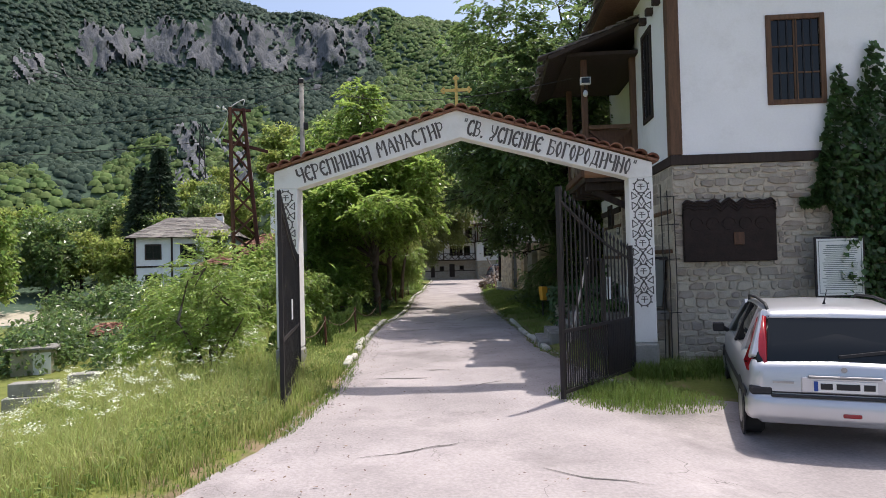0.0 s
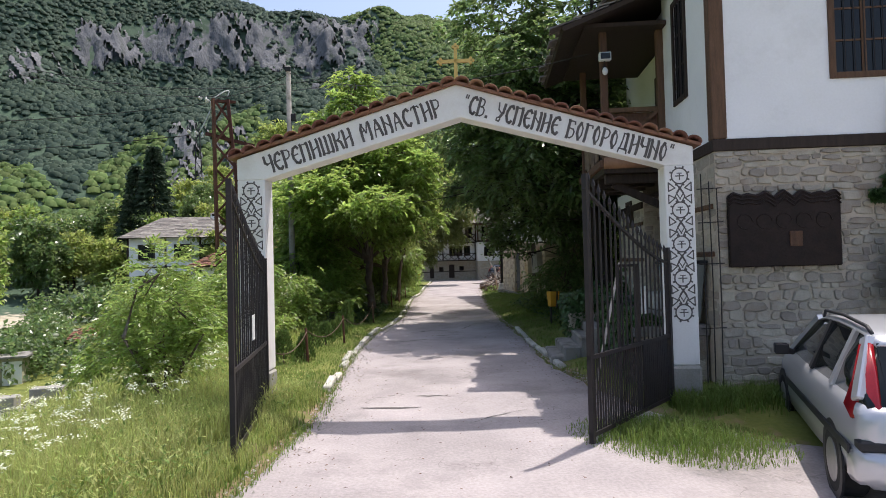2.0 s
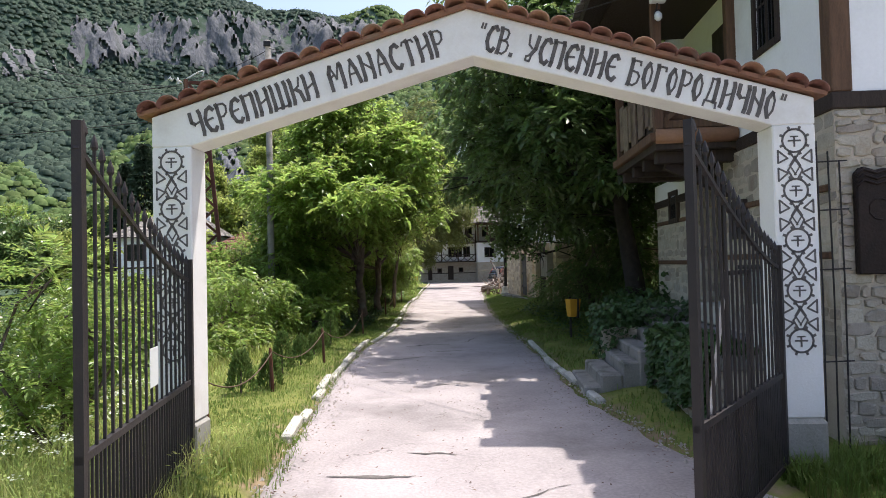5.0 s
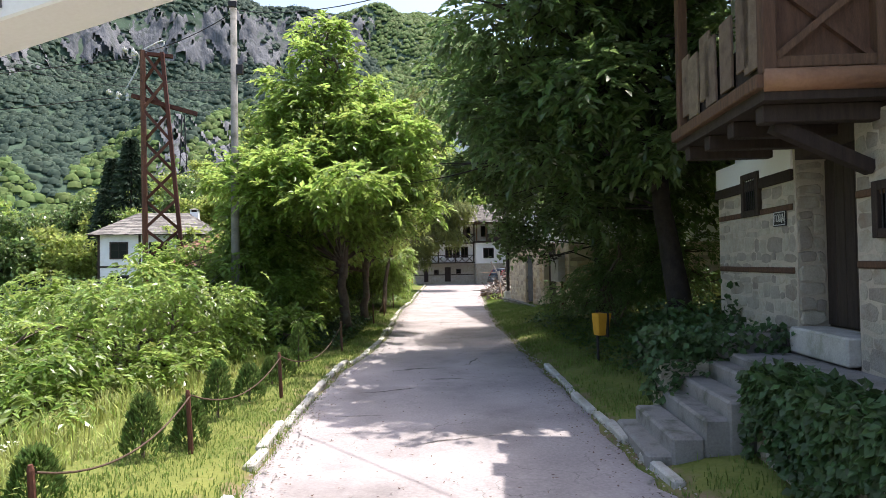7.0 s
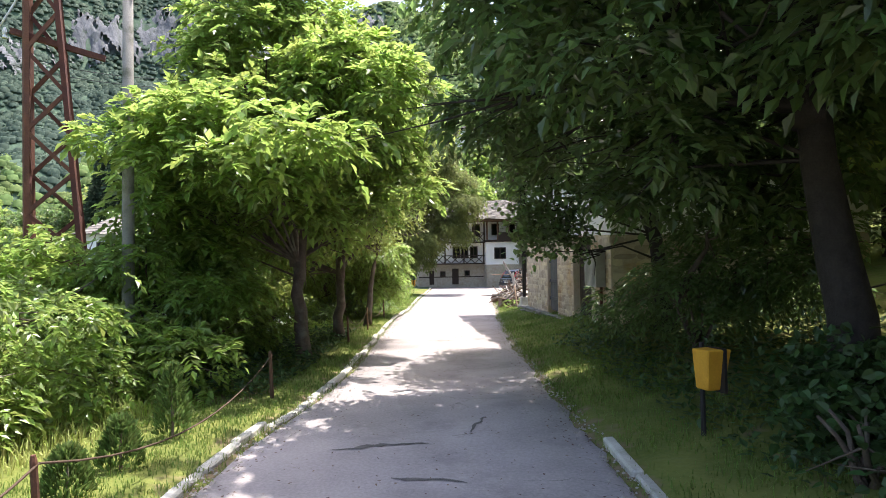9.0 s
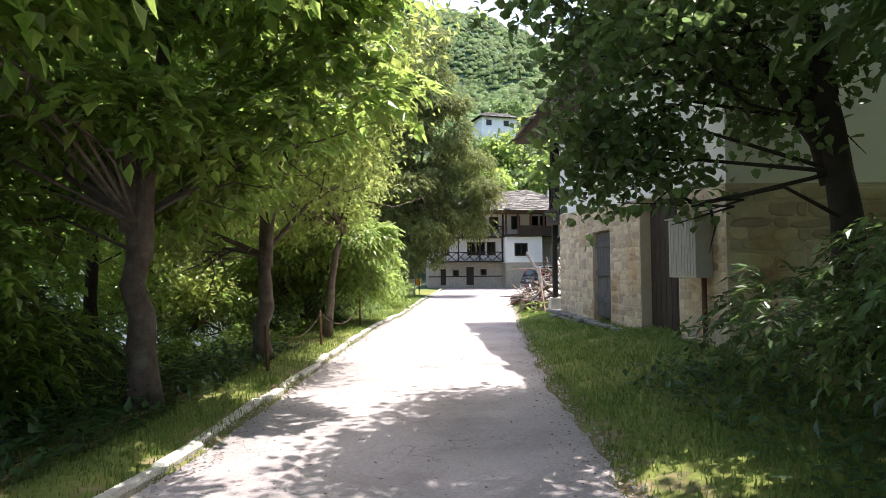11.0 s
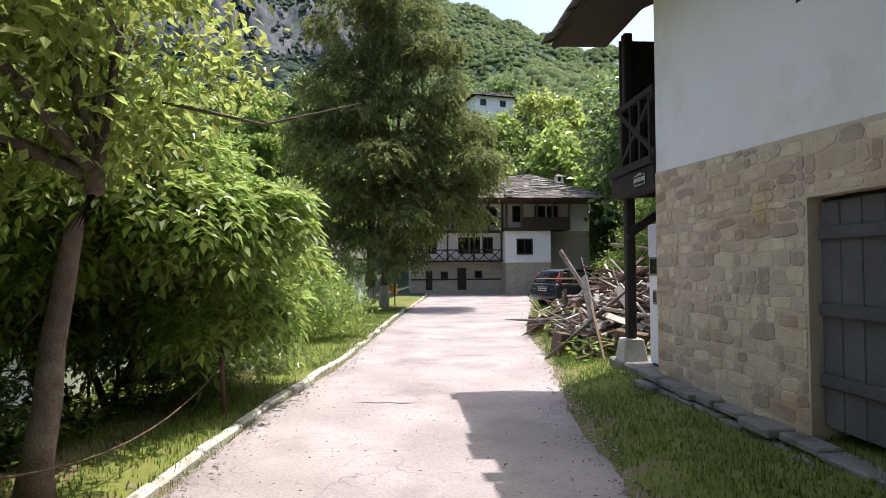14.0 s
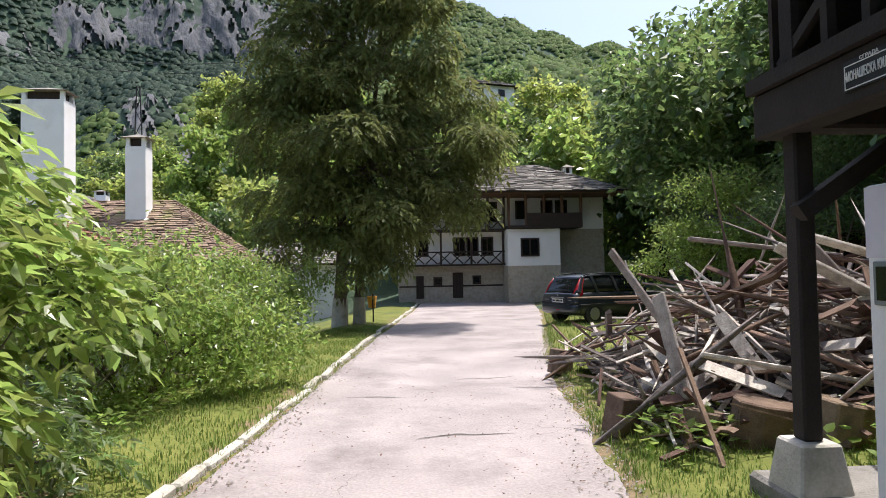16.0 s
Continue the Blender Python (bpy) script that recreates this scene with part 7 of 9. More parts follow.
for k in range(8):
    w0, w1 = 0.9 - 0.08 * k, 0.9 - 0.08 * (k + 1)
    part("brace", Shape().beam(((-1) ** k * -w0, 0, k * 2), ((-1) ** k * w1, 0, k * 2 + 2), 0.08, 0.1), IRON, fm)

# ---- parked cars
def paint(name, c, metal=0.5, rough=0.32):
    m = material(name, c, tuple(v * 0.93 for v in c), 0.6, 0.004, rough, 0.0, metal=metal, spec=0.5)
    m.node_tree.nodes["Principled BSDF"].inputs["Coat Weight"].default_value = 0.6
    return m


SILVER = paint("silver_car_paint", (0.56, 0.57, 0.6))
DARKBLUE = paint("dark_blue_car_paint", (0.025, 0.03, 0.045), 0.3)
CARGLASS = glass("tinted_car_glass", (0.012, 0.014, 0.015), 0.03)
REDLAMP = material("red_lamp_plastic", (0.32, 0.012, 0.02), (0.22, 0.01, 0.015), 0.2, 0.02, 0.15, 0.0, spec=0.6)
BLACKTRIM = material("black_plastic_trim", (0.02, 0.021, 0.024), (0.03, 0.03, 0.033), 0.2, 0.01, 0.5, 0.1)
ALLOY = material("wheel_alloy", (0.4, 0.4, 0.41), (0.3, 0.3, 0.31), 0.1, 0.01, 0.4, 0.1, metal=0.8)
PLATE = material("white_plate", (0.78, 0.78, 0.76), (0.74, 0.74, 0.72), 0.1, 0.01, 0.4, 0.0)
PLATEBLUE = material("blue_plate_band", (0.02, 0.07, 0.3), (0.02, 0.06, 0.26), 0.1, 0.01, 0.4, 0.0)


def loft(stations, outline):
    """A closed skin through cross-sections; outline(station) gives half of the section from bottom to top."""
    s = Shape()
    rings = []
    for st in stations:
        h = outline(st)
        ring = [(x, st[0], z) for x, z in h] + [(-x, st[0], z) for x, z in reversed(h)]
        rings.append(ring)
    n = len(rings[0])
    v = [p for ring in rings for p in ring]
    f = [(i * n + k, i * n + (k + 1) % n, (i + 1) * n + (k + 1) % n, (i + 1) * n + k) for i in range(len(rings) - 1) for k in range(n)]
    f += [tuple(range(n))[::-1], tuple((len(rings) - 1) * n + k for k in range(n))]
    return s.add(v, f)


def estate_car(m, body_paint, label, plate=True):
    car = thing("estate_car", label, "car", m)
    low = [(0.0, 0.70, 0.36, 0.86), (0.03, 0.77, 0.30, 0.90), (0.12, 0.80, 0.27, 0.93), (0.5, 0.825, 0.24, 0.95), (1.5, 0.826, 0.21, 0.94), (2.6, 0.826, 0.21, 0.92), (3.2, 0.82, 0.22, 0.88), (3.7, 0.77, 0.24, 0.78), (3.95, 0.66, 0.28, 0.68), (4.03, 0.5, 0.34, 0.58)]
    body = part("body", loft(low, lambda st: [(0.02, st[2]), (st[1] * 0.86, st[2]), (st[1] * 0.97, st[2] + 0.07), (st[1], st[2] + 0.22), (st[1], (st[2] + st[3]) / 2 + 0.06), (st[1] * 0.985, st[3] - 0.09), (st[1] * 0.94, st[3] - 0.02), (st[1] * 0.86, st[3]), (0.02, st[3] + 0.02)]), body_paint, car, smooth=True)
    cab = [(0.07, 0.72, 0.90, 0.94, 0.66), (0.2, 0.755, 0.9, 1.12, 0.63), (0.38, 0.765, 0.9, 1.37, 0.58), (0.6, 0.77, 0.9, 1.425, 0.575), (1.3, 0.77, 0.9, 1.45, 0.58), (1.9, 0.77, 0.9, 1.43, 0.58), (2.25, 0.765, 0.9, 1.38, 0.57), (2.7, 0.75, 0.89, 1.13, 0.63), (3.1, 0.72, 0.88, 0.91, 0.68)]
    glassy = part("glasshouse", loft(cab, lambda st: [(0.02, st[2]), (st[1], st[2]), ((st[1] + st[4]) / 2 + 0.02, (st[2] + st[3]) / 2), (st[4], st[3] - 0.015), (st[4] * 0.9, st[3]), (0.02, st[3] + 0.012)]), CARGLASS, car, smooth=True)
    roof = [(0.34, 0.58, 0, 1.36), (0.42, 0.6, 0, 1.405), (0.6, 0.605, 0, 1.437), (1.3, 0.61, 0, 1.462), (1.9, 0.61, 0, 1.442), (2.26, 0.59, 0, 1.39)]
    part("roof", loft(roof, lambda st: [(0.02, st[3] - 0.02), (st[1], st[3] - 0.035), (st[1] + 0.006, st[3] - 0.02), (st[1] * 0.92, st[3] + 0.004), (0.02, st[3] + 0.018)]), body_paint, car, smooth=True)
    for sx in (-1, 1):
        part("rear_pillar", Shape().beam((sx * 0.745, 0.2, 0.93), (sx * 0.605, 0.46, 1.40), 0.07, 0.12, (0, 1, 0.3)), body_paint, glassy, bevel=0.015)
        part("side_pillar", Shape().beam((sx * 0.782, 1.72, 0.92), (sx * 0.60, 1.62, 1.42), 0.03, 0.09, (0, 1, 0)), BLACKTRIM, glassy)
        part("side_pillar", Shape().beam((sx * 0.78, 0.9, 0.92), (sx * 0.60, 0.8, 1.42), 0.03, 0.1, (0, 1, 0)), body_paint, glassy)
        part("front_pillar", Shape().beam((sx * 0.735, 3.05, 0.91), (sx * 0.59, 2.24, 1.39), 0.05, 0.06), body_paint, glassy)
        t = Shape().add([(sx * 0.80, 0.16, 0.80), (sx * 0.70, 0.02, 0.80), (sx * 0.645, 0.045, 0.90), (sx * 0.63, 0.2, 1.16), (sx * 0.61, 0.36, 1.36), (sx * 0.655, 0.46, 1.33), (sx * 0.74, 0.34, 1.06), (sx * 0.81, 0.3, 0.88)],
                        [(0, 1, 2, 7), (2, 3, 6, 7), (3, 4, 5, 6)])
        tl = part("tail_lamp", t, REDLAMP, car, "tall red tail lamp", smooth=True)
        md = tl.modifiers.new("thickness", "SOLIDIFY")
        md.thickness, md.offset = 0.035, 0.0
        part("roof_rail", Shape().tube([(sx * 0.56, 0.5, 1.41), (sx * 0.57, 0.62, 1.47), (sx * 0.58, 1.3, 1.505), (sx * 0.58, 2.0, 1.485), (sx * 0.57, 2.15, 1.41)], 0.016, 8), BLACKTRIM, car, smooth=True)
        mir = part("mirror", Shape().tube([(sx * 0.80, 2.5, 0.95), (sx * 0.92, 2.47, 1.0)], [0.03, 0.05], 8).box(min(sx * 0.86, sx * 1.0), max(sx * 0.86, sx * 1.0), 2.42, 2.54, 0.94, 1.06), BLACKTRIM, car, bevel=0.02)
        part("side_trim", Shape().box(min(sx * 0.815, sx * 0.838), max(sx * 0.815, sx * 0.838), 0.15, 2.9, 0.52, 0.6), BLACKTRIM, car, bevel=0.008)
        part("reflector", Shape().box(sx * 0.55 - 0.07, sx * 0.55 + 0.07, -0.035, 0.02, 0.42, 0.46), REDLAMP, car, bevel=0.008)
        part("corner_trim", Shape().box(min(sx * 0.60, sx * 0.80), max(sx * 0.60, sx * 0.80), -0.012, 0.14, 0.58, 0.67), BLACKTRIM, car, bevel=0.02)
        for y in (0.72, 3.17):
            wh = part("wheel", Shape().tube([(sx * 0.62, y, 0.3), (sx * 0.83, y, 0.3)], 0.295, 22), RUBBER, car, "black tyre on grey rim", bevel=0.03)
            part("rim", Shape().tube([(sx * 0.80, y, 0.3), (sx * 0.836, y, 0.3)], [0.2, 0.19], 18), ALLOY, wh, bevel=0.01)
            part("arch", Shape().tube([(sx * 0.81, y, 0.31), (sx * 0.829, y, 0.31)], 0.34, 22), BLACKTRIM, car)
    part("bumper", loft([(-0.05, 0.66, 0.38, 0.55), (-0.02, 0.76, 0.34, 0.58), (0.06, 0.81, 0.31, 0.6), (0.2, 0.835, 0.3, 0.6)], lambda st: [(0.02, st[2]), (st[1] * 0.97, st[2] + 0.01), (st[1], st[2] + 0.06), (st[1], st[3] - 0.06), (st[1] * 0.97, st[3]), (0.02, st[3])]), body_paint, car, smooth=True)
    part("bumper_strip", Shape().box(-0.62, 0.62, -0.045, 0.02, 0.575, 0.6), BLACKTRIM, car, bevel=0.006)
    part("hatch_seam", Shape().box(-0.62, 0.62, -0.004, 0.03, 0.61, 0.625), BLACKTRIM, car)
    part("rear_window_frame", Shape().beam((0, 0.095, 0.955), (0, 0.36, 1.36), 1.16, 0.012, (0, -1, 0.6)), CARGLASS, car)
    part("plate_recess", Shape().box(-0.36, 0.36, -0.012, 0.02, 0.62, 0.78), body_paint, car, bevel=0.012)
    pl = part("number_plate", Shape().box(-0.26, 0.26, -0.022, -0.01, 0.64, 0.75), PLATE, car, "white number plate")
    part("plate_band", Shape().box(-0.255, -0.22, -0.0245, -0.022, 0.645, 0.745), PLATEBLUE, pl)
    for x0, x1 in ((-0.2, -0.1), (-0.07, 0.12), (0.15, 0.24)):
        part("plate_bar", Shape().box(x0, x1, -0.0245, -0.022, 0.665, 0.725), BLACKTRIM, pl)
    part("plate_lamp_strip", Shape().box(-0.3, 0.3, -0.03, 0.0, 0.775, 0.8), ALLOY, car, bevel=0.006)
    part("emblem", Shape().tube([(0, -0.012, 0.86), (0, 0.0, 0.86)], 0.028, 6), ALLOY, car)
    part("script_bar", Shape().box(-0.6, -0.42, -0.012, 0.0, 0.71, 0.73), ALLOY, car)
    part("script_bar", Shape().box(0.48, 0.62, -0.012, 0.0, 0.71, 0.73), ALLOY, car)
    part("fog_lamp", Shape().box(-0.03, 0.12, -0.062, -0.03, 0.4, 0.44), REDLAMP, car, bevel=0.008)
    part("wiper", Shape().beam((-0.02, 0.075, 0.975), (0.38, 0.115, 1.03), 0.02, 0.03), BLACKTRIM, car)
    part("aerial", Shape().tube([(0, 0.75, 1.45), (0, 0.73, 1.49), (0, 0.6, 1.62)], [0.02, 0.008, 0.003], 6), BLACKTRIM, car)
    part("seat_back", Shape().box(-0.55, 0.55, 1.2, 1.3, 0.7, 1.12), BLACKTRIM, car)
    return car


estate_car(pose(3.44, 5.0, -0.13, 0, 0, -23) @ Matrix.Diagonal((1, 1, 0.95, 1)), SILVER, "silver estate car parked beside the stone house")
estate_car(pose(5.3, 49.4, 0.1, 0, 0, -62), DARKBLUE, "dark blue estate car parked beyond the timber pile")

# ---- wall pieces of the entrance house: relief, notice board, trellis, ivy
rel = thing("bronze_relief", "dark bronze relief panel with a scalloped top on the stone wall", "relief", HA @ Matrix.Translation((0.12, -0.06, 1.7)))
top = [(1.42 * k / 24, 0.94 + 0.05 * abs(math.sin(k * math.pi / 24 * 5)) + 0.03 * math.sin(k * 1.7)) for k in range(25)]
part("panel", Shape().prism([(0, 0), (1.42, 0)] + top[::-1], "y", -0.05, 0.03), BRONZE, rel, bevel=0.012)
for k in range(3):
    part("rim", Shape().tube([(x, -0.055, z - 0.03 - 0.05 * k) for x, z in top], 0.012, 6), BRONZE, rel, smooth=True)
for k in range(5):
    part("scroll", Shape().tube([(0.2 + k * 0.25 + 0.1 * math.cos(a * 0.7), -0.05, 0.6 + 0.1 * math.sin(a * 0.7)) for a in range(8)], 0.008, 5, False), BRONZE, rel, smooth=True)
part("icon_plate", Shape().box(0.76, 0.92, -0.07, -0.05, 0.26, 0.46), BROWNWOOD, rel, "small reddish icon plate", bevel=0.006)
board = thing("notice_board", "printed white notice board with a grey frame beside the car", "notice board", pose(5.84, 8.42, 0, 0, 0, -8))
part("frame", Shape().box(-0.36, 0.36, 0.0, 0.03, 1.12, 2.04), IRON, board, bevel=0.006)
part("sheet", Shape().box(-0.33, 0.33, -0.006, 0.0, 1.15, 2.01), PAPER, board)
TEXTGREY = material("printed_grey_text", (0.12, 0.16, 0.15), (0.18, 0.22, 0.21), 0.1, 0.01, 0.6, 0.0)
part("border_line", Shape().box(-0.3, 0.3, -0.009, -0.006, 1.97, 1.978).box(-0.3, 0.3, -0.009, -0.006, 1.18, 1.188).box(-0.308, -0.3, -0.009, -0.006, 1.18, 1.978).box(0.3, 0.308, -0.009, -0.006, 1.18, 1.978), TEXTGREY, board)
rt = random.Random(12)
for k in range(24):
    w = 0.2 if k < 2 else rt.uniform(0.2, 0.27)
    part("text_bar", Shape().box(-w, w, -0.009, -0.006, 1.9 - k * 0.029, (1.915 if k < 2 else 1.91) - k * 0.029), TEXTGREY, board)
for x in (-0.3, 0.3):
    part("leg", Shape().box(x - 0.02, x + 0.02, 0.005, 0.045, -0.1, 1.15), IRON, board)
trel = thing("wire_trellis", "rusty iron rod trellis leaning beside the gate pillar", "trellis", HA @ Matrix.Translation((-0.22, -0.1, 0)))
for x in (0.0, 0.1, 0.2):
    part("rod", Shape().tube([(x, 0, 0.0), (x + 0.01, 0, 1.5), (x - 0.005, 0, 2.95 - x)], 0.008, 6), IRON, trel)
for z in (0.9, 1.75, 2.3, 2.75):
    part("cross_rod", Shape().tube([(-0.06, 0, z), (0.27, 0.005, z + 0.01)], 0.007, 6), IRON, trel)


def creeper(name, label, pts, nrm, seed, mat=LEAF_IVY, leaf=0.11):
    """Leaves lying over a surface at given places with given outward directions."""
    r = np.random.default_rng(seed)
    n = len(pts)
    d = unit(np.array([0, 0, -0.8]) + nrm * 0.55 + r.normal(0, 0.45, (n, 3)))
    s = unit(np.cross(d, nrm + r.normal(0, 0.3, (n, 3))))
    ln = leaf * r.uniform(0.6, 1.3, n)
    v, f = leaf_faces(pts, d, s, ln, ln * 0.85, 0.15)
    return lone(name, big_mesh(name, v, f, mat), None, label, "climbing plant", kind="stuff")


r = np.random.default_rng(44)
n = 15000
u = r.uniform(1.95, 6.5, n)
lim = 3.3 + 1.9 * np.exp(-((u - 3.05) / 0.28) ** 2) + 1.3 * np.exp(-((u - 2.55) / 0.2) ** 2) + 1.2 * np.exp(-((u - 4.1) / 0.5) ** 2) + 0.6 * np.sin(u * 6) * 0.3 - 2.4 * np.clip(2.35 - u, 0, 1) * 1.2
z = r.uniform(0.2, 1, n) * lim
z = np.where(u < 2.35, 2.6 + r.random(n) * (lim - 2.6).clip(0.05), z)
p = np.stack([u, -0.08 - 0.35 * r.random(n) ** 2 * (z < lim * 0.8), z], 1)
p = np.array([HA @ Vector(q) for q in p])
creeper("ivy", "dark green ivy climbing the white wall", p, np.tile(np.array([0.1, -1, 0.2]), (n, 1)), 45)

# ---- terrace and steps before the entrance door
ter = thing("terrace", "raised grey stone terrace with ivy-hung retaining wall", "terrace", HA)
part("terrace_top", Shape().prism([(-1.08, 0.35), (-0.01, 0.35), (-0.01, 3.9), (-0.75, 3.9), (-0.75, 2.62), (-1.08, 2.62)], "z", 0.74, 0.9), STEPSTONE, ter, bevel=0.02)
ret = part("retaining_wall", Shape().prism([(-1.02, 0.4), (-0.03, 0.4), (-0.03, 3.88), (-0.7, 3.88), (-0.7, 2.6), (-1.02, 2.6)], "z", -0.3, 0.74), STONE, ter)
for k in range(5):
    z = 0.8 - k * 0.165
    part("step", Shape().box(-0.95 - k * 0.26, -0.7 - k * 0.26 + 0.05, 2.66, 4.0, -0.3, z), STEPSTONE, ter, bevel=0.025, m=pose(0, 0, 0, 0, 0, (k % 2) * 0.8))
part("side_wall", Shape().box(-1.5, -0.02, 4.02, 4.3, -0.2, 0.78), STONE, ter, bevel=0.03)
part("side_wall", Shape().box(-0.75, -0.02, 4.02, 4.34, 0.78, 1.1), STEPSTONE, ter, bevel=0.03)
r = np.random.default_rng(46)
n = 5200
v_ = r.uniform(0.34, 2.62, n)
hang = r.random(n) ** 1.7
top_ = r.random(n) < 0.4
p = np.stack([np.where(top_, -1.06 + r.random(n) * 0.45, -1.06 - 0.07 * r.random(n)), v_, np.where(top_, 0.91 + 0.07 * r.random(n), 0.94 - hang * (0.72 + 0.2 * np.sin(v_ * 5) + 0.12 * np.sin(v_ * 13)))], 1)
nr = np.where(top_[:, None], np.array([[0, 0, 1.0]]), np.array([[-1.0, 0, 0.2]]))
creeper("ivy", "ivy trailing over the terrace wall", np.array([HA @ Vector(q) for q in p]), nr, 47, leaf=0.085)
n = 2200
p = np.stack([r.uniform(-1.6, 0.0, n), 4.15 + r.normal(0, 0.2, n), 0.85 + r.uniform(-0.5, 0.35, n)], 1)
creeper("ivy", "ivy mounded over the stair wall", np.array([HA @ Vector(q) for q in p]), np.tile(np.array([-0.6, -0.3, 0.7]), (n, 1)), 48, leaf=0.09)
bin_ = thing("wheeled_bin", "grey wheeled refuse bin standing on the terrace", "bin", HA @ pose(-0.3, 0.62, 0.9, 0, 0, 4) @ Matrix.Scale(0.92, 4))
part("body", Shape().add([(-0.2, -0.22, 0.06), (0.2, -0.22, 0.06), (0.2, 0.22, 0.06), (-0.2, 0.22, 0.06), (-0.26, -0.3, 0.92), (0.26, -0.3, 0.92), (0.26, 0.3, 0.92), (-0.26, 0.3, 0.92)], [(3, 2, 1, 0), (4, 5, 6, 7), (0, 1, 5, 4), (1, 2, 6, 5), (2, 3, 7, 6), (3, 0, 4, 7)]), GREYPLASTIC, bin_, bevel=0.02)
part("lid", Shape().box(-0.29, 0.29, -0.33, 0.34, 0.93, 0.98), BLACKTRIM, bin_, bevel=0.015)
for x in (-0.2, 0.2):
    part("wheel", Shape().tube([(x - 0.02, 0.24, 0.08), (x + 0.02, 0.24, 0.08)], 0.08, 14), RUBBER, bin_)
psg = thing("wall_sign", "small black sign with a white frame on the stone wall", "sign", HA @ pose(-0.012, 4.35, 2.42, 0, 0, -90))
part("plate", Shape().box(0, 0.3, -0.012, 0, -0.09, 0.09), SIGNBLACK, psg)
part("border", Shape().box(0.01, 0.29, -0.015, -0.012, -0.078, -0.07).box(0.01, 0.29, -0.015, -0.012, 0.07, 0.078).box(0.01, 0.018, -0.015, -0.012, -0.07, 0.07).box(0.282, 0.29, -0.015, -0.012, -0.07, 0.07), SIGNWHITE, psg)
words("ПОЩА", 0.12, SIGNWHITE, pose(0.15, -0.014, 0), psg, squeeze=0.6, depth=0.002)

# ---- timber pile
pile = thing("timber_pile", "big heap of broken old planks, beams and poles beside the lane", "timber pile", Matrix.Translation((6.75, 38.9, 0.0)))
rp = random.Random(21)


def plank_mesh(seed, round_=False):
    r = random.Random(seed)
    s = Shape()
    if round_:
        s.tube([(r.uniform(-0.2, 0.2), r.uniform(-0.2, 0.2), -0.5), (r.uniform(-0.3, 0.3), 0.3, -0.1), (0, r.uniform(-0.4, 0.4), 0.3), (r.uniform(-0.3, 0.3), 0, 0.5)], [0.5, 0.46, 0.42, 0.36], 7)
    else:
        e = [r.uniform(-0.12, 0.12) for _ in range(8)]
        s.add([(-0.5, -0.5, -0.5 + e[0] * 0.3), (0.5, -0.5, -0.5 + e[1] * 0.3), (0.5, 0.5, -0.5 + e[1] * 0.3), (-0.5, 0.5, -0.5 + e[0] * 0.3), (-0.5 + abs(e[4]), -0.5, 0.02), (0.5, -0.5, 0.0), (0.5, 0.5, 0.0), (-0.5 + abs(e[4]), 0.5, 0.02),
               (-0.5, -0.5, 0.5 + e[2] * 0.3), (0.5 - abs(e[5]) * 2, -0.5, 0.5 + e[3]), (0.5 - abs(e[5]) * 2, 0.5, 0.5 + e[3]), (-0.5, 0.5, 0.5 + e[2] * 0.3)],
              [(3, 2, 1, 0), (0, 1, 5, 4), (1, 2, 6, 5), (2, 3, 7, 6), (3, 0, 4, 7), (4, 5, 9, 8), (5, 6, 10, 9), (6, 7, 11, 10), (7, 4, 8, 11), (8, 9, 10, 11)])
    return s


bits = []
for k in range(6):
    for mat in (GREYWOOD, REDWOOD):
        me = plank_mesh(k).mesh("plank")
        me.materials.append(mat)
        rd = plank_mesh(k + 20, True).mesh("pole", True)
        rd.materials.append(mat)
        bits.append((me, rd))


def heap(x, y):
    """Height of the heap, in its own place."""
    return (1.72 - 0.05 * abs(x + 0.6)) * max(0.0, 1 - (abs(x - 0.2) / 3.45) ** 3) * max(0.0, 1 - (abs(y - 0.1) / 3.0) ** 4) + 0.15 * math.sin(x * 2.3 + y)


def lie(k, x, y, low=0.55):
    """A place and turn on the heap's skin for one stick."""
    h = heap(x, y)
    ln = rp.uniform(0.5, 1.5) if k % 4 else rp.uniform(1.5, 2.7)
    if x < -1.8:
        ln *= 0.6
    az = rp.gauss(-65, 38) if k % 2 else rp.uniform(0, 180)
    el = rp.gauss(3, 21) + (22 if k % 5 == 0 else 0)
    z = h * rp.uniform(low, 1.03) + 0.08
    return ln, pose(x, y, max(z, 0.08 + abs(math.sin(math.radians(el))) * ln * 0.45), 0, 90 - el, az)


k = 0
while k < 296:
    x, y = rp.uniform(-3.0, 3.0), rp.uniform(-2.7, 2.6) if k > 190 else rp.uniform(-2.8, -0.8)
    if heap(x, y) <= 0.08:
        continue
    ln, base = lie(k, x, y)
    flat, rd = bits[rp.randrange(len(bits))]
    if k % 4 == 0:
        d = rp.uniform(0.03, 0.08)
        part("pole", rd, None, pile, m=base @ Matrix.Diagonal((d, d, ln, 1)))
    else:
        part("plank", flat, None, pile, m=base @ pose(0, 0, 0, 0, 0, rp.uniform(-50, 50)) @ Matrix.Diagonal((rp.uniform(0.018, 0.045), rp.uniform(0.05, 0.15), ln, 1)))
    k += 1
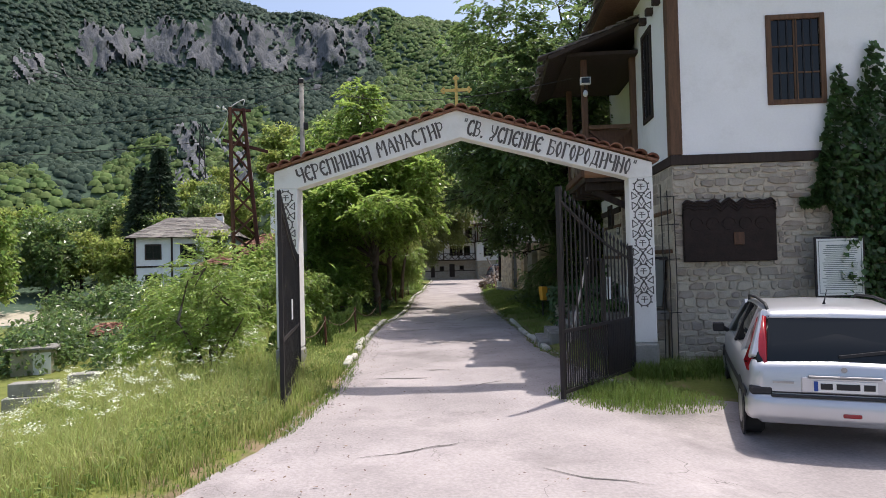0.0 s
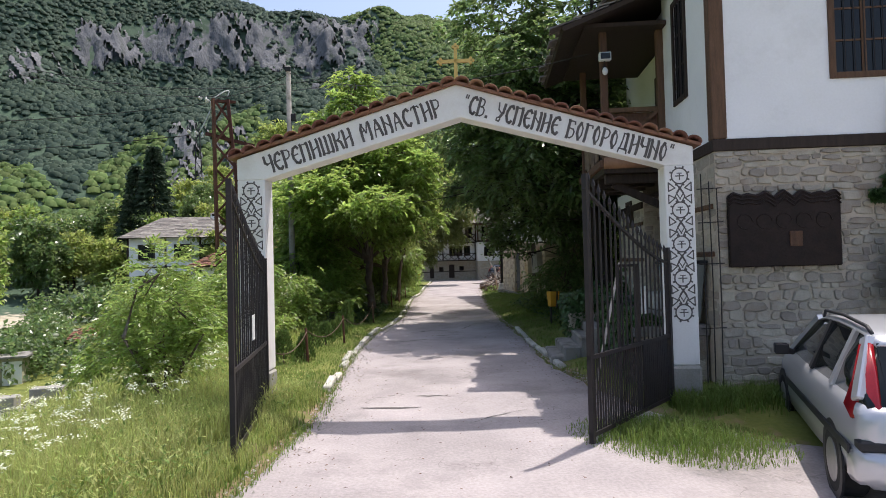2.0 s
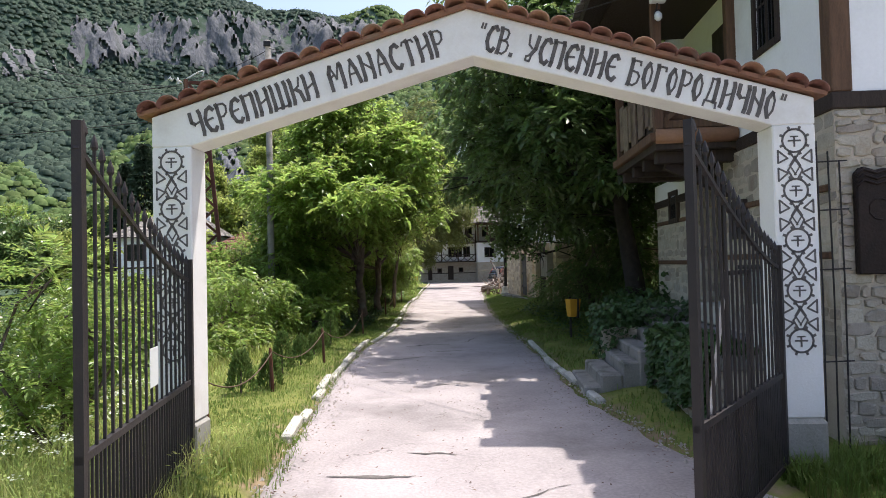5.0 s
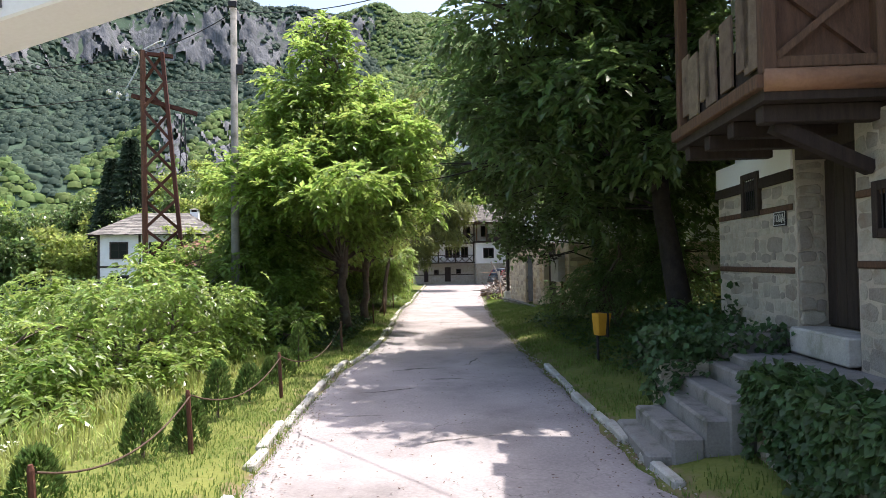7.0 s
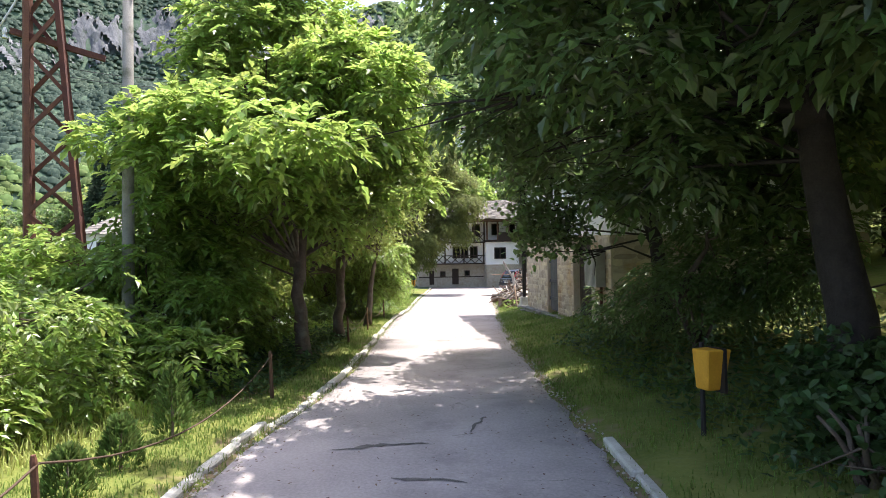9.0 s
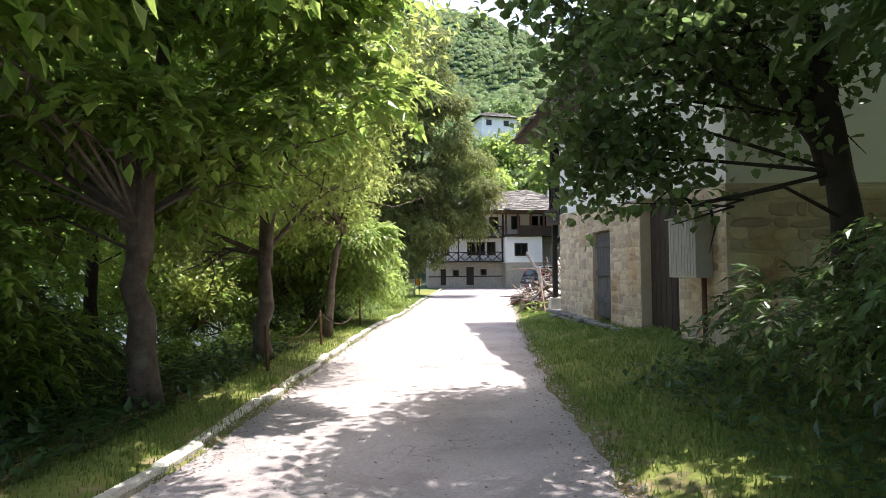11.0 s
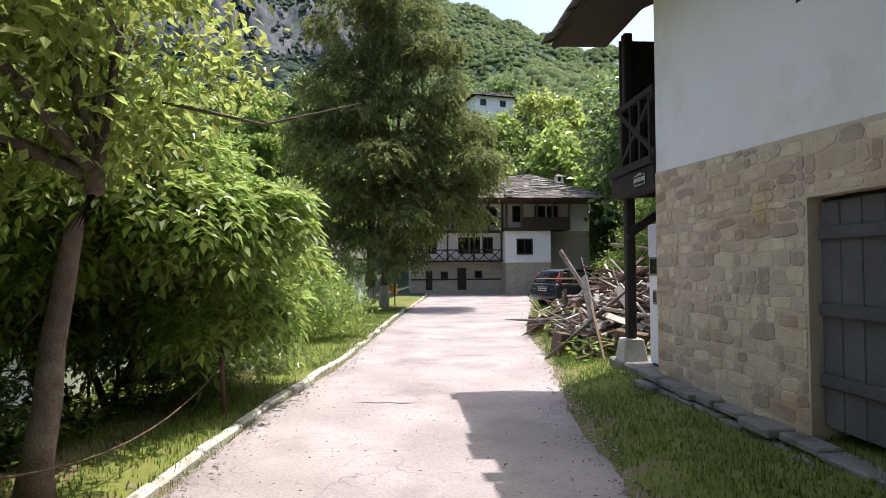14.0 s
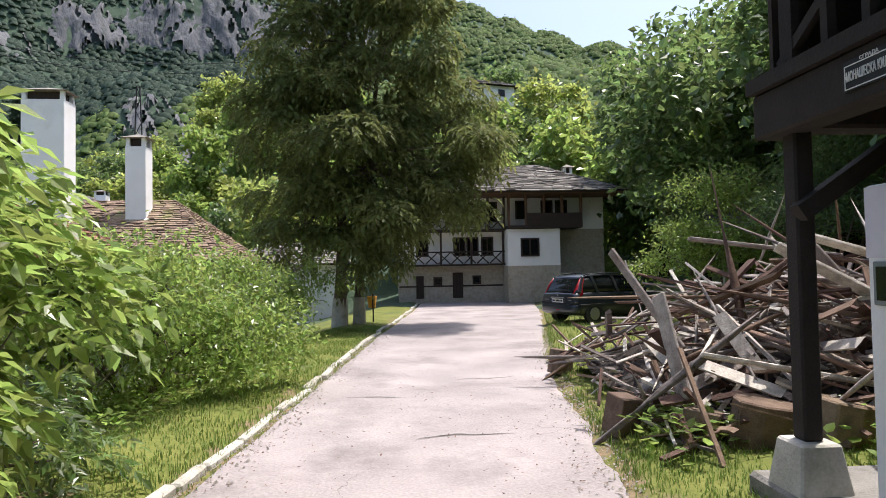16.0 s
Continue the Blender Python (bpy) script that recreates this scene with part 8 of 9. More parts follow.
for mat in (GREYWOOD, REDWOOD):
    rest = Shape()
    k = 0
    while k < 260:
        x, y = rp.uniform(-3.1, 3.1), rp.uniform(-2.85, 2.4)
        if heap(x, y) <= 0.05:
            continue
        ln, base = lie(k, x, y, 0.35)
        base = base @ pose(0, 0, 0, 0, 0, rp.uniform(-50, 50)) @ Matrix.Diagonal((rp.uniform(0.015, 0.035), rp.uniform(0.015, 0.06), ln * 0.8, 1))
        rest.add([base @ Vector((sx * 0.5, sy * 0.5, sz * 0.5)) for sz in (-1, 1) for sx, sy in ((-1, -1), (1, -1), (1, 1), (-1, 1))], [(3, 2, 1, 0), (4, 5, 6, 7), (0, 1, 5, 4), (1, 2, 6, 5), (2, 3, 7, 6), (3, 0, 4, 7)])
        k += 1
    tagged(part("stick_litter", big_mesh("stick_litter", rest.v, rest.f, mat), None, pile, "splintered thin sticks and laths"), kind="stuff")
for x0, y0, z0, x1, y1, z1, w in ((-1.5, -1.6, 2.0, 0.3, -2.5, 0.75, 0.16), (-0.85, -2.3, 1.5, -0.62, -2.55, 0.55, 0.13), (-0.45, -2.5, 1.15, 0.05, -2.9, 0.2, 0.17), (-2.6, -2.2, 0.95, 0.5, -2.75, 0.4, 0.1), (-2.75, -1.5, 1.5, -2.65, -1.9, 0.45, 0.2),
                                  (-3.05, -0.8, 2.0, -2.5, -1.5, 0.9, 0.12), (-1.9, -0.3, 2.15, 0.2, -0.1, 1.9, 0.08), (-0.9, -1.2, 2.05, -0.3, -1.7, 1.0, 0.12), (0.2, -2.3, 1.8, 0.5, -2.4, 0.6, 0.1), (1.0, -2.4, 1.1, 2.6, -2.2, 1.5, 0.1), (-1.0, -1.4, 2.1, -0.1, -2.0, 1.7, 0.12)):
    a, b = Vector((x0, y0, z0)), Vector((x1, y1, z1))
    part("beam", Shape().beam(a, b, 0.045, w, (0.3, -1, 0.2)), GREYWOOD, pile, bevel=0.01)
# dark sheet added inside the heap to back the gaps between the sticks
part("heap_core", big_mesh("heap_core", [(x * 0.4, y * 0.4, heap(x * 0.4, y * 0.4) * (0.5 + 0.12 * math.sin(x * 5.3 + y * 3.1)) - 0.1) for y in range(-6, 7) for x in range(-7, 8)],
                           [(j * 15 + i, j * 15 + i + 1, (j + 1) * 15 + i + 1, (j + 1) * 15 + i) for j in range(12) for i in range(14)], BARK_DARK), None, pile, "dark filler sheet inside the heap")
for x, y, z, sx, sy, sz, rz in ((3.55, 37.3, 0.22, 0.28, 0.32, 0.42, 20), (3.7, 41.2, 0.2, 0.6, 0.4, 0.4, 60), (4.55, 36.4, 0.3, 0.62, 0.5, 0.5, 8), (5.15, 36.2, 0.3, 0.55, 0.5, 0.56, 30), (4.15, 36.7, 0.2, 0.4, 0.35, 0.4, 50)):
    lone("wood_block", Shape().prism([(math.cos(k * math.tau / 9) * (0.5 + 0.06 * math.sin(k * 3)), math.sin(k * math.tau / 9) * 0.5) for k in range(9)] if sz < sx + 0.2 and sx > 0.45 else [(-0.5, -0.5), (0.5, -0.42), (0.46, 0.5), (-0.5, 0.45)], "z", -0.5, 0.5), STUMP,
         "sawn brown wood block lying by the timber pile", "wood block", "wood blocks by the pile", bevel=0.03, m=pose(x, y, z + 0.02, 6, 8, rz) @ Matrix.Diagonal((sx, sy, sz, 1)))
stack = thing("plank_stack", "short stack of sawn boards beyond the heap", "plank stack", pose(8.6, 44.4, 0.3, 0, 0, 40))
for k in range(6):
    part("board", Shape().box(-0.9, 0.9 - 0.05 * k, -0.3, 0.3, 0.06 * k, 0.06 * k + 0.05), GREYWOOD, stack, bevel=0.004)

# ---- bins, rope fence, wall board and letter box
def litter_bin(x, y, z, rz):
    b = thing("litter_bin", "orange-yellow litter bin on a dark post in the grass", "bin", pose(x, y, z, 0, 0, rz), "litter bins")
    part("post", Shape().tube([(0, 0.1, -0.2), (0, 0.1, 0.95)], 0.025, 8), IRON, b)
    part("bucket", Shape().add([(-0.1, -0.1, 0.5), (0.1, -0.1, 0.5), (0.1, 0.08, 0.5), (-0.1, 0.08, 0.5), (-0.14, -0.16, 0.9), (0.14, -0.16, 0.9), (0.14, 0.08, 0.9), (-0.14, 0.08, 0.9)], [(3, 2, 1, 0), (4, 5, 6, 7), (0, 1, 5, 4), (1, 2, 6, 5), (2, 3, 7, 6), (3, 0, 4, 7)]), YELLOW, b, bevel=0.012)
    part("strap", Shape().box(0.04, 0.07, -0.17, 0.09, 0.48, 0.91), IRON, b)
    return b


litter_bin(3.08, 17.2, 0.12, 15)
litter_bin(-0.55, 51.6, 0.05, -10)
ROPE = material("brown_hemp_rope", (0.13, 0.085, 0.06), (0.08, 0.055, 0.04), 0.05, 0.01, 0.9, 0.5)
posts = [(-2.75, 10.4), (-2.58, 12.7), (-2.2, 15.2), (-1.88, 19.85), (-1.6, 26.1), (-1.4, 28.9), (-1.2, 32.8)]
heads = []
for x, y in posts:
    z = gz(x, y)
    lone("fence_post", Shape().tube([(0, 0, -0.2), (0, 0, 0.62), (0, 0, 0.66)], [0.028, 0.024, 0.015], 8), BROWNWOOD if y > 19 else RUST, "thin brown post carrying a rope along the verge", "fence post", "posts of the rope fence", m=pose(x, y, z, 2, -2, 0))
    heads.append((x, y, z + 0.6))
for a, b in zip(heads[:3] + heads[4:6], heads[1:4] + heads[5:]):
    ln = (Vector(a) - Vector(b)).length
    o = cable(a, b, min(0.35, 0.1 * ln), 0.009, "sagging brown rope between fence posts", 12, ROPE)
    o.name = "rope"
    tagged(o, category="rope", group="ropes of the fence")
eb = thing("electricity_box", "grey-white ribbed sheet-metal electricity box on the storehouse wall", "electricity box", HB @ pose(-0.012, -8.02, 1.32))
SHEET = material("grey_white_sheet_metal", (0.5, 0.5, 0.48), (0.4, 0.39, 0.37), 0.3, 0.02, 0.6, 0.1, stain=(0.3, 0.22, 0.14), stain_size=0.4, stain_amount=0.4)
part("body", Shape().box(-0.24, 0.0, 0.0, 0.82, 0.0, 0.82), SHEET, eb, bevel=0.01)
part("rain_hood", Shape().prism([(-0.29, 0.822), (0.0, 0.822), (0.0, 0.87), (-0.29, 0.835)], "y", -0.03, 0.85), SHEET, eb)
for k in range(9):
    part("rib", Shape().box(-0.252, -0.24, 0.05 + k * 0.085, 0.085 + k * 0.085, 0.03, 0.79), SHEET, eb, bevel=0.004)
part("conduit", Shape().tube([(-0.08, 0.1, 0.0), (-0.08, 0.1, -0.6), (-0.06, 0.1, -1.2)], 0.035, 10), RUST, eb, "rusty cable conduit", smooth=True)
ib = thing("meter_cabinet", "tall white sheet-metal meter cabinet with a torn purple poster", "cabinet", HB @ pose(0.27, 0.26, 0.22))
POSTER = material("faded_poster", (0.68, 0.66, 0.7), (0.6, 0.57, 0.64), 0.3, 0.05, 0.6, 0.0)
POSTERMARK = material("faded_purple_print", (0.3, 0.2, 0.34), (0.42, 0.32, 0.45), 0.1, 0.02, 0.6, 0.0)
part("body", Shape().box(0.0, 0.32, 0.0, 0.86, 0.12, 2.06), PLASTER, ib, bevel=0.012)
part("foot", Shape().box(0.03, 0.3, 0.03, 0.83, -0.1, 0.12), IRON, ib)
part("door_seam", Shape().box(-0.004, 0.0, 0.428, 0.434, 0.16, 1.4), IRON, ib)
part("poster", Shape().box(-0.006, 0.0, 0.3, 0.86, 1.62, 2.05), POSTER, ib, "torn pale poster")
part("poster_print", Shape().prism([(0.36, 1.66), (0.6, 1.64), (0.58, 1.78), (0.5, 1.92), (0.44, 1.98), (0.42, 1.84)], "x", -0.009, -0.006), POSTERMARK, ib, "faded purple print")
for k in range(4):
    part("print_bar", Shape().box(-0.009, -0.006, 0.3 + 0.03 * k, 0.32 + 0.03 * k, 1.82, 1.92), POSTERMARK, ib)
mw = part("meter_window", Shape().box(-0.02, 0.0, 0.52, 0.8, 1.34, 1.6), GREYPLASTIC, ib, bevel=0.006)
part("pane", Shape().box(-0.024, -0.02, 0.55, 0.77, 1.37, 1.57), PANE, mw)
part("letter_slot", Shape().box(-0.012, 0.0, 0.6, 0.72, 0.94, 1.14), GREYPLASTIC, ib, bevel=0.01)
part("slot_rim", Shape().box(-0.016, -0.012, 0.62, 0.7, 0.97, 1.11), IRON, ib)

# ---- grass
def blades(name, pts, h, mat, label, seed, lean=0.35, width=0.012, category="grass"):
    r = np.random.default_rng(seed)
    n = len(pts)
    a = r.uniform(0, math.tau, n)
    side = np.stack([np.cos(a), np.sin(a), np.zeros(n)], 1)
    tip = np.stack([-np.sin(a), np.cos(a), np.zeros(n)], 1) * (lean * r.uniform(0.2, 1.4, n))[:, None] + r.normal(0, 0.12, (n, 3)) + np.array([0, 0, 1.0])
    h = h * r.uniform(0.5, 1.25, n)
    w = (width * r.uniform(0.6, 1.5, n))[:, None]
    v = np.empty((n, 5, 3))
    mid = pts + unit(np.array([0, 0, 1.0]) + (tip - np.array([0, 0, 1.0])) * 0.35) * (h * 0.55)[:, None]
    v[:, 0], v[:, 1] = pts - side * w / 2, pts + side * w / 2
    v[:, 2], v[:, 3] = mid + side * w * 0.35, mid - side * w * 0.35
    v[:, 4] = pts + unit(tip) * h[:, None]
    i = np.arange(n)[:, None] * 5
    f = np.concatenate([i + np.array([[0, 1, 2]]), i + np.array([[0, 2, 3]]), i + np.array([[3, 2, 4]])])
    return lone(name, big_mesh(name, v.reshape(-1, 3), f, mat), None, label, category, kind="stuff")


def scatter(n, y0, y1, seed, side, d0, d1, power=1.0, clump=0.0):
    r = np.random.default_rng(seed)
    y = r.uniform(y0, y1, n)
    d = d0 + (d1 - d0) * r.random(n) ** power
    if clump:
        k = np.sin(y * 2.7 + d * 1.9) * np.sin(d * 3.1 - y * 1.3) + r.normal(0, 0.5, n)
        y, d = y[k > clump], d[k > clump]
    x = table(LEFT_EDGE, y) - d if side < 0 else table(RIGHT_EDGE, y) + d
    return np.stack([x, y, ground_height(x, y) - 0.01], 1)


p = scatter(60000, 1.0, 9.8, 101, -1, 0.05, 6.5, 1.3, -0.2)
blades("meadow_grass", p, np.clip(0.18 + 0.3 * (table(LEFT_EDGE, p[:, 1]) - p[:, 0]), 0.12, 0.62), GRASS_DRY, "tall flowering meadow grass beside the forecourt", 102, 0.6, 0.007)
p = scatter(9000, 0.5, 10.4, 141, -1, -0.2, 0.6, 1.0, -0.3)
blades("verge_grass", p, np.full(len(p), 0.13), GRASS, "short grass spilling over the edge of the forecourt", 142, 0.7, 0.009)
p = scatter(26000, 8.6, 24.0, 103, -1, 1.75, 9, 1.2, -0.6)
blades("meadow_grass", p, np.clip(0.3 * (table(LEFT_EDGE, p[:, 1]) - p[:, 0]) - 0.4, 0.1, 0.4), GRASS_DRY, "rough grass on the bank", 104, 0.5, 0.018)
p = scatter(30000, 8.6, 24, 105, -1, 0.16, 1.7, 1.0, -0.6)
blades("verge_grass", p, np.full(len(p), 0.07), GRASS, "short mown grass verge by the kerb", 106, 0.6, 0.008)
p = scatter(30000, 24, 50, 107, -1, 0.14, 1.9, 1.0, -0.5)
blades("verge_grass", p, np.full(len(p), 0.09), GRASS, "short grass verge under the trees", 108, 0.6, 0.01)
p = scatter(9000, 10, 50, 131, -1, -0.12, 0.14, 1.0, 0.0)
blades("kerb_grass", p, np.full(len(p), 0.1), GRASS, "grass tufts growing over the kerb", 132, 0.6, 0.009)
p = scatter(9000, 9, 50, 133, 1, -0.1, 0.15, 1.0, -0.2)
blades("kerb_grass", p, np.full(len(p), 0.09), GRASS, "grass tufts creeping over the asphalt edge", 134, 0.7, 0.009)
p = scatter(38000, 19, 37, 109, 1, 0.05, 2.1, 1.0, -0.6)
blades("verge_grass", p, np.full(len(p), 0.075), GRASS, "green grass strip before the storehouse", 110, 0.6, 0.01)
p = scatter(12000, 9.3, 19, 111, 1, 0.2, 2.2, 1.0, -0.2)
blades("verge_grass", p, np.full(len(p), 0.09), GRASS, "thin shaded grass by the terrace", 112, 0.6, 0.009)
p = scatter(9000, 36, 58, 113, 1, 0.05, 2.4, 1.4, -0.2)
blades("verge_grass", p, np.full(len(p), 0.16), GRASS, "weedy grass edging the timber pile", 114, 0.5, 0.012)
r = np.random.default_rng(115)
n = 9000
a, q = r.uniform(0, math.tau, n), np.sqrt(r.random(n))
x, y = 2.15 + np.cos(a) * q * 1.05, 7.2 + np.sin(a) * q * 0.95 - 0.25 * np.cos(a) * q
keep = r.random(n) < np.clip(1.25 - q * 0.9, 0, 1)
p = np.stack([x, y, np.full(n, 0.0)], 1)[keep]
blades("grass_patch", p, 0.3 * np.clip(1.1 - q[keep], 0.2, 1) * (0.55 + 0.6 * r.random(len(p))), GRASS, "lush grass tuft growing at the foot of the gate leaf", 116, 0.8, 0.008)
n = 7000
x, y = r.uniform(2.6, 5.6, n), 8.55 + r.normal(0, 0.22, n) - 0.1 * r.random(n)
blades("grass_patch", np.stack([x, y, np.full(n, 0.0)], 1), np.full(n, 0.25), GRASS, "weeds at the foot of the stone wall", 117, 0.6, 0.012)
# leafy weeds and dry seed heads in the meadow
for seed, count, mat, low_, high_, size_, label in ((151, 16000, GRASS, 0.05, 0.45, 0.075, "fresh green leafy weeds in the tall grass"), (152, 7000, GRASS_DRY, 0.35, 0.75, 0.05, "straw-coloured seed heads over the meadow")):
    rm = np.random.default_rng(seed)
    y = rm.uniform(1.5, 10.5, count)
    d = 0.25 + 5.5 * rm.random(count) ** 1.2
    keep = np.sin(y * 2.3 + d) + np.sin(d * 2.7 - y * 1.1) + rm.normal(0, 0.6, count) > (0.2 if mat is GRASS else -0.3)
    y, d = y[keep], d[keep]
    x = table(LEFT_EDGE, y) - d
    p = np.stack([x, y, ground_height(x, y) + rm.uniform(low_, high_, len(x)) * np.clip(0.4 + 0.3 * d, 0, 1)], 1)
    way = unit(rm.normal(0, 1, p.shape) * np.array([1, 1, 0.4]) + np.array([0, 0, 0.5]))
    v, f = leaf_faces(p, way, unit(np.cross(way, np.array([0, 0, 1.0]) + rm.normal(0, 0.3, p.shape))), rm.uniform(0.6, 1.4, len(x)) * size_, size_ * 0.35, 0.15)
    lone("meadow_weeds", big_mesh("meadow_weeds", v, f, mat), None, label, "weeds", kind="stuff")
# white umbels over the meadow
n = 280
y, d = r.uniform(4.5, 11, n), 1.3 + 3.6 * r.random(n)
x = table(LEFT_EDGE, y) - d
z = ground_height(x, y)
at = np.stack([x, y, z + r.uniform(0.45, 0.85, n)], 1)
st = np.stack([x, y, z], 1)
m_ = 16
c = np.repeat(at, m_, 0) + r.normal(0, 0.035, (n * m_, 3)) * np.array([1, 1, 0.35])
d_ = unit(r.normal(0, 1, (n * m_, 3)) * np.array([1, 1, 0.3]))
v, f = leaf_faces(c, d_, unit(np.cross(d_, np.array([0, 0, 1.0]))), 0.026, 0.024, 0.1)
lone("meadow_flowers", big_mesh("meadow_flowers", v, f, FLOWER), None, "white umbel flowers standing in the tall grass", "flowers", kind="stuff")
# broad weeds round the pile
n = 520
x, y = np.concatenate([r.normal(4.0, 0.22, n // 2), r.normal(6.0, 0.5, n - n // 2)]), np.concatenate([r.normal(36.8, 0.3, n // 2), r.normal(35.9, 0.35, n - n // 2)])
p = np.stack([x, y, ground_height(x, y) + r.uniform(0.0, 0.28, n)], 1)
d = unit(r.normal(0, 1, (n, 3)) * np.array([1, 1, 0.25]) + np.array([0, 0, 0.25]))
v, f = leaf_faces(p, d, unit(np.cross(d, np.array([0, 0, 1.0]))), r.uniform(0.08, 0.16, n), 0.1, 0.15, True)
lone("weeds", big_mesh("weeds", v, f, LEAF_C), None, "broad-leaved bright weeds at the foot of the pile", "weeds", kind="stuff")
n = 5200
x, y = r.uniform(3.0, 7.5, n), r.uniform(15.5, 24.5, n)
p = np.stack([x, y, ground_height(x, y) + r.uniform(0.0, 0.22, n)], 1)
d = unit(r.normal(0, 1, (n, 3)) * np.array([1, 1, 0.3]) + np.array([0, 0, 0.2]))
v, f = leaf_faces(p, d, unit(np.cross(d, np.array([0, 0, 1.0]))), r.uniform(0.07, 0.16, n), 0.07, 0.15)
lone("undergrowth", big_mesh("undergrowth", v, f, LEAF_IVY), None, "dark leafy ground cover under the trees", "undergrowth", kind="stuff")
n = 9000
y, d_ = r.uniform(23, 47, n), 1.2 + 4.5 * r.random(n)
x = table(LEFT_EDGE, y) - d_
p = np.stack([x, y, ground_height(x, y) + r.uniform(0.0, 0.3, n)], 1)
d = unit(r.normal(0, 1, (n, 3)) * np.array([1, 1, 0.3]) + np.array([0, 0, 0.2]))
v, f = leaf_faces(p, d, unit(np.cross(d, np.array([0, 0, 1.0]))), r.uniform(0.07, 0.16, n), 0.07, 0.15)
lone("undergrowth", big_mesh("undergrowth", v, f, LEAF_A), None, "leafy undergrowth falling away below the verge", "undergrowth", kind="stuff")

n = 5200
y, d_ = r.uniform(20.0, 28.5, n), 0.75 + 2.6 * r.random(n)
x = table(LEFT_EDGE, y) - d_
p = np.stack([x, y, ground_height(x, y) + r.uniform(0.0, 0.3, n) * np.clip(d_ - 0.5, 0.2, 1)], 1)
d = unit(r.normal(0, 1, (n, 3)) * np.array([1, 1, 0.3]) + np.array([0, 0, 0.2]))
v, f = leaf_faces(p, d, unit(np.cross(d, np.array([0, 0, 1.0]))), r.uniform(0.07, 0.17, n), 0.08, 0.15)
lone("undergrowth", big_mesh("undergrowth", v, f, LEAF_IVY), None, "dark leafy ground cover below the roadside walnuts", "undergrowth", kind="stuff")

# litter on the asphalt and loose gravel along its edges
n = 7000
y = r.uniform(2, 48, n)
e = r.random(n)
u = np.where(e < 0.3, 0.12 * r.random(n) ** 1.5, np.where(e < 0.6, 1 - 0.12 * r.random(n) ** 1.5, r.random(n)))
x = table(LEFT_EDGE, y) * (1 - u) + table(RIGHT_EDGE, y) * u
p = np.stack([x, y, np.where((x > 1.3) & (y < 8.3), -0.1, 0.022)], 1)
keep = ~((x > 1.3) & (y < 8.3))
p = p[keep]
n = len(p)
a = r.uniform(0, math.tau, n)
d = np.stack([np.cos(a), np.sin(a), r.uniform(0, 0.25, n)], 1)
v, f = leaf_faces(p, d, np.stack([-np.sin(a), np.cos(a), r.uniform(-0.3, 0.3, n)], 1), r.uniform(0.015, 0.05, n), r.uniform(0.01, 0.025, n), 0.1)
lone("leaf_litter", big_mesh("leaf_litter", v, f, REDWOOD), None, "dry leaf bits and grit strewn on the asphalt", "litter", kind="stuff")
n = 3600
y = r.uniform(6, 48, n)
q = np.abs(r.normal(0, 0.16, n))
left = r.random(n) < 0.45
x = np.where(left, table(LEFT_EDGE, y) + q, table(RIGHT_EDGE, y) - q + 0.12)
keep = ~((x > 1.3) & (y < 8.6))
x, y = x[keep], y[keep]
n = len(x)
c = np.stack([x, y, np.full(n, 0.022)], 1)
o = np.array([(1, 0, 0), (-0.5, 0.86, 0), (-0.5, -0.86, 0), (0.1, 0, 0.8)])
v = c[:, None] + o[None] * (r.uniform(0.008, 0.026, n)[:, None, None]) * r.uniform(0.6, 1.4, (n, 4, 1))
f = (np.arange(n)[:, None, None] * 4 + np.array([(0, 1, 3), (1, 2, 3), (2, 0, 3)])[None]).reshape(-1, 3)
lone("gravel", big_mesh("gravel", v.reshape(-1, 3), f, GRAVEL), None, "loose pale gravel gathered along the lane's edges", "gravel", kind="stuff")

# ---- rubble and block stones of the walls
def stone_mesh(seed, mat):
    r = random.Random(seed)
    s = Shape()
    n = 6 if seed % 2 else 5
    base = [(-0.5, -0.5), (0.5, -0.5), (0.5, 0.5), (-0.5, 0.5)]
    o = []
    for k in range(4):
        (ax, az), (bx, bz) = base[k], base[(k + 1) % 4]
        o.append((ax * r.uniform(0.68, 1.0), az * r.uniform(0.6, 1.0)))
        if r.random() < 0.85:
            t = r.uniform(0.35, 0.65)
            o.append(((ax + (bx - ax) * t) * r.uniform(0.94, 1.08), (az + (bz - az) * t) * r.uniform(0.94, 1.1)))
    m = len(o)
    v = [(x, 0.3, z) for x, z in o] + [(x * 0.985, -0.55, z * 0.97) for x, z in o] + [(x * 0.86, -0.9 - r.uniform(0, 0.2), z * 0.8) for x, z in o]
    f = [(a * m + k, a * m + (k + 1) % m, (a + 1) * m + (k + 1) % m, (a + 1) * m + k) for a in range(2) for k in range(m)] + [tuple(2 * m + k for k in range(m))]
    me = s.add(v, f).mesh("stone")
    me.materials.append(mat)
    return me


laid = {}


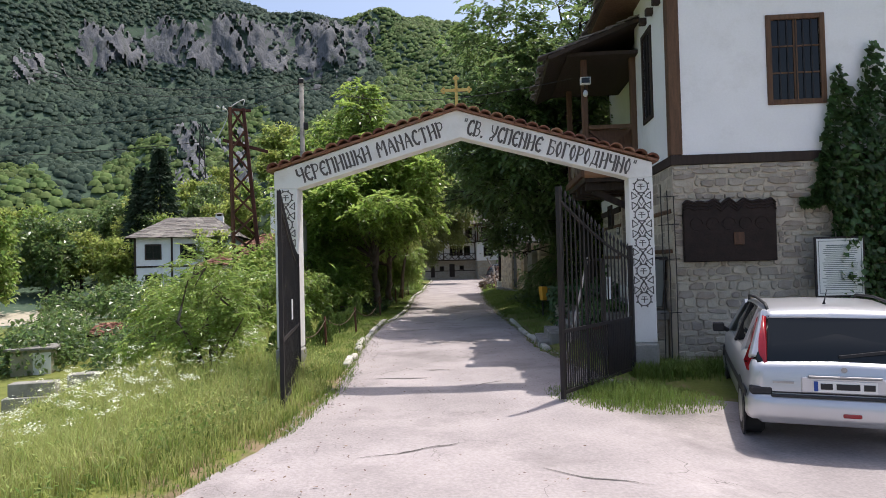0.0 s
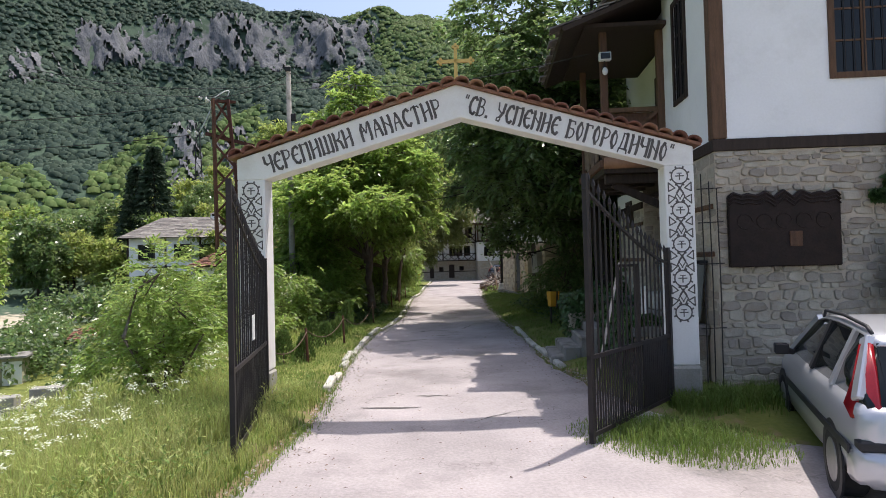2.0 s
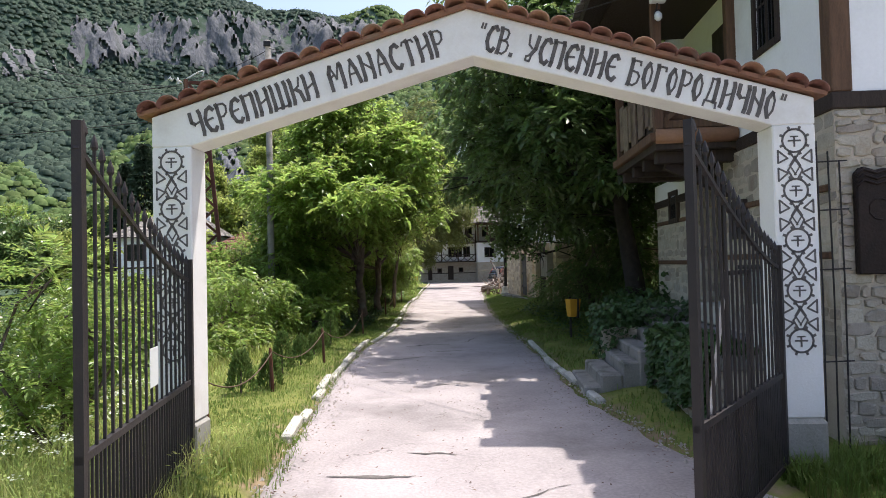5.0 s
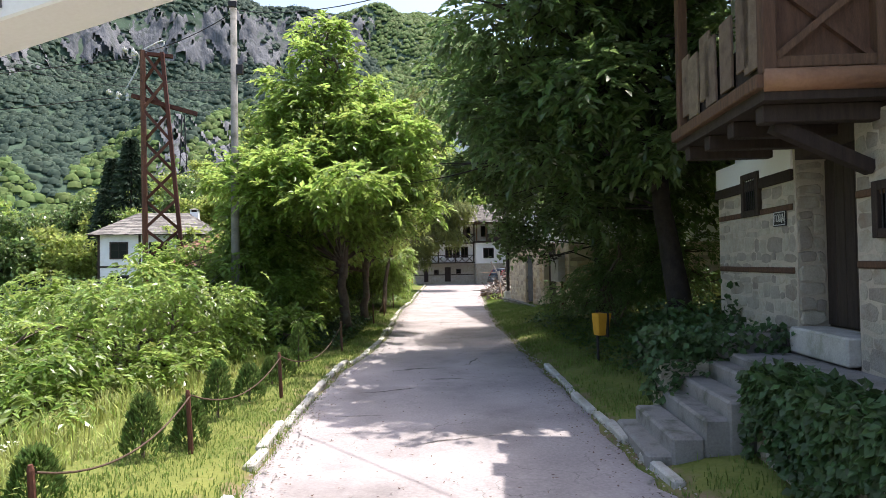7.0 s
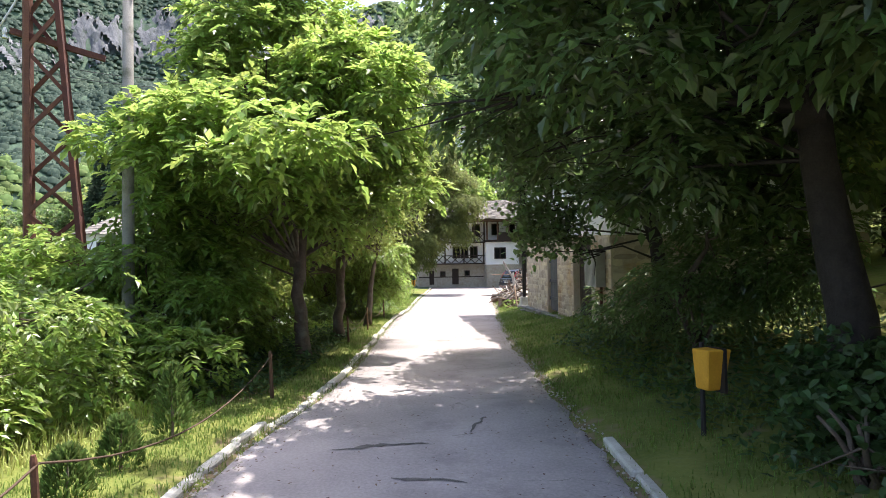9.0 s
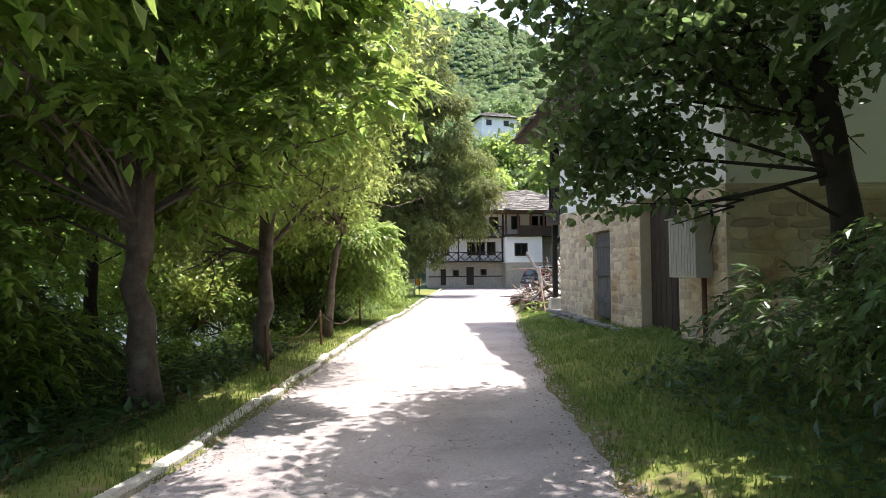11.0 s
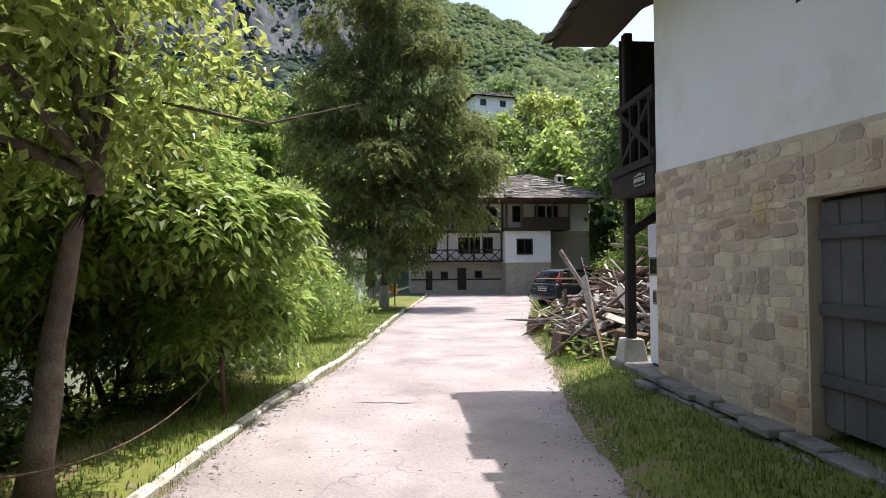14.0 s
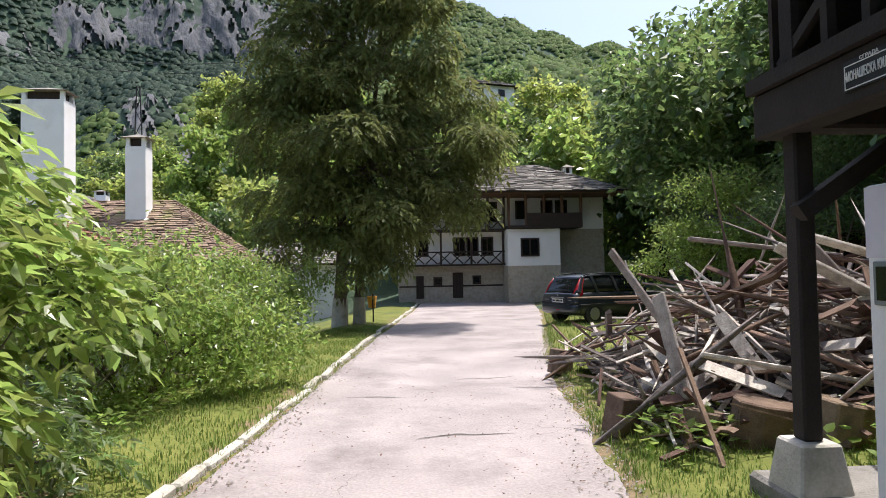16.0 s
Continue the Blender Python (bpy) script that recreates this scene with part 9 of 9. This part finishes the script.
def stonework(parent, m, spans, rows, width, mat, seed, deep=0.018, slope=0.0):
    """Coursed rubble in the local x, z plane facing -y; spans: (x0, x1, z0, z1) to fill; slope lowers the top along x."""
    shapes = [stone_mesh(seed * 50 + k, mat) for k in range(12)]
    r = random.Random(seed)
    rest = Shape()
    laid.setdefault(parent.name, 0)
    for x0, x1, z0, z1 in spans:
        z = z0
        while z < z1 - 0.05:
            h = min(rows * r.uniform(0.6, 1.4), z1 - z)
            x = x0
            while x < x1 - 0.04:
                w = min(width * r.choice((0.45, 0.6, 0.8, 1.0, 1.3, 1.7)) * r.uniform(0.85, 1.15), x1 - x)
                if w < 0.05:
                    break
                hh = min(h * r.uniform(0.86, 1.12), z1 - slope * (x + w) - z)
                if hh > 0.05:
                    if hh > 0.17 and w < 0.5 * width * 1.3 and r.random() < 0.6:
                        pieces = [(z, hh * 0.5), (z + hh * 0.5, hh * 0.5)]
                    else:
                        pieces = [(z, hh)]
                    for zz, ph in pieces:
                        at = m @ pose(x + w / 2, 0, zz + ph / 2 + r.uniform(-0.018, 0.018), 0, r.gauss(0, 3.6), 0) @ Matrix.Diagonal((w - 0.008, deep * r.uniform(0.5, 1.4), ph - 0.004, 1))
                        me = shapes[r.randrange(12)]
                        laid[parent.name] += 1
                        if laid[parent.name] <= 300:
                            part("stone", me, None, parent, m=at)
                        else:
                            rest.add([at @ q.co for q in me.vertices], [tuple(q.vertices) for q in me.polygons])
                x += w
            z += h
    if rest.v:
        tagged(part("stone_facing", rest, mat, parent, "coursed rubble facing stones"), kind="stuff")


stonework(stone_a, Matrix(), [(0.0, 4.6, 0.1, 3.25)], 0.115, 0.22, STONE, 1, deep=0.026)
stonework(stone_a, pose(0, 0, 0, 0, 0, -90), [(-2.73, 0.0, 0.9, 3.25), (-6.08, -3.87, 0.85, 2.82)], 0.16, 0.3, STONE, 2, deep=0.006)
stonework(stone_a, pose(0, 3.85, 0), [(0.0, 0.3, 1.2, 3.04)], 0.2, 0.34, STONE, 3)
SL_B = (2.88 - 2.52) / BL
stonework(stone_b, pose(0, 0, 0, 0, 0, -90), [(-0.22, 2.66, 0.3, 2.87), (3.86, 5.43, 0.1, 2.87), (2.66, 3.86, 2.26, 2.87), (6.97, 8.33, 0.0, 2.87)], 0.12, 0.25, STONE_BARN, 4, deep=0.008, slope=SL_B)
stonework(stone_b, pose(0, -BL, 0), [(0.02, 5.2, 0.4, 2.48)], 0.2, 0.36, STONE_BARN, 5)
stonework(ret, pose(-1.02, 0, 0, 0, 0, -90), [(-2.58, -0.42, -0.1, 0.73)], 0.15, 0.3, STONE, 6, deep=0.02)
stonework(ret, pose(0, 0.4, 0), [(-1.0, -0.05, -0.1, 0.73)], 0.15, 0.3, STONE, 7, deep=0.02)
